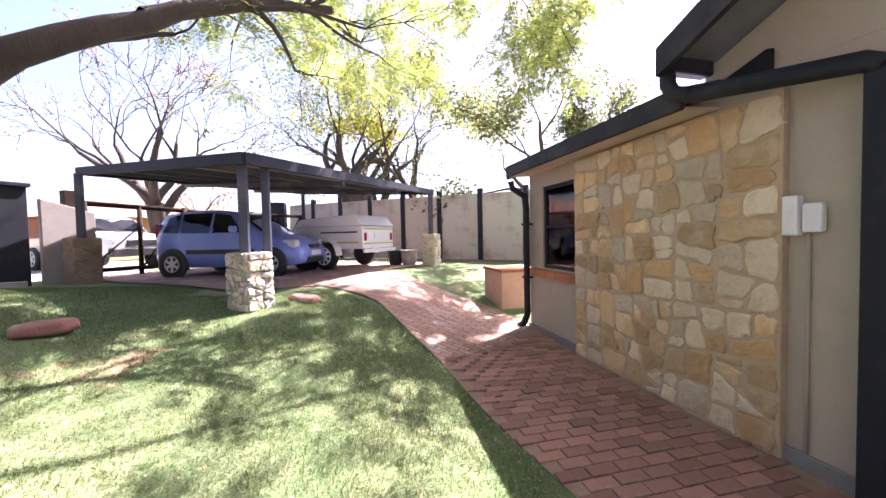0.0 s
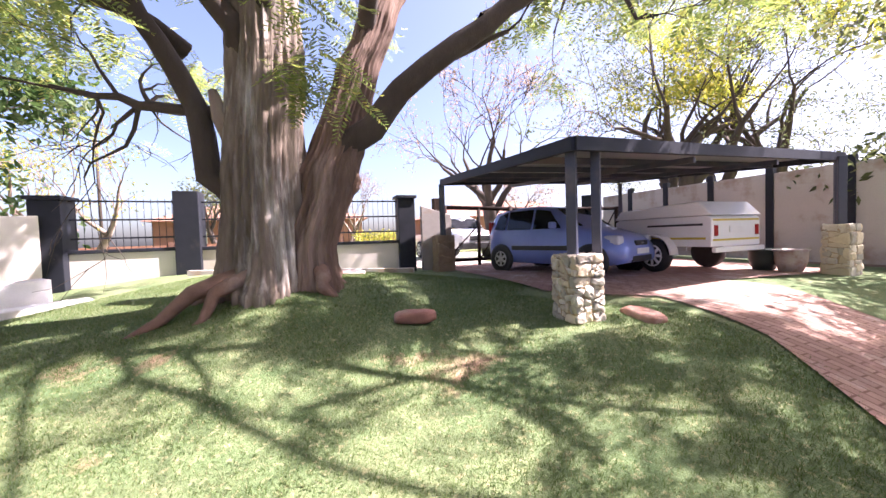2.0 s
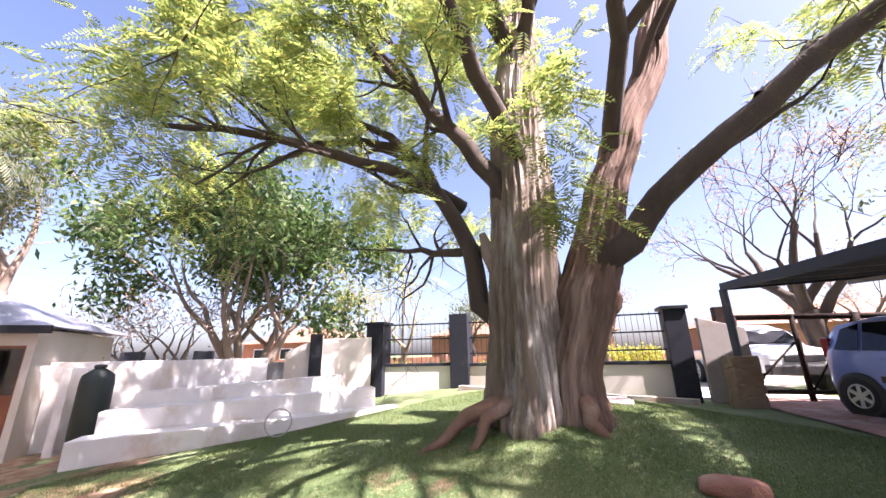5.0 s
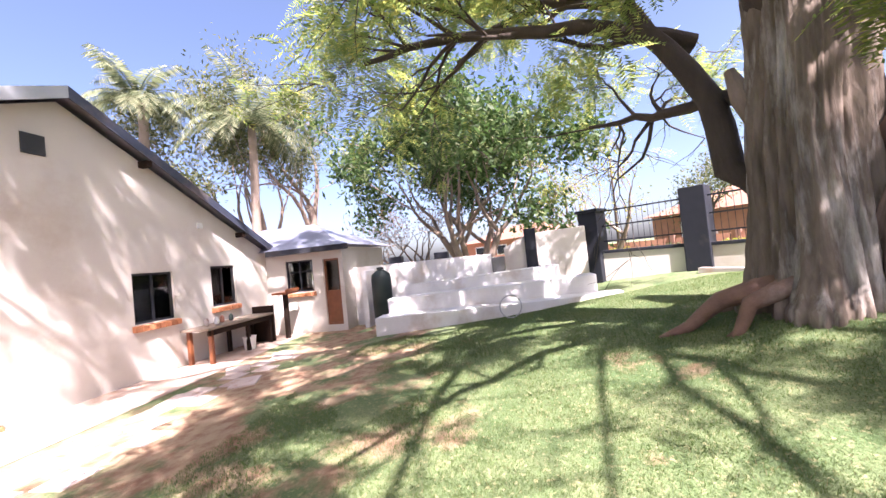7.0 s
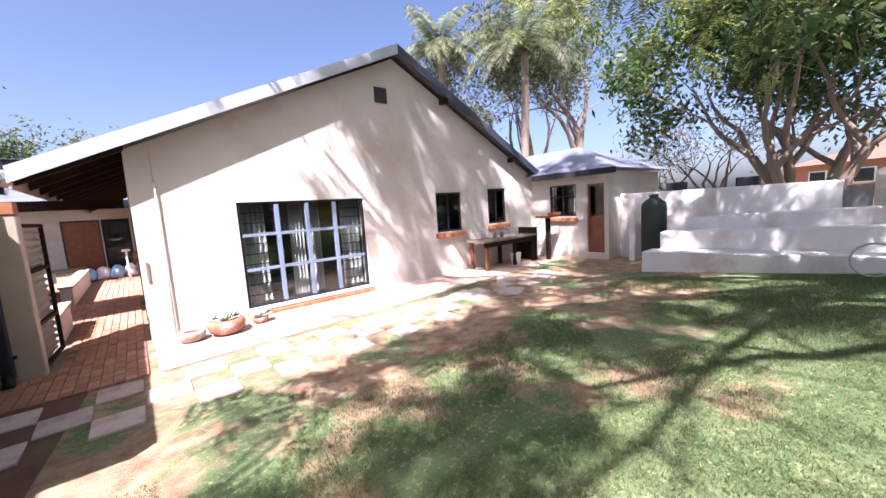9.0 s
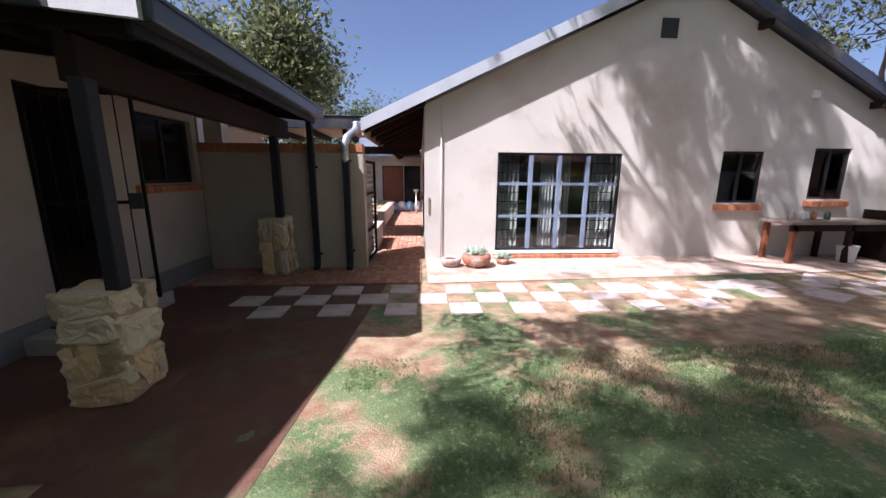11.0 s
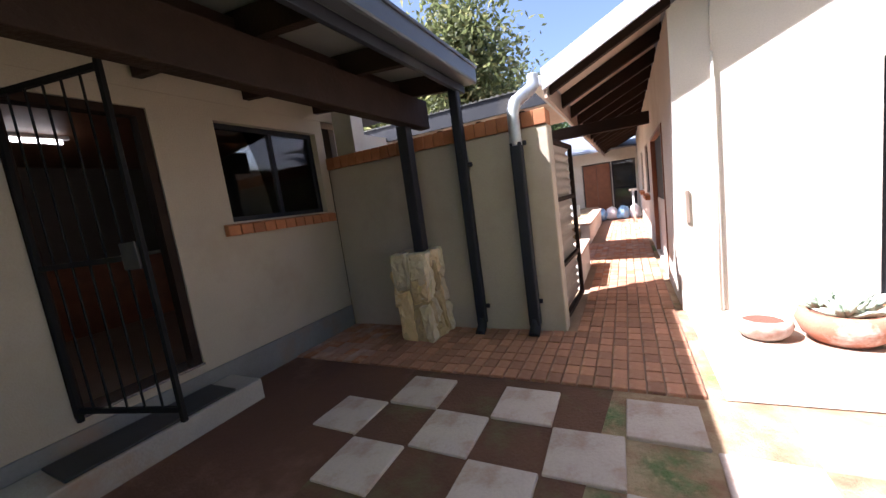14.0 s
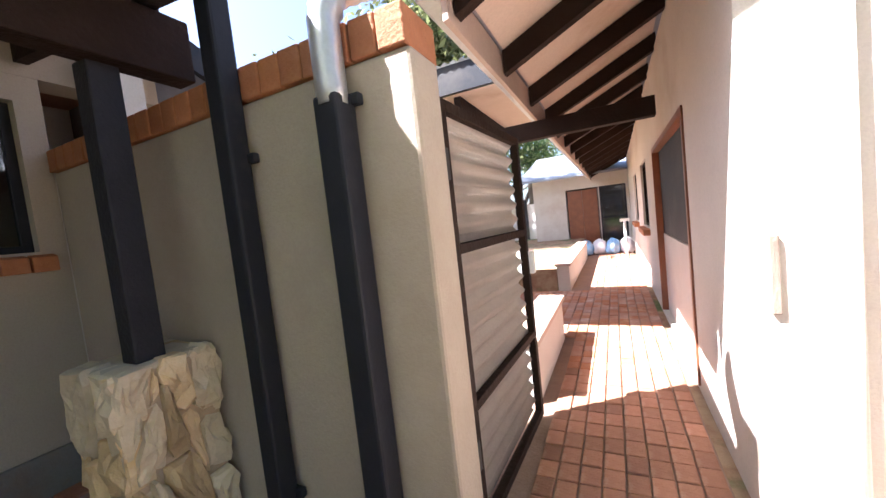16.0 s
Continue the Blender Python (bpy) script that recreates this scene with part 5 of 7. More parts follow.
solo("wall_pier", box(WX - 0.1, WX + 0.12, 1.2, 1.5, 1.0, 2.3, 0.012), CHARCOAL, "charcoal pier on the garden wall", "pier", "structure")
for y in (-1.2, -2.6):
    solo("wall_pier", box(WX - 0.5, WX - 0.21, y - 0.2, y + 0.2, 0.2, 1.92, 0.02), CHARCOAL, "charcoal pier behind the white wall", "pier", "structure")
solo("wall_white_end", box(-10.4, -9.6, -3.35, -3.2, 0, 1.6, 0.012), WHITEWALL, "white wall beside the hut", "wall", "structure")


# ---- precast fence ----
F0, FDIR = Vector((4.89, 11.34, 0)), Vector((-0.75, 0.66, 0)).normalized()
fang = math.degrees(math.atan2(FDIR.y, FDIR.x))
fen = thing("wall_fence", "precast concrete fence with beige panels and charcoal posts", "fence", (4.89, 11.34, 0.6), fang, kind="structure")
pm = mesh_of("fence_panel", box(0.07, 1.46, -0.025, 0.025, 0.02, 2.26, 0.006), FENCE)
qm = mesh_of("fence_post", box(-0.085, 0.085, -0.07, 0.07, -0.2, 2.42, 0.01), CHARCOAL)
for k in range(-4, 6):
    for me, nm, dx in ((pm, "fence_panel", 1.53 * k), (qm, "fence_post", 1.53 * k)):
        o = new(nm, me)
        o.parent = fen
        o.matrix_basis = pose(dx, 0, 0.02 * k)
solo("wall_fence_pier", box(-2.6, -2.0, 16.2, 16.8, 0.5, 3.0, 0.02), CHARCOAL, "charcoal pier at the end of the fence", "pier", "structure")


fa, fb, fi = F0 - FDIR * 4.5, F0 + FDIR * 2.6, Vector((-FDIR.y, FDIR.x, 0))
if fi.y > 0:
    fi = -fi
solo("ground_fence_bed", sheet([fa, fb, fb + fi * 0.55, fa + fi * 0.55], 0.014), mat("dry_brown_soil", (0.20, 0.12, 0.08), (0.14, 0.08, 0.055), 4, 0.95, 0.7, stain=(0.28, 0.2, 0.13), stain_scale=3), "bare brown soil strip along the fence", "soil", "structure")


# ---- carport ----
N3, R3, L3 = Vector((-0.54, 4.96, 2.575)), Vector((3.12, 10.62, 2.86)), Vector((-4.75, 9.05, 3.04))
U, V = R3 - N3, L3 - N3
cp = thing("carport", "steel carport with blue-grey posts and fascia and a pale sheet roof", "carport", (N3.x, N3.y, G(N3.x, N3.y)))


def cpart(name, bm, m, label=""):
    ob = part(name, bm, m, cp, label)
    ob.matrix_parent_inverse = cp.matrix_basis.inverted()
    return ob


def cpt(u, v, dz=0.0):
    return N3 + U * u + V * v + Vector((0, 0, dz))


for k in range(12):
    a, b = k / 12, (k + 1) / 12
    cpart("roof_sheet", slab([cpt(a, 0, -0.02), cpt(b, 0, -0.02), cpt(b, 1, -0.02), cpt(a, 1, -0.02)], 0.02), SHEET)
for (a, b) in ((cpt(0, 0), cpt(1, 0)), (cpt(0, 0), cpt(0, 1)), (cpt(1, 0), cpt(1, 1)), (cpt(0, 1), cpt(1, 1))):
    d = (b - a).normalized()
    s = Vector((-d.y, d.x, 0)).normalized() * 0.035
    # darker than the posts: shade on the fascia is put into its colour
    cpart("fascia", slab([a - s, b - s, b + s, a + s], 0.15), mat("shaded_fascia_paint", (0.026, 0.028, 0.038), (0.02, 0.022, 0.03), 4, 0.65, 0.1, spec=0.2))
for v in (0.2, 0.4, 0.6, 0.8):
    a, b = cpt(0.01, v, -0.05), cpt(0.99, v, -0.05)
    s = V.normalized() * 0.03
    cpart("purlin", slab([a - s, b - s, b + s, a + s], 0.1), BLUEGREY)
for u in (0.33, 0.66):
    a, b = cpt(u, 0.01, -0.16), cpt(u, 0.99, -0.16)
    s = U.normalized() * 0.025
    cpart("rafter", slab([a - s, b - s, b + s, a + s], 0.08), BLUEGREY)


def post(p, z0, z1, w=0.055):
    cpart("post", box(p[0] - w, p[0] + w, p[1] - w, p[1] + w, z0, z1, 0.006), BLUEGREY)


post((-0.62, 5.16), 1.28, 2.50)
post((-0.40, 5.42), 1.28, 2.50, 0.05)
post((2.92, 10.0), 1.5, 2.72)
post((2.98, 10.35), 1.5, 2.76)
post((-4.68, 8.95), 1.5, 2.9)
post((-1.0, 14.2), 0.62, 3.1)


def rubble(x0, x1, z0, z1, area, rng, gap, tilt=0.16, tall=1.0):
    """Irregular squared stones that fill a rectangle: it is split again and again along slightly tilted lines."""
    done, todo = [], [[Vector((x0, z0)), Vector((x1, z0)), Vector((x1, z1)), Vector((x0, z1))]]
    while todo:
        poly = todo.pop()
        w_, h_ = (max(p[k] for p in poly) - min(p[k] for p in poly) for k in (0, 1))
        if w_ * h_ < area * rng.uniform(0.55, 1.9):
            done.append(poly)
            continue
        ang = rng.normal() * tilt + (0.0 if h_ > w_ * 0.9 * tall else math.pi / 2)
        nrm = Vector((-math.sin(ang), math.cos(ang)))
        c = sum(poly, Vector((0, 0))) / len(poly)
        lim = nrm.dot(c) + rng.uniform(-0.17, 0.17) * (h_ if h_ > w_ * 0.9 * tall else w_)
        for sg in (1, -1):
            cut = []
            for p, q in zip(poly, poly[1:] + poly[:1]):
                dp, dq = sg * (nrm.dot(p) - lim), sg * (nrm.dot(q) - lim)
                if dp <= 0:
                    cut.append(p)
                if dp * dq < 0:
                    cut.append(p.lerp(q, dp / (dp - dq)))
            if len(cut) > 2:
                todo.append(cut)
    cells = []
    for poly in done:
        c = sum(poly, Vector((0, 0))) / len(poly)
        size = sum((p - c).length for p in poly) / len(poly)
        poly = [c + (p - c) * max(0.5, 1 - gap / max(0.03, size) * 1.25) for p in poly]
        out = []
        for p, q in zip(poly, poly[1:] + poly[:1]):
            for f in ((0.12, 0.37, 0.63, 0.88) if (q - p).length > 0.12 else (0.2, 0.8)):
                k = p.lerp(q, f)
                out.append((k.x + rng.normal() * 0.007, k.y + rng.normal() * 0.007))
        cells.append(out)
    return cells


def stone_block(poly, deep, rng, rough=0.012):
    """A rough-faced stone of the given outline: rounded to its edges, its face broken into uneven facets, facing -y."""
    cx, cz = sum(p[0] for p in poly) / len(poly), sum(p[1] for p in poly) / len(poly)
    seed = rng.uniform(0, 50)
    bm, rows, n = bmesh.new(), [], len(poly)
    for f, dy in ((1.0, deep), (1.0, 0.018), (0.95, 0.005), (0.78, 0.0), (0.42, -0.002)):
        row = []
        for x, z in poly:
            u, v = cx + (x - cx) * f, cz + (z - cz) * f
            d = rough * (noise.noise(Vector((u * 9, v * 9, seed))) + 0.6 * noise.noise(Vector((u * 24, v * 24, seed)))) if dy < 0.01 else 0.0
            row.append(bm.verts.new((u, -deep / 2 + dy + d, v)))
        rows.append(row)
    for a, b in zip(rows, rows[1:]):
        for k in range(n):
            bm.faces.new((a[k], a[(k + 1) % n], b[(k + 1) % n], b[k]))
    c = bm.verts.new((cx, -deep / 2 - 0.004 + rough * noise.noise(Vector((cx * 9, cz * 9, seed))), cz))
    for k in range(n):
        bm.faces.new((rows[-1][k], rows[-1][(k + 1) % n], c))
    bmesh.ops.recalc_face_normals(bm, faces=bm.faces[:])
    return bm


def rock_pillar(label, c, w, z0, z1, mats, seed, area, ang=0.0, rough=0.014, tall=1.0, gap=0.008):
    """A square pillar faced with irregular stones, each one a piece of its own."""
    rng = np.random.default_rng(seed)
    ob = thing("stone_pillar", label, "pillar", (c[0], c[1], z0), ang, "stone pillars")
    h = z1 - z0
    part("core", box(-w / 2 + 0.022, w / 2 - 0.022, -w / 2 + 0.022, w / 2 - 0.022, -0.1, h - 0.03), STONEMORTAR, ob)
    for side in range(4):
        for poly in rubble(-w / 2 + 0.005, w / 2 - 0.005, 0.0, h, area, rng, gap, 0.2, tall):
            ob2 = part("stone", stone_block(poly, 0.10, rng, rough), mats[int(rng.integers(len(mats)))], ob)
            ob2.matrix_basis = pose(0, 0, 0, 0, 0, 90 * side) @ pose(0, -w / 2 + 0.045 + rng.uniform(-0.012, 0.012), 0)
    top = box(-w / 2 + 0.02, w / 2 - 0.02, -w / 2 + 0.02, w / 2 - 0.02, h - 0.05, h - 0.006, 0.02)
    part("top_stone", top, mats[0], ob)
    return ob


rock_pillar("rough cream stone pillar carrying the carport posts", (-0.58, 5.20), 0.41, G(-0.58, 5.20) - 0.03, 1.30, (STONEGREY, STONEGREY, STONEPALE), 4, 0.022, 52)
rock_pillar("rough brownish stone pillar at the carport corner", (2.95, 10.1), 0.40, G(2.95, 10.1) - 0.03, 1.54, (STONEGREY, STONEPALE), 7, 0.04, 52)
rock_pillar("plain brown stone pillar under the carport corner post", (-4.68, 8.95), 0.46, G(-4.68, 8.95) - 0.03, 1.58, (STONEBROWN,), 8, 0.12, 52, 0.006, 1.0, 0.004)
rock_pillar("sandstone pillar at the porch entrance with a missing lower facing", (2.14, -2.05), 0.40, 0.0, 0.80, (STONE, STONEPALE), 14, 0.085, 0.0, 0.03)
rock_pillar("sandstone pillar of upright split stones beside the screen wall", (2.22, -5.33), 0.40, 0.0, 0.91, (STONEPALE, STONE), 15, 0.075, 0.0, 0.04, 2.6)


# ---- stone cladding on the house wall: irregular flat stones, each its own piece ----
clad = thing("stone_cladding", "honey-coloured irregular sandstone cladding on the house wall", "cladding", (HX, 2.6, 0.0), kind="structure")
part("mortar_bed", box(-0.056, -0.001, -1.06, 1.1, 0.0, 2.32, 0.004), STONEMORTAR, clad)
rng = np.random.default_rng(23)
for poly in rubble(-1.1, 1.05, 0.02, 2.31, 0.058, rng, 0.013, 0.17):
    s = part("stone", stone_block(poly, 0.05, rng, 0.010), (STONE, STONE, STONEPALE, STONEPALE, STONEOCHRE)[int(rng.integers(5))], clad)
    s.matrix_basis = pose(-0.040 - rng.uniform(0, 0.010), 0, 0, 0, 0, -90)

# house window with slatted blind
wd = window("window_house", "dark framed window with slatted blinds and a brick sill", "x", HX, SWIN[0], SWIN[1], SWIN[2], SWIN[3], (), (1.56,), CHARCOAL, 0.05)
brick_sill(wd, "x", HX, SWIN[0] - 0.03, SWIN[1] + 0.28, SWIN[2] - 0.005, 1, 0.13, 0.06)
bl = thing("window_blind", "pale slatted blind hanging behind the house window", "blind", (HX + 0.16, 4.14, 1.0))
for k in range(26):
    part("slat", box(-0.016, 0.016, -0.36, 0.36, 0.03 + k * 0.042, 0.033 + k * 0.042, 0, None, pose(0, 0, 0, 0, 0, 0)), WHITEPLASTIC, bl)
wd = window("window_kitchen", "dark framed kitchen window with a brick sill", "x", HX, KWIN[0], KWIN[1], KWIN[2], KWIN[3], (-4.88,), (), CHARCOAL, 0.1)
brick_sill(wd, "x", HX, KWIN[0] - 0.06, KWIN[1] + 0.1, KWIN[2] - 0.004, 1, 0.115, 0.06)
solo("window_upper", box(HX - 0.01, HX + 0.03, -2.75, -1.95, 3.33, 3.75, 0.006), CHARCOAL, "dark upper window frame high on the wall", "window", "structure")

# meter boxes and conduit beside the stone
bx = thing("meter_box", "white plastic electrical boxes on the wall with a conduit below", "electrical box", (HX, 1.4, 1.4))
part("cover", box(-0.07, -0.001, 0.06, 0.14, 0.02, 0.26, 0.012), WHITEPLASTIC, bx)
part("side_cover", box(-0.05, -0.001, -0.05, 0.05, 0.04, 0.21, 0.012), WHITEPLASTIC, bx)
part("conduit", tube([(-0.015, 0.03, 0.04), (-0.015, 0.03, -1.36)], 0.010, 8), PLASTER, bx)
dp = thing("rainwater_pipe", "charcoal rainwater pipe at the house corner", "pipe", (HX - 0.08, 4.9, 0.1))
part("pipe", tube([(-0.22, 0.05, 2.16), (-0.2, 0.05, 2.06), (-0.02, 0.02, 1.94), (0, 0, 1.75), (0, 0, 0.15), (-0.06, 0, 0.02), (-0.14, 0, -0.02)], 0.048, 12), CHARCOAL, dp)
for z in (0.7, 1.5):
    part("bracket", box(-0.055, 0.08, -0.058, 0.058, z, z + 0.03, 0.004), CHARCOAL, dp)
dp = thing("rainwater_pipe", "dark rainwater pipe running down the beige wall", "pipe", (HX - 0.065, 1.1, 0.0))
part("pipe", box(-0.05, 0.05, -0.06, 0.06, 0.03, 2.24, 0.012), CHARCOAL, dp)

# brick planter by the path
pl = thing("garden_planter", "square pinkish plastered planter beside the path", "planter", (3.66, 6.2, ground(3.66, 6.2)))
part("body", box(-0.4, 0.4, -0.42, 0.42, -0.15, 0.60, 0.02), mat("washed_pink_plaster", (0.50, 0.33, 0.25), (0.42, 0.25, 0.18), 3, 0.9, 0.4, stain=(0.56, 0.45, 0.36), stain_scale=1.6), pl)
part("top", box(-0.42, 0.42, -0.44, 0.44, 0.602, 0.65, 0.01), BRICKORANGE, pl)


# ---- vehicles ----
def wheel(parent, x, y, r, w_, m_rim, inset=1, spokes=6):
    t = part("wheel", lathe([(r * 0.62, -w_ / 2), (r * 0.93, -w_ / 2), (r, -w_ * 0.33), (r, w_ * 0.33), (r * 0.93, w_ / 2), (r * 0.62, w_ / 2)], 28, None, pose(x, y, r, 90)), RUBBER, parent)
    s = -1 if y < 0 else 1
    bm = lathe([(r * 0.64, -0.02), (r * 0.66, 0.02), (r * 0.6, 0.03), (r * 0.56, 0.0)], 24, None, pose(x, y + s * w_ * 0.42, r, -90 * s))
    part("rim", bm, m_rim, t)
    bm = bmesh.new()
    for k in range(spokes):
        box(-0.03, 0.03, 0, r * 0.6, -0.01, 0.02, 0.006, bm, pose(x, y + s * w_ * 0.42, r, -90 * s) @ pose(0, 0, 0, 0, 0, 360 / spokes * k))
    lathe([(r * 0.16, -0.01), (r * 0.14, 0.03)], 12, bm, pose(x, y + s * w_ * 0.42, r, -90 * s))
    part("spokes", bm, m_rim, t)


def car_body(stations, half):
    """A shell from cross-sections: (x, sill z, belt z, top z, belt half-width, top half-width)."""
    bm = bmesh.new()
    rings = []
    for x, zs_, zb, zt, wb_, wt in stations:
        pts = [(-wb_ * 0.94, zs_), (-wb_ * 1.0, zs_ + (zb - zs_) * 0.35), (-wb_ * 0.985, zb), (-wt, zt - 0.03), (-wt * 0.75, zt), (0, zt + 0.015)]
        ring = [bm.verts.new((x, y, z)) for y, z in pts] + [bm.verts.new((x, -y, z)) for y, z in pts[-2::-1]]
        rings.append(ring)
    for a, b in zip(rings, rings[1:]):
        for k in range(len(a) - 1):
            bm.faces.new((a[k], a[k + 1], b[k + 1], b[k])).smooth = True
        bm.faces.new((a[-1], a[0], b[0], b[-1]))
    bm.faces.new(rings[0])
    bm.faces.new(rings[-1][::-1])
    bmesh.ops.recalc_face_normals(bm, faces=bm.faces[:])
    return bm


def hatchback(at, rz):
    ob = thing("hatchback", "small light blue hatchback parked under the carport", "car", at, rz)
    st = [(-0.52, 0.38, 0.70, 0.78, 0.62, 0.50), (-0.47, 0.26, 0.85, 1.05, 0.72, 0.58), (-0.40, 0.22, 0.92, 1.28, 0.76, 0.60), (-0.25, 0.2, 0.95, 1.43, 0.78, 0.61), (0.3, 0.2, 0.95, 1.50, 0.795, 0.62),
          (0.95, 0.2, 0.94, 1.50, 0.80, 0.62), (1.35, 0.2, 0.93, 1.43, 0.80, 0.60), (1.75, 0.2, 0.92, 1.22, 0.795, 0.60), (2.08, 0.2, 0.90, 0.985, 0.785, 0.66), (2.45, 0.2, 0.80, 0.90, 0.77, 0.62), (2.78, 0.22, 0.68, 0.80, 0.735, 0.55), (2.95, 0.26, 0.56, 0.66, 0.66, 0.5), (3.0, 0.32, 0.46, 0.54, 0.56, 0.45)]
    body = part("body", car_body(st, 0.8), BLUEPAINT, ob)
    for s in (-1, 1):
        def glass(pts, nm="side_window"):
            bm = bmesh.new()
            vs_ = [bm.verts.new((x, s * y, z)) for x, y, z in pts]
            bm.faces.new(vs_ if s < 0 else vs_[::-1])
            bmesh.ops.solidify(bm, geom=bm.faces[:], thickness=-0.012)
            part(nm, bm, CARGLASS, body)
        glass([(0.98, 0.80, 0.97), (1.72, 0.80, 0.97), (1.36, 0.655, 1.36), (0.98, 0.648, 1.42)])
        glass([(0.20, 0.80, 0.98), (0.92, 0.80, 0.97), (0.92, 0.648, 1.42), (0.20, 0.648, 1.41)])
        glass([(-0.22, 0.795, 1.0), (0.14, 0.80, 0.98), (0.14, 0.648, 1.41), (-0.16, 0.65, 1.33)])
        part("side_moulding", box(0.36, 2.0, s * 0.815 - 0.012, s * 0.815 + 0.012, 0.50, 0.60, 0.006), BLACKPLASTIC, body, "black side moulding")
        part("door_handle", box(0.42, 0.58, s * 0.815 - 0.012, s * 0.815 + 0.014, 0.84, 0.87, 0.006), BLUEPAINT, body)
        part("door_handle", box(1.06, 1.22, s * 0.815 - 0.012, s * 0.815 + 0.014, 0.83, 0.86, 0.006), BLUEPAINT, body)
        part("side_mirror", box(1.52, 1.64, s * 0.9 - 0.09, s * 0.9 + 0.07, 0.97, 1.11, 0.03), BLUEPAINT, ob)
        part("headlight", box(2.58, 2.90, s * 0.60 - 0.13, s * 0.60 + 0.1, 0.60, 0.79, 0.05, None), LAMPGLASS, body, "clear headlight")
        part("tail_light", box(-0.50, -0.36, s * 0.66 - 0.06, s * 0.66 + 0.06, 0.86, 1.2, 0.03), REDLENS, body)
        part("wheel_arch", lathe([(0.30, -0.02), (0.36, 0.0), (0.36, 0.04), (0.30, 0.05)], 24, None, pose(0, s * 0.77, 0.28, -90 * s)), BLACKPLASTIC, body)
        part("wheel_arch", lathe([(0.30, -0.02), (0.36, 0.0), (0.36, 0.04), (0.30, 0.05)], 24, None, pose(2.37, s * 0.77, 0.28, -90 * s)), BLACKPLASTIC, body)
        for x in (0.0, 2.37):
            wheel(ob, x, s * 0.74, 0.28, 0.17, ALLOY)
    bm = bmesh.new()
    bm.faces.new([bm.verts.new(c) for c in ((1.46, -0.56, 1.415), (1.46, 0.56, 1.415), (2.05, 0.66, 1.005), (2.05, -0.66, 1.005))])
    bmesh.ops.solidify(bm, geom=bm.faces[:], thickness=0.02)
    part("windscreen", bm, CARGLASS, body)
    part("grille", box(2.93, 3.0, -0.25, 0.25, 0.575, 0.68, 0.03), BLACKPLASTIC, body)
    part("badge", box(2.985, 3.012, -0.06, 0.06, 0.605, 0.645, 0.012), CHROME, body)
    part("number_plate", box(3.0, 3.025, -0.24, 0.24, 0.42, 0.53, 0.006), WHITEPLASTIC, body, "white number plate")
    part("lower_intake", box(2.95, 3.005, -0.42, 0.42, 0.27, 0.40, 0.03), BLACKPLASTIC, body)
    return ob


hatchback((-2.92, 10.02, ground(-2.9, 10.0) + 0.03), -20.6)


def trailer(at, rz):
    ob = thing("camping_trailer", "white boxy off-road trailer parked beside the car", "trailer", at, rz)
    body = part("body", prism([(0, 0.52), (2.15, 0.52), (2.15, 1.05), (2.05, 1.10), (0.08, 1.10), (0, 1.05)], -0.72, 0.72, 0.02), CARWHITE, ob)
    part("lid", prism([(-0.03, 1.105), (2.17, 1.105), (2.0, 1.30), (0.22, 1.38)], -0.74, 0.74, 0.03), CARWHITE, ob, "white lid")
    for s in (-1, 1):
        part("stripe", box(0.1, 2.1, s * 0.727 - 0.004, s * 0.727 + 0.004, 0.66, 0.70), mat("yellow_tape", (0.6, 0.45, 0.06), (0.5, 0.36, 0.05), 5, 0.4, 0.0), body, "yellow reflective strip")
        part("stripe", box(0.15, 1.3, s * 0.727 - 0.004, s * 0.727 + 0.004, 0.92, 0.96), BLACKPLASTIC, body, "dark lettering strip")
        part("mudguard", prism([(1.05 + r * math.cos(a), 0.36 + r * math.sin(a)) for r, q in ((0.42, range(0, 13)), (0.39, range(12, -1, -1))) for a in (math.pi * k / 12 for k in q)], s * 0.82 - 0.11, s * 0.82 + 0.11), CARWHITE, ob)
        wheel(ob, 1.05, s * 0.82, 0.34, 0.2, CARWHITE, 1, 8)
        part("tail_light", box(-0.02, 0.0, s * 0.6 - 0.05, s * 0.6 + 0.05, 0.72, 0.92, 0.008), REDLENS, body)
    part("number_plate", box(-0.02, 0.0, -0.22, 0.22, 0.78, 0.90, 0.004), WHITEPLASTIC, body)
    for z in (0.63, 1.0):
        part("stripe", box(-0.008, 0.001, -0.68, 0.68, z, z + 0.035), mat("yellow_tape", (0, 0, 0)), body)
    part("bumper", box(-0.08, 0.0, -0.72, 0.72, 0.42, 0.515, 0.015), CARWHITE, ob)
    part("drawbar", tube([(2.1, 0.4, 0.5), (3.0, 0, 0.48)], 0.03, 8), BLACKPLASTIC, ob)
    part("drawbar", tube([(2.1, -0.4, 0.5), (3.0, 0, 0.48)], 0.03, 8), BLACKPLASTIC, ob)
    part("jockey_wheel", tube([(2.9, 0, 0.7), (2.9, 0, 0.0)], 0.03, 8), BLACKPLASTIC, ob)
    return ob


trailer((1.42, 9.62, ground(1.4, 9.6) + 0.03), 143)

ob = thing("pickup", "white pickup parked in the drive behind the carport", "car", (-8.3, 14.4, 0.66), -35)
st = [(-0.9, 0.5, 0.95, 1.0, 0.8, 0.72), (0.6, 0.42, 1.0, 1.05, 0.85, 0.76), (0.62, 0.42, 1.05, 1.62, 0.85, 0.62), (1.6, 0.42, 1.05, 1.72, 0.86, 0.66), (2.3, 0.42, 1.05, 1.55, 0.86, 0.64), (2.75, 0.42, 1.04, 1.14, 0.85, 0.7), (3.5, 0.45, 0.95, 1.05, 0.84, 0.68), (3.85, 0.5, 0.8, 0.9, 0.74, 0.6)]
body = part("body", car_body(st, 0.86), CARWHITE, ob)
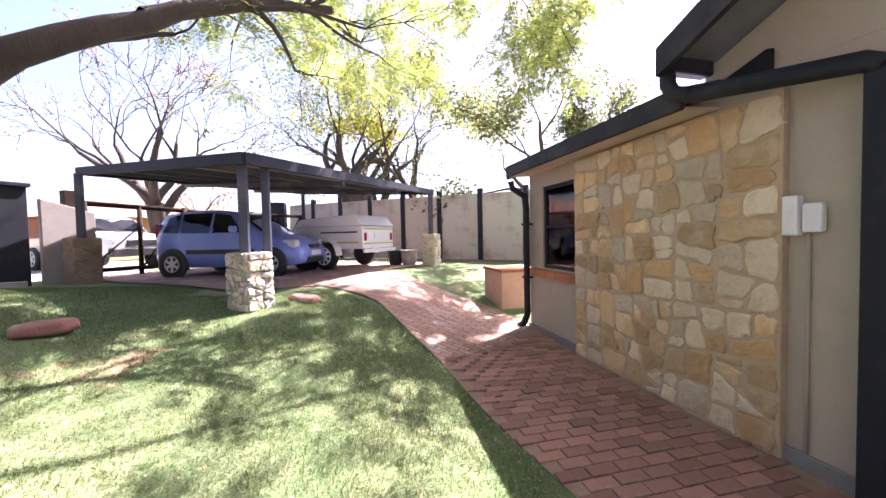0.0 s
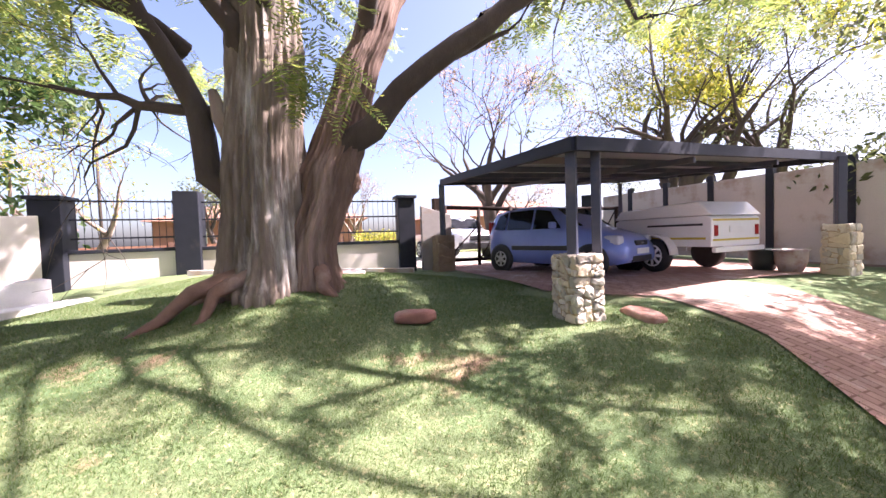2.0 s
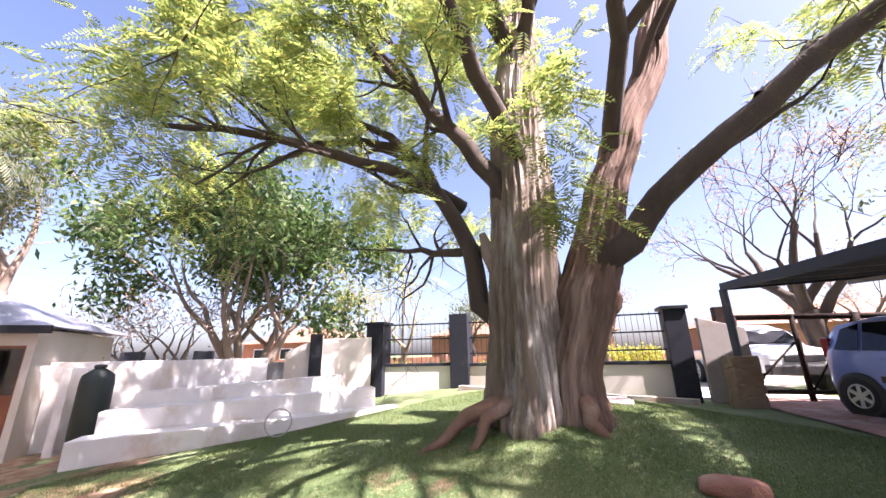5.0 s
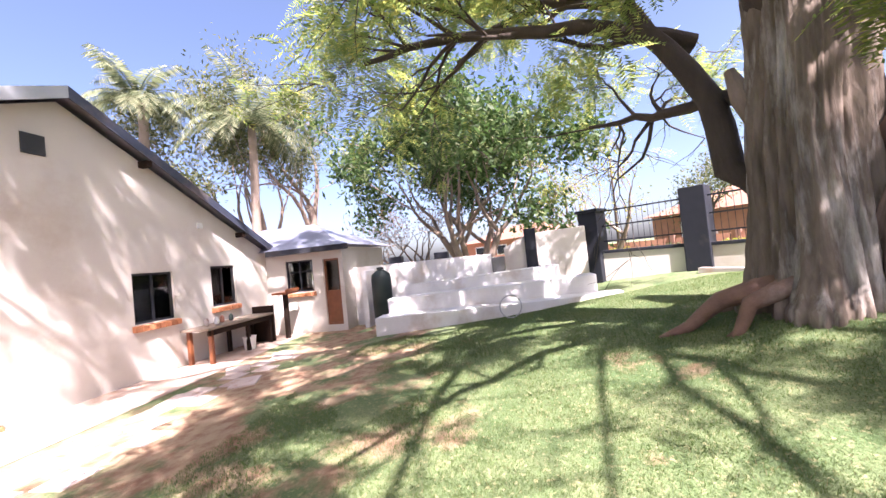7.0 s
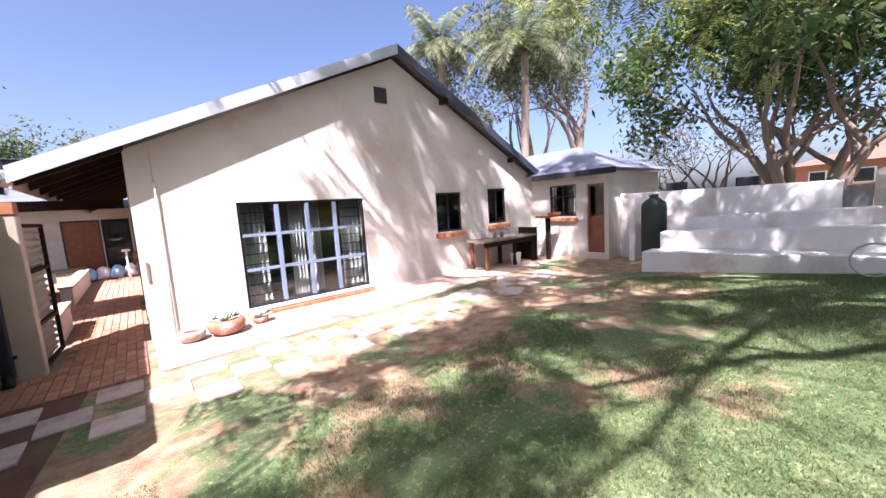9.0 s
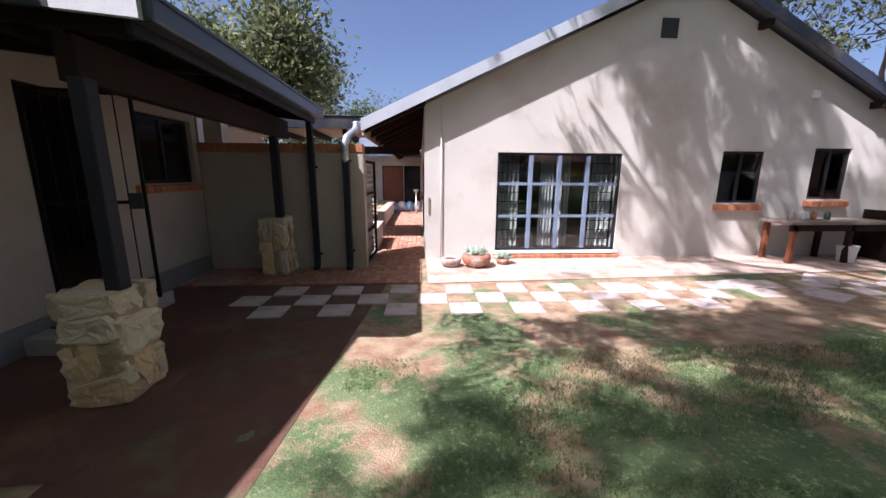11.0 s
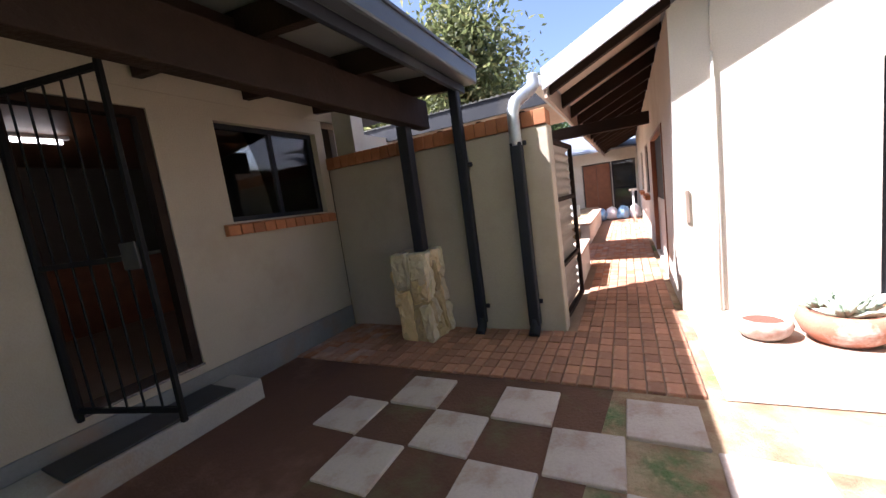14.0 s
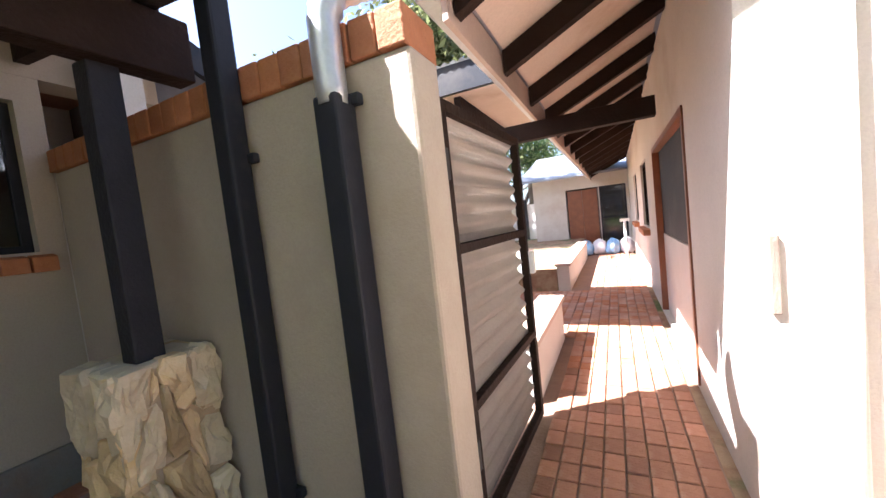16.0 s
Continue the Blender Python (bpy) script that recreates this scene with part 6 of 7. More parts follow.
for s in (-1, 1):
    part("side_window", box(0.8, 2.25, s * 0.775 - 0.02, s * 0.775 + 0.02, 1.14, 1.5, 0.01, None), CARGLASS, body)
    part("headlight", box(3.55, 3.86, s * 0.6 - 0.14, s * 0.6 + 0.12, 0.74, 0.92, 0.04), LAMPGLASS, body)
    for x in (0.0, 2.95):
        wheel(ob, x, s * 0.8, 0.36, 0.22, ALLOY)
bm = bmesh.new()
bm.faces.new([bm.verts.new(c) for c in ((2.33, -0.6, 1.53), (2.33, 0.6, 1.53), (2.76, 0.7, 1.17), (2.76, -0.7, 1.17))])
bmesh.ops.solidify(bm, geom=bm.faces[:], thickness=0.02)
part("windscreen", bm, CARGLASS, body)
part("bumper", box(3.7, 3.95, -0.8, 0.8, 0.42, 0.66, 0.04), BLACKPLASTIC, body)
part("grille", box(3.83, 3.88, -0.42, 0.42, 0.72, 0.88, 0.02), BLACKPLASTIC, body)

# driveway gate of brown poles behind the carport
a, b = Vector((-5.1, 9.75, 0)), Vector((-1.2, 15.0, 0))
dg = thing("driveway_gate", "rustic driveway gate of dark brown poles and braces", "gate", (a.x, a.y, 0.62), math.degrees(math.atan2((b - a).y, (b - a).x)))
L = (b - a).length
part("top_rail", tube([(0, 0, 1.75), (L * 0.5, 0.02, 1.68), (L, 0, 1.72)], 0.06, 8), DARKWOOD, dg)
part("bottom_rail", tube([(0, 0, 0.22), (L, 0, 0.22)], 0.045, 8), DARKWOOD, dg)
for k in range(7):
    part("gate_post", tube([(L * k / 6, 0.03, 0), (L * k / 6, 0, 1.78)], 0.055 if k % 2 else 0.075, 8), DARKWOOD, dg)
for k in range(0, 6):
    part("brace", tube([(L * k / 6 + 0.05, 0.02, 0.25), (L * (k + 1) / 6 - 0.05, 0.02, 1.65 if k % 2 else 1.2)], 0.022, 6), DARKWOOD, dg)
part("end_post", box(-0.35, -0.15, -0.1, 0.1, 0, 2.0, 0.01), DARKWOOD, dg)


# ---- garden things ----
def boulder(label, at, sx, sy, sz, seed, rz=0.0, m=ROCKRED):
    bm = bmesh.new()
    bmesh.ops.create_icosphere(bm, subdivisions=3, radius=1)
    for v in bm.verts:
        q = v.co.copy()
        k = 1 + 0.16 * noise.noise(q * 1.6 + Vector((seed, 0, 0))) + 0.05 * noise.noise(q * 5 + Vector((seed, 0, 0)))
        v.co = Vector((max(-0.86, min(0.86, q.x * k)) * sx, max(-0.8, min(0.8, q.y * k)) * sy, max(-0.75, min(0.72, q.z * k)) * sz))
    for f in bm.faces:
        f.smooth = True
    bm.transform(pose(*at, 0, 0, rz))
    return solo("rock", bm, m, label, "rock")


boulder("flat reddish rock lying on the lawn", (-2.1, 4.1, ground(-2.1, 4.1) + 0.06), 0.27, 0.17, 0.09, 2, 38)
boulder("low reddish rock beside the stone pillar", (0.05, 5.5, ground(0.05, 5.5) + 0.0), 0.34, 0.16, 0.1, 5, -50)
for k in range(3):
    x, y = -4.9 - 0.35 * k, 5.9 + 0.3 * k
    solo("stepping_slab", box(-0.24, 0.24, -0.24, 0.24, -0.03, 0.035, 0.01, None, pose(x, y, ground(x, y), 0, 0, 40)), SLAB, "pale stepping slab in the lawn near the tree", "slab", group="stepping slabs")
for x, y, r in ((-4.75, -4.35, 12), (-6.2, -4.55, 40), (-7.1, -4.2, 20), (-2.9, -4.2, 2), (-5.4, -3.75, 25)):
    solo("stepping_slab", box(-0.26, 0.26, -0.2, 0.2, -0.02, 0.03, 0.008, None, pose(x, y, ground(x, y), 0, 0, r)), SLAB, "grey slab lying loose on the worn lawn", "slab", group="stepping slabs")

hp = thing("hoop", "thin white metal hoop standing before the terraces", "hoop", (-7.75, 0.66, ground(-7.75, 0.66)), 20)
part("ring", tube([(0.02 * math.sin(a), 0.23 * math.sin(a), 0.24 + 0.23 * math.cos(a)) for a in (2 * math.pi * k / 36 for k in range(37))], 0.014, 6), mat("grey_white_rod", (0.42, 0.42, 0.42), (0.35, 0.35, 0.35), 5, 0.5, 0.05), hp)

bn_ = thing("workbench", "long weathered wooden bench against the gable wall", "bench", (-7.75, -5.85, 0))
part("top", box(-1.0, 1.15, -0.34, 0.34, 0.72, 0.77, 0.01), mat("weathered_plank", (0.28, 0.22, 0.17), (0.2, 0.155, 0.12), 5, 0.9, 0.5), bn_)
part("apron", box(-0.95, 1.1, 0.26, 0.30, 0.6, 0.718), DARKWOOD, bn_)
for x in (-0.9, -0.1, 1.0):
    for y in (-0.26, 0.26):
        part("leg", box(x - 0.04, x + 0.04, y - 0.04, y + 0.04, 0, 0.718, 0.006), DARKWOOD if x < 0.5 else BROWNDOOR, bn_)
part("side_board", box(-1.05, -1.0, -0.3, 0.32, 0.0, 0.95, 0.01), DARKWOOD, bn_)
bk = thing("bucket", "pale plastic bucket under the bench", "bucket", (-7.95, -5.65, 0.0))
part("shell", lathe([(0.11, 0), (0.12, 0.02), (0.15, 0.3), (0.16, 0.32), (0.145, 0.32), (0.11, 0.03)], 18), WHITEPLASTIC, bk)
for k in range(4):
    solo("jar", lathe([(0.04, 0), (0.05, 0.02), (0.05, 0.11), (0.03, 0.14), (0.03, 0.16)], 12, None, pose(-7.05 - 0.22 * k, -5.95 + 0.05 * (k % 2), 0.772)), (POTPALE, WHITEPLASTIC, TERRACOTTA, GREENPLASTIC)[k], "small pot standing on the bench", "pot", group="pots on the bench")
sh = thing("bird_table", "small wooden bird table on a post by the hut", "bird table", (-9.0, -5.3, 0.0))
part("post", box(-0.05, 0.05, -0.05, 0.05, 0, 1.2), DARKWOOD, sh)
part("tray", box(-0.28, 0.28, -0.22, 0.22, 1.2, 1.26, 0.01), BROWNDOOR, sh)
part("rim", box(-0.3, 0.3, 0.2, 0.24, 1.26, 1.34, 0.006), BROWNDOOR, sh)
tk = thing("water_tank", "dark green upright plastic tank by the white wall", "tank", (-9.55, -2.75, 0.15))
part("shell", lathe([(0.24, 0), (0.27, 0.04), (0.27, 1.2), (0.25, 1.32), (0.12, 1.42), (0.06, 1.46)], 24), GREENPLASTIC, tk)
part("lid", lathe([(0.1, 1.45), (0.1, 1.5), (0.05, 1.52)], 16), BLACKPLASTIC, tk)
solo("wall_sensor", box(-7.42, -7.3, GY + 0.001, GY + 0.07, 2.98, 3.12, 0.02), WHITEPLASTIC, "small white sensor on the gable wall", "sensor")
cpipe = thing("wall_pipe", "thin conduit running up the gable wall", "pipe", (-0.42, GY + 0.03, 0))
part("pipe", tube([(0, 0, 0.02), (0, 0, 2.3)], 0.011, 8), PLASTER2, cpipe)
part("pipe_top", tube([(0, -0.005, 2.3), (0, -0.005, 2.75)], 0.008, 8), PLASTER2, cpipe)


def flower_pot(label, at, r, m, seed, leaf=True):
    rng = np.random.default_rng(seed)
    ob = thing("flower_pot", label, "plant pot", at, group="pots by the gable wall")
    part("bowl", lathe([(r * 0.55, 0), (r * 0.85, r * 0.25), (r, r * 0.6), (r * 0.92, r * 0.85), (r * 0.8, r * 0.9), (r * 0.7, r * 0.7)], 24), m, ob)
    part("soil", lathe([(r * 0.72, r * 0.68), (r * 0.70, r * 0.74)], 18), SOILRED, ob)
    if leaf:
        for k in range(7):
            bm = bmesh.new()
            cx, cy = rng.uniform(-0.55, 0.55) * r, rng.uniform(-0.55, 0.55) * r
            for j in range(10):
                a, el = j * 2.4, 0.3 + 0.09 * j
                d = Vector((math.cos(a) * math.cos(el), math.sin(a) * math.cos(el), math.sin(el)))
                tube([Vector((cx, cy, r * 0.75)), Vector((cx, cy, r * 0.78)) + d * 0.09, Vector((cx, cy, r * 0.8)) + d * 0.17], [0.014, 0.022, 0.003], 5, bm)
            part("rosette", bm, mat("grey_green_succulent", (0.28, 0.34, 0.26), (0.36, 0.40, 0.33), 8, 0.6, 0.1), ob)
    return ob


flower_pot("round pale clay bowl by the gable wall", (-0.56, -5.62, 0.005), 0.18, POTPALE, 1, False)
flower_pot("wide terracotta bowl with grey-green succulents", (-1.0, -5.6, 0.005), 0.26, TERRACOTTA, 2)
flower_pot("small terracotta pot with a succulent", (-1.5, -5.75, 0.005), 0.12, TERRACOTTA, 3)
for x, y in ((2.3, 10.2), (1.95, 10.45)):
    ob = thing("clay_pot", "weathered clay pot under the carport edge", "plant pot", (x, y, ground(x, y) + 0.02), group="carport pots")
    part("pot", lathe([(0.17, 0), (0.24, 0.2), (0.25, 0.38), (0.28, 0.42), (0.24, 0.43), (0.22, 0.3)], 20), POTPALE if x > 2 else GREENPLASTIC, ob)

# ---- courtyard ----
for label, c, z0, z1, wdt in (("dark timber porch post standing on a stone pillar", (1.99, -1.98), 0.79, 2.11, 0.05), ("dark timber porch post standing on a stone pillar", (2.14, -5.30), 0.9, 2.11, 0.055)):
    ob = thing("porch_post", label, "post", (c[0], c[1], z0))
    part("post", box(-wdt, wdt, -wdt, wdt, 0, z1 - z0, 0.008), mat("charcoal_timber", (0.022, 0.023, 0.03), (0.015, 0.016, 0.02), 5, 0.65, 0.3, spec=0.25), ob)
for x, nm in ((1.66, "dark rainwater pipe against the screen wall"), (1.13, "dark rainwater pipe with a galvanised swan neck")):
    ob = thing("rainwater_pipe", nm, "pipe", (x, WY + 0.07, 0))
    if x > 1.5:
        part("pipe", box(-0.045, 0.045, -0.05, 0.04, 0.1, 2.42, 0.012), CHARCOAL, ob)
        part("shoe", tube([(0, 0, 0.16), (0, 0.02, 0.08), (0, 0.1, 0.03)], 0.048, 10), CHARCOAL, ob)
        brk = (0.25, 1.65)
    else:
        part("pipe", box(-0.05, 0.05, -0.055, 0.045, 0.1, 1.78, 0.012), CHARCOAL, ob)
        part("shoe", tube([(0, 0, 0.16), (0, 0.02, 0.08), (0, 0.1, 0.03)], 0.05, 10), CHARCOAL, ob)
        pts = [(0, 0, 1.75), (0, 0, 2.02), (-0.02, -0.03, 2.12), (-0.07, -0.14, 2.19), (-0.11, -0.26, 2.25), (-0.13, -0.34, 2.31), (-0.13, -0.36, 2.40)]
        fine = [Vector(p).lerp(Vector(q), f) for p, q in zip(pts, pts[1:]) for f in (0, 0.2, 0.4, 0.6, 0.8)] + [Vector(pts[-1])]
        part("swan_neck", tube(fine, [0.052 + (0.006 if k % 2 and k > 5 else 0) for k in range(len(fine))], 12), GALV, ob, "ribbed galvanised swan neck")
        brk = (0.3, 1.75)
    for z in brk:
        part("bracket", box(-0.08, 0.065, -0.06, -0.03, z, z + 0.04, 0.006), CHARCOAL, ob)
lp = thing("wall_lamp", "small white bulkhead lamp on the beige wall", "lamp", (HX, -2.12, 3.0))
part("base", box(-0.03, -0.001, -0.09, 0.09, 0, 0.22, 0.01), WHITEPLASTIC, lp)
part("cover", box(-0.12, -0.031, -0.07, 0.07, 0.02, 0.2, 0.03), LAMPGLASS, lp)

# kitchen door: dark frame, step, security gate standing open
dr = thing("door_kitchen", "open dark kitchen doorway with a steel threshold", "door", kind="structure")
for y0, y1 in ((DOOR[0], DOOR[0] + 0.06), (DOOR[1] - 0.06, DOOR[1])):
    part("jamb", box(HX + 0.02, HX + 0.12, y0, y1, DOOR[2], DOOR[3]), DARKWOOD, dr)
part("head", box(HX + 0.02, HX + 0.12, DOOR[0] + 0.06, DOOR[1] - 0.06, DOOR[3] - 0.06, DOOR[3]), DARKWOOD, dr)
part("threshold", box(HX - 0.02, HX + 0.22, DOOR[0], DOOR[1], DOOR[2] - 0.006, DOOR[2] + 0.012), CHROME, dr)
part("leaf", box(HX + 0.14, HX + 0.9, DOOR[1] - 0.06, DOOR[1] - 0.02, DOOR[2] + 0.01, DOOR[3] - 0.06, 0.006), BROWNDOOR, dr, "brown door leaf folded inwards")
solo("door_step", box(HX - 0.42, HX - 0.035, -3.95, -2.6, 0.0, 0.17, 0.012), CONCRETE, "grey concrete step at the kitchen door", "step", "structure")
solo("doormat", box(HX - 0.40, HX - 0.08, -3.75, -2.8, 0.172, 0.19, 0.005), BLACKPLASTIC, "dark rubber mat on the step", "mat")
sg = thing("security_gate", "dark steel security gate standing open at the kitchen door", "gate", (HX - 0.02, DOOR[1] - 0.02, DOOR[2] - 0.02), 0)
bm = bmesh.new()
W_ = 0.78
m_ = pose(0, 0, 0, 0, 0, 180 + 15)
for x in (0.0, W_):
    box(x - 0.014, x + 0.014, -0.014, 0.014, 0.0, 1.98, 0.003, bm, m_)
for z in (0.06, 0.95, 1.93):
    box(0.014, W_ - 0.014, -0.012, 0.012, z, z + 0.03, 0, bm, m_)
BLACKSTEEL = mat("black_steel_paint", (0.010, 0.010, 0.011), (0.007, 0.007, 0.008), 6, 0.7, 0.05, spec=0.15)
part("gate_frame", bm, BLACKSTEEL, sg)
for k in range(5):
    x = W_ * (k + 1) / 6
    part("bar", box(x - 0.0045, x + 0.0045, -0.0045, 0.0045, 0.09, 1.93, 0, None, m_), BLACKSTEEL, sg)
part("lock", box(W_ - 0.12, W_ - 0.01, -0.03, 0.03, 0.9, 1.05, 0.006, None, m_), BLACKPLASTIC, sg)

# dim kitchen
ct = thing("kitchen_counter", "dim brown kitchen counter inside the doorway", "counter", (6.6, -3.6, 0.33))
part("body", box(-0.3, 0.3, -1.8, 1.8, 0, 0.86), BROWNDOOR, ct)
part("worktop", box(-0.33, 0.3, -1.82, 1.82, 0.862, 0.9, 0.006), CONCRETE, ct)
tl = thing("tube_light", "lit fluorescent tube on the kitchen ceiling", "lamp", (5.2, -3.4, 2.44))
em = bpy.data.materials.new("lit_tube")
em.use_nodes = True
em.node_tree.nodes["Principled BSDF"].inputs["Emission Color"].default_value = (1, 0.95, 0.88, 1)
em.node_tree.nodes["Principled BSDF"].inputs["Emission Strength"].default_value = 1.6
part("tube", tube([(0, -0.5, 0), (0, 0.5, 0)], 0.02, 10), em, tl)
part("batten", box(-0.03, 0.03, -0.55, 0.55, 0.025, 0.06), WHITEPLASTIC, tl)

# passage gate with corrugated sheet, open against the planter
GX = 0.90
pg = thing("passage_gate", "open passage gate of corrugated sheet in a dark steel frame", "gate", (GX, WY - 0.22, 0.04), -93)
GL, GH = 1.02, 1.76
for a_, b_ in (((0, 0), (0.05, GH)), ((GL - 0.05, 0), (GL, GH)), ((0.05, 0), (GL - 0.05, 0.045)), ((0.05, GH - 0.045), (GL - 0.05, GH)), ((0.05, 0.52), (GL - 0.05, 0.56)), ((0.05, 1.16), (GL - 0.05, 1.20))):
    part("frame_bar", box(a_[0], b_[0], -0.022, 0.022, a_[1], b_[1], 0.003), DARKWOOD, pg)
bm = bmesh.new()
nz = 150
ra = [bm.verts.new((0.05, 0.030 + 0.018 * math.sin(2 * math.pi * i / 8), 0.045 + (GH - 0.09) * i / nz)) for i in range(nz + 1)]
rb = [bm.verts.new((GL - 0.05, 0.030 + 0.018 * math.sin(2 * math.pi * i / 8), 0.045 + (GH - 0.09) * i / nz)) for i in range(nz + 1)]
for i in range(nz):
    bm.faces.new((ra[i], rb[i], rb[i + 1], ra[i + 1])).smooth = True
bmesh.ops.solidify(bm, geom=bm.faces[:], thickness=0.002)
part("sheet", bm, mat("cream_corrugated_sheet", (0.55, 0.50, 0.44), (0.48, 0.43, 0.38), 3, 0.55, 0.1), pg, "cream corrugated sheet")
part("latch", box(GL - 0.02, GL + 0.03, -0.05, 0.05, 0.92, 1.06, 0.006), WHITEPLASTIC, pg)
for z in (0.3, 1.45):
    part("hinge", box(-0.05, 0.02, -0.03, 0.03, z, z + 0.12, 0.004), BLACKPLASTIC, pg)

# passage: stable door, windows, low wall, bags
sd = thing("door_stable", "stable door with an open dark upper half and pale lower half", "door", kind="structure")
part("lower_leaf", box(CX - 0.1, CX - 0.05, SD[0] + 0.05, SD[1] - 0.05, SD[2], 0.95, 0.006), mat("pale_door_paint", (0.55, 0.52, 0.50), (0.48, 0.45, 0.43), 4, 0.6, 0.1), sd)
for y0, y1 in ((SD[0], SD[0] + 0.05), (SD[1] - 0.05, SD[1])):
    part("jamb", box(CX - 0.14, CX + 0.012, y0, y1, SD[2], SD[3]), BROWNDOOR, sd)
part("head", box(CX - 0.14, CX + 0.012, SD[0] + 0.05, SD[1] - 0.05, SD[3] - 0.05, SD[3]), BROWNDOOR, sd)
part("upper_leaf", box(CX - 0.105, CX - 0.055, SD[0] + 0.05, SD[1] - 0.05, 0.955, SD[3] - 0.05, 0.004), CHARCOAL, sd, "dark upper half")
solo("gate_bolt", box(-0.215, -0.185, GY + 0.001, GY + 0.018, 0.85, 1.15, 0.004), BARKPALE, "narrow brown bolt plate near the gable corner", "bolt")
for nm, h in (("window_passage_near", CW1), ("window_passage_far", CW2)):
    wd = window(nm, "steel passage window in a brown surround", "x", CX, h[0], h[1], h[2], h[3], ((h[0] + h[1]) / 2,), (), DARKWOOD, -0.06)
    brick_sill(wd, "x", CX, h[0] - 0.05, h[1] + 0.05, h[2] - 0.005, -1, 0.1)
COPING = mat("pale_coping", (0.52, 0.40, 0.33), (0.45, 0.33, 0.27), 4, 0.85, 0.3)
for y0, y1, x in ((-8.35, -6.95, 0.98), (-15.0, -10.75, 1.16)):
    lw = thing("planter_wall", "low beige wall edging the raised lawn along the passage", "wall", (x, (y0 + y1) / 2, 0), kind="structure")
    half = (y1 - y0) / 2
    part("wall", box(-0.1, 0.1, -half, half, 0, 0.42, 0.012), PLASTER2, lw)
    part("coping", box(-0.13, 0.13, -half - 0.02, half + 0.02, 0.422, 0.47, 0.01), COPING, lw)
solo("ground_back_lawn", box(1.27, 14, -18.9, -10.75, 0.0, 0.38), LAWN, "raised back lawn behind the low wall", "lawn", "structure")
solo("ground_planter_bed", box(1.09, 3.9, -8.35, -6.95, 0.0, 0.38), LAWN, "raised grassy bed behind the screen wall", "lawn", "structure")
for k in range(4):
    bm = bmesh.new()
    bmesh.ops.create_icosphere(bm, subdivisions=3, radius=1)
    for v in bm.verts:
        q = v.co.copy()
        v.co = Vector((q.x * 0.19, q.y * 0.2, max(-0.16, q.z * 0.26))) * (1 + 0.22 * noise.noise(q * 2.2 + Vector((k * 5, 0, 0))))
    for f in bm.faces:
        f.smooth = True
    bm.transform(pose(0.08 + 0.34 * k, -15.6 + 0.06 * (k % 2), 0.19))
    solo("plastic_bag", bm, BLUEBAG if k in (1, 3) else WHITEBAG, "bulging blue and white plastic sack on the paving", "bag", group="sacks in the passage")
tp = thing("garden_tap", "white standpipe with a tap in the passage", "tap", (0.12, -14.3, 0))
part("pipe", tube([(0, 0, 0), (0, 0, 0.95)], 0.03, 10), WHITEPLASTIC, tp)
part("head", box(-0.1, 0.1, -0.03, 0.03, 0.93, 1.0, 0.01), WHITEPLASTIC, tp)
rk = thing("metal_rack", "dark metal rack standing on the back lawn", "rack", (2.05, -17.4, 0.38))
for x in (-0.5, 0.0, 0.5):
    part("upright", box(x - 0.02, x + 0.02, -0.02, 0.02, 0, 1.1 + 0.25 * (x == 0)), BLACKPLASTIC, rk)
for z in (0.25, 0.6, 0.95):
    part("shelf_bar", box(-0.5, 0.5, -0.04, 0.0, z, z + 0.03), BLACKPLASTIC, rk)
for k in range(5):
    solo("back_fence_post", box(3.4 + 1.6 * k, 3.5 + 1.6 * k, -18.99, -18.9, 0.38, 1.95), CHARCOAL, "dark post against the white back wall", "post", group="back wall posts")

# ---- across the street ----
def street_house(label, s, d, w_, dep, h, rz=0):
    p = B0 + bd * s + bn * d
    ob = thing("house", label, "house", (p.x, p.y, 0.6), math.degrees(math.atan2(bd.y, bd.x)) + rz)
    part("wall", box(-w_ / 2, w_ / 2, -dep / 2, dep / 2, 0, h), HOUSEBRICK, ob)
    bm = bmesh.new()
    e = 0.5
    vs_ = [bm.verts.new(c) for c in ((-w_ / 2 - e, -dep / 2 - e, h), (w_ / 2 + e, -dep / 2 - e, h), (w_ / 2 + e, dep / 2 + e, h), (-w_ / 2 - e, dep / 2 + e, h), (-w_ / 2 + dep / 2, 0, h + 1.7), (w_ / 2 - dep / 2, 0, h + 1.7))]
    for f in ((0, 1, 5, 4), (2, 3, 4, 5), (1, 2, 5), (3, 0, 4), (3, 2, 1, 0)):
        bm.faces.new([vs_[k] for k in f])
    bmesh.ops.recalc_face_normals(bm, faces=bm.faces[:])
    part("roof", bm, TILEROOF, ob)
    for x in (-w_ * 0.3, w_ * 0.05, w_ * 0.32):
        for sy in (-1, 1):
            wn_ = part("window", box(x - 0.7, x + 0.7, sy * (dep / 2 + 0.03) - 0.03, sy * (dep / 2 + 0.03) + 0.03, 0.9, 2.0), WHITEPAINT, ob)
            part("pane", box(x - 0.6, x + 0.6, sy * (dep / 2 + 0.07) - 0.012, sy * (dep / 2 + 0.07) + 0.012, 1.0, 1.92), CARGLASS, wn_)
    return ob


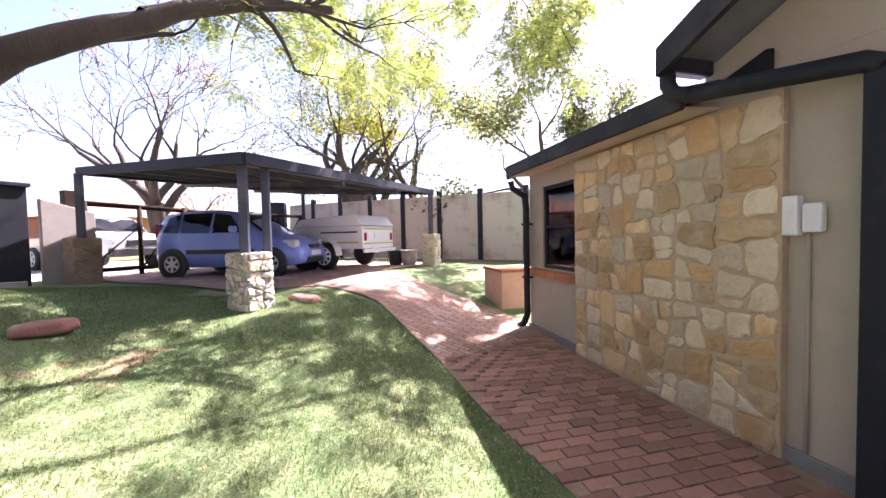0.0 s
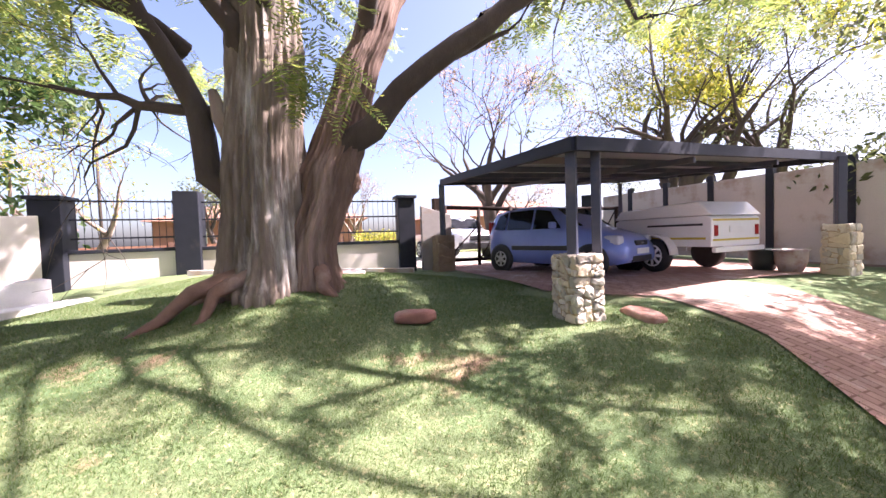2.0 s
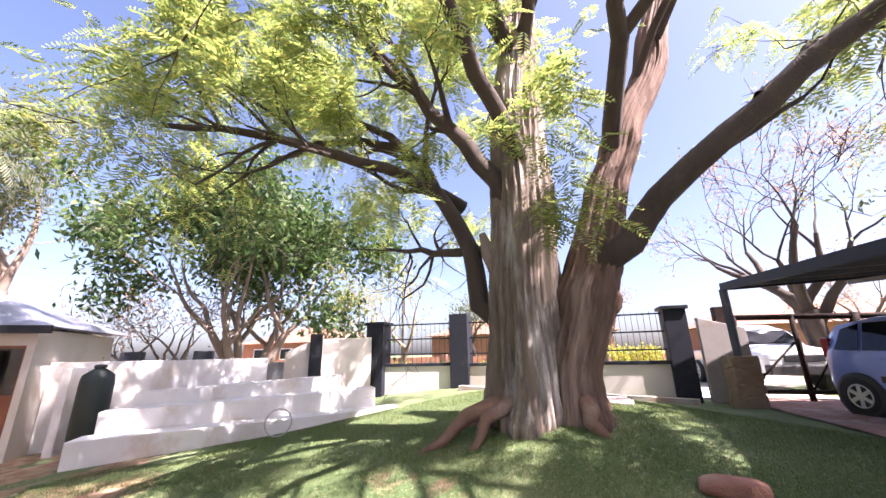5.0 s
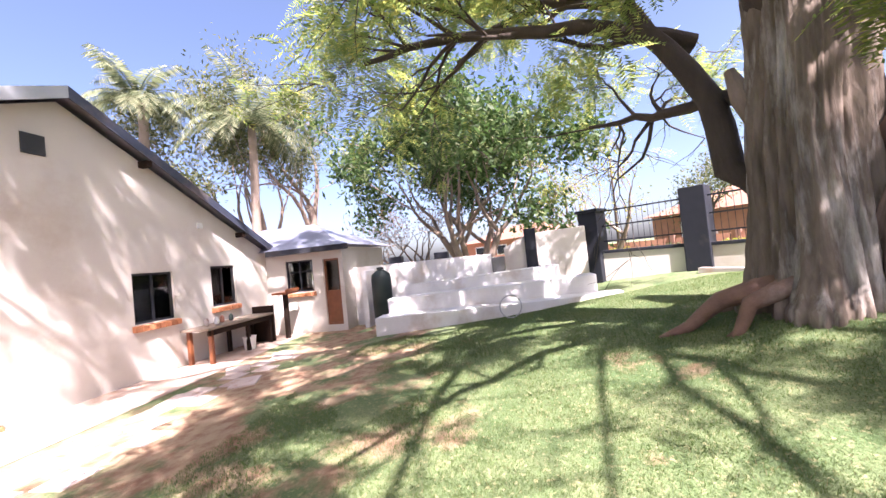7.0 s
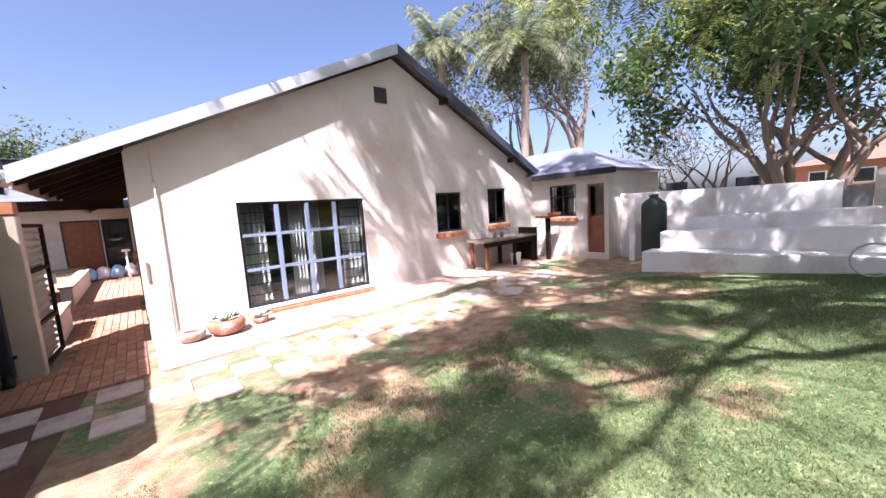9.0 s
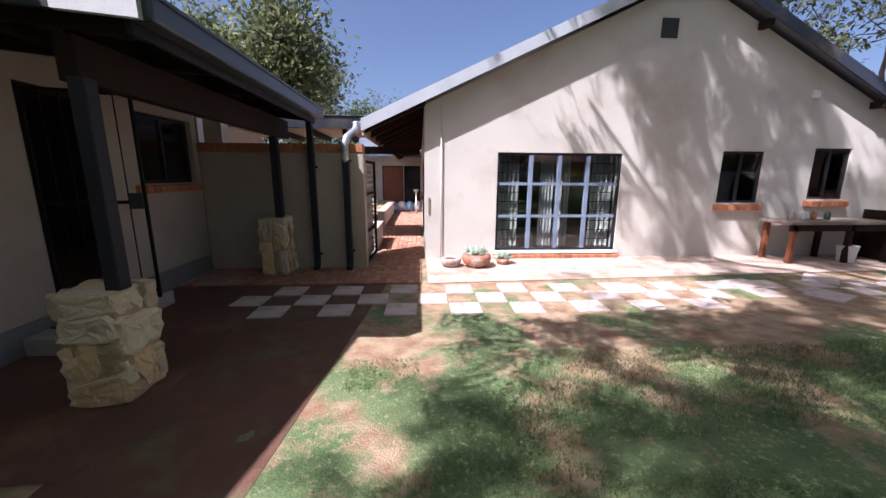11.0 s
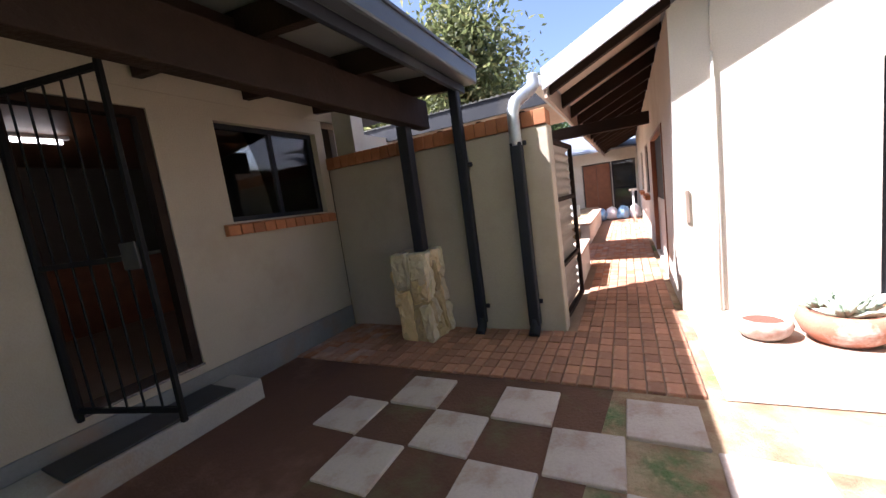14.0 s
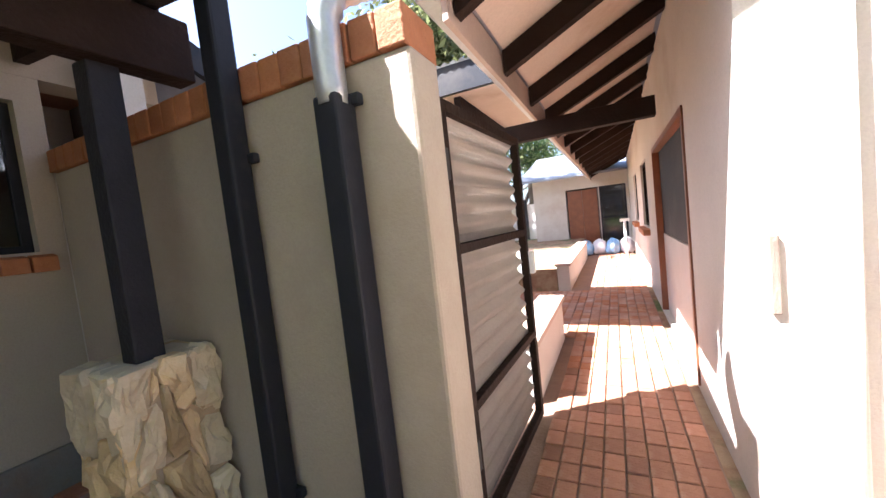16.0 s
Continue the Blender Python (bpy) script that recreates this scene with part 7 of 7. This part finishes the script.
street_house("red brick house with a tiled hipped roof across the street", 6, 24, 14, 8, 2.6)
street_house("red brick house with a tiled roof further down the street", 28, 25, 12, 8, 2.5)
street_house("brown tiled house behind the driveway", -14, 22, 15, 8, 2.5)
fw = thing("street_fence", "long red brick garden wall with piers across the street", "wall", tuple(B0 + bd * 8 + bn * 14 + Vector((0, 0, 0.62))), math.degrees(math.atan2(bd.y, bd.x)))
for k in range(12):
    part("panel", box(-16 + 3 * k, -13.2 + 3 * k, -0.1, 0.1, 0, 0.95), HOUSEBRICK, fw)
    part("pier", box(-13.2 + 3 * k, -12.98 + 3 * k, -0.17, 0.17, 0, 1.12), mat("dark_brown_pier", (0.2, 0.1, 0.07), (0.16, 0.08, 0.055), 3, 0.9, 0.3), fw)


def hedge(label, c, lx, ly, h, seed, leaf):
    rng = np.random.default_rng(seed)
    ob = thing("hedge", label, "hedge", c, math.degrees(math.atan2(bd.y, bd.x)))
    n = int(420 * lx * max(0.5, ly))
    q = rng.uniform(-0.5, 0.5, (n, 3)) * (lx, ly, h) + (0, 0, h / 2)
    cr = new("foliage", leaf_mesh("foliage", q, 0.12, 3, leaf, 0.08, 0, 0.5, seed))
    cr.parent = ob
    for k in range(3):
        part("stem", tube([(lx * (k - 1) * 0.3, 0, -0.05), (lx * (k - 1) * 0.3, 0, h * 0.7)], 0.03, 5), BARKPALE, ob)


for k, s in enumerate((3, 6.2, 9.5, 13)):
    p = B0 + bd * s + bn * 12.6
    hedge("clipped green hedge in front of the street wall", (p.x, p.y, 0.68), 2.4, 0.7, 0.5, 80 + k, LEAFYELLOW if k % 2 else LEAFOLIVE)
p = B0 + bd * -0.5 + bn * 9.0
hedge("bright green shrub on the street verge", (p.x, p.y, 0.66), 2.0, 1.2, 1.2, 91, LEAFYELLOW)
ln = thing("street_lamp", "thin street light pole beyond the wall", "street lamp", tuple(B0 + bd * 11 + bn * 9.6 + Vector((0, 0, 0.6))))
part("pole", tube([(0, 0, 0), (0, 0, 3.2), (0, 0, 6.0)], [0.07, 0.06, 0.045], 8), BARKGREY, ln)


# ---- loose paving pieces ----
random.seed(7)
slab_me = mesh_of("slab", box(-0.183, 0.183, -0.183, 0.183, -0.03, 0.022, 0.008), SLAB)
ck = thing("pavement_chequer", "chequered square concrete slabs set in the lawn", "paving", (0, -3.94, 0), kind="structure")
for row in range(3):
    for k in range(-10, 3):
        x = 1.69 + 0.75 * (k - 2) + (0.375 if row == 1 else 0)
        if row == 2 and k < -5:
            continue
        o = new("slab", slab_me)
        o.parent = ck
        o.matrix_basis = pose(x + random.uniform(-0.006, 0.006), -0.376 + 0.376 * row + random.uniform(-0.006, 0.006), random.uniform(-0.004, 0.004), random.uniform(-0.6, 0.6), random.uniform(-0.6, 0.6), random.uniform(-1.2, 1.2))


def pave(name, parent_label, spots, m, bl, bw, limit, near):
    """Bricks laid at spots (x, y, turn): the nearest ones as pieces, the rest joined."""
    base = thing(name, parent_label, "paving", kind="structure")
    one = mesh_of("brick", box(-bl / 2 + 0.004, bl / 2 - 0.004, -bw / 2 + 0.004, bw / 2 - 0.004, -0.03, 0.024, 0.006), m)
    spots = sorted(spots, key=near)
    for x, y, r in spots[:limit]:
        o = new("brick", one)
        o.parent = base
        o.matrix_basis = pose(x, y, ground(x, y) + random.uniform(-0.003, 0.004), random.uniform(-0.7, 0.7), random.uniform(-0.7, 0.7), r + random.uniform(-0.8, 0.8))
    rest = spots[limit:]
    if rest:
        h = ((-1, -1), (1, -1), (1, 1), (-1, 1))
        vs_, fs = [], []
        for x, y, r in rest:
            c, s = math.cos(radians(r)), math.sin(radians(r))
            i, z = len(vs_), ground(x, y) + random.uniform(-0.003, 0.004)
            for k, (dz, sh) in enumerate(((-0.02, 0.004), (0.019, 0.004), (0.024, 0.01))):
                for a, b in h:
                    u, v = a * (bl / 2 - sh), b * (bw / 2 - sh)
                    vs_.append((x + u * c - v * s, y + u * s + v * c, z + dz))
            for k in range(4):
                j = (k + 1) % 4
                fs += [(i + k, i + j, i + 4 + j, i + 4 + k), (i + 4 + k, i + 4 + j, i + 8 + j, i + 8 + k)]
            fs.append((i + 8, i + 9, i + 10, i + 11))
        me = bpy.data.meshes.new("bricks")
        me.from_pydata(vs_, [], fs)
        me.materials.append(m)
        o = tagged(new("bricks", me), kind="stuff")
        o.parent = base


spots = []
for j in range(92):
    y = -4.68 - 0.135 * j
    for i in range(34):
        x = 0.0 + 0.104 * i
        if y < -5.5 and x > 0.83 and not -10.7 < y < -8.4:
            continue
        spots.append((x, y, 90))
pave("pavement_courtyard_bricks", "red clay brick paving of the courtyard and passage", spots, BRICKRED, 0.135, 0.104, 300, lambda s: (s[0] - 0.7) ** 2 + (s[1] + 5.6) ** 2)
spots = []
for j in range(42):
    y = 0.5 + 0.104 * j
    left = 2.11 - 0.152 * (y - 0.4)
    for i in range(9):
        x = left + 0.1 + 0.205 * i + (0.1 if j % 2 else 0)
        if x < HX - 0.12 and not (y > 3.5 and (x - 1.62) < (y - 3.6) * 1.36 * 1.3 - 0.1):
            spots.append((x, y, 0))
pave("pavement_path_bricks", "weathered red brick paving of the path along the house", spots, PAVEPINK, 0.205, 0.104, 300, lambda s: (s[0] - 2.4) ** 2 + (s[1] - 2.0) ** 2)

# ---- grass: short blades over the lawn near the walk ----
rng = np.random.default_rng(3)
n = 420000
px_ = rng.uniform(-8.0, 1.95, n)
py_ = rng.uniform(-2.4, 7.2, n)
keep = np.array([noise.noise(Vector((a * 0.8, b * 0.8, 2.0))) > -0.7 + 0.75 * min(1.0, max(0.0, -0.2 - b)) for a, b in zip(px_, py_)])
keep &= ~((px_ > -1.6) & (py_ > 5.9)) & ~(px_ > 2.08 - 0.152 * (py_ - 0.4)) & ~((px_ > 0.2) & (py_ + 0.9 * px_ > 6.2)) & ~((px_ > 0.55) & (py_ < -0.7))
px_, py_ = px_[keep], py_[keep]
n = len(px_)
pz_ = np.array([ground(a, b) for a, b in zip(px_, py_)])
base_ = np.stack([px_, py_, pz_ - 0.003], 1)
ang = rng.uniform(0, 6.283, n)
tilt = np.stack([np.cos(ang), np.sin(ang), np.zeros(n)], 1) * rng.uniform(0.01, 0.035, n)[:, None]
sid = np.stack([-np.sin(ang), np.cos(ang), np.zeros(n)], 1) * 0.0024
hh = rng.uniform(0.012, 0.032, n)[:, None] * np.array([0, 0, 1.0])
v = np.stack([base_ - sid, base_ + sid, base_ + tilt + hh + sid * 0.3, base_ + tilt + hh - sid * 0.3], 1).reshape(-1, 3)
tagged(new("grass", quads("grass", v, GRASSBLADE)), "short mown grass blades on the lawn", "grass", kind="stuff")
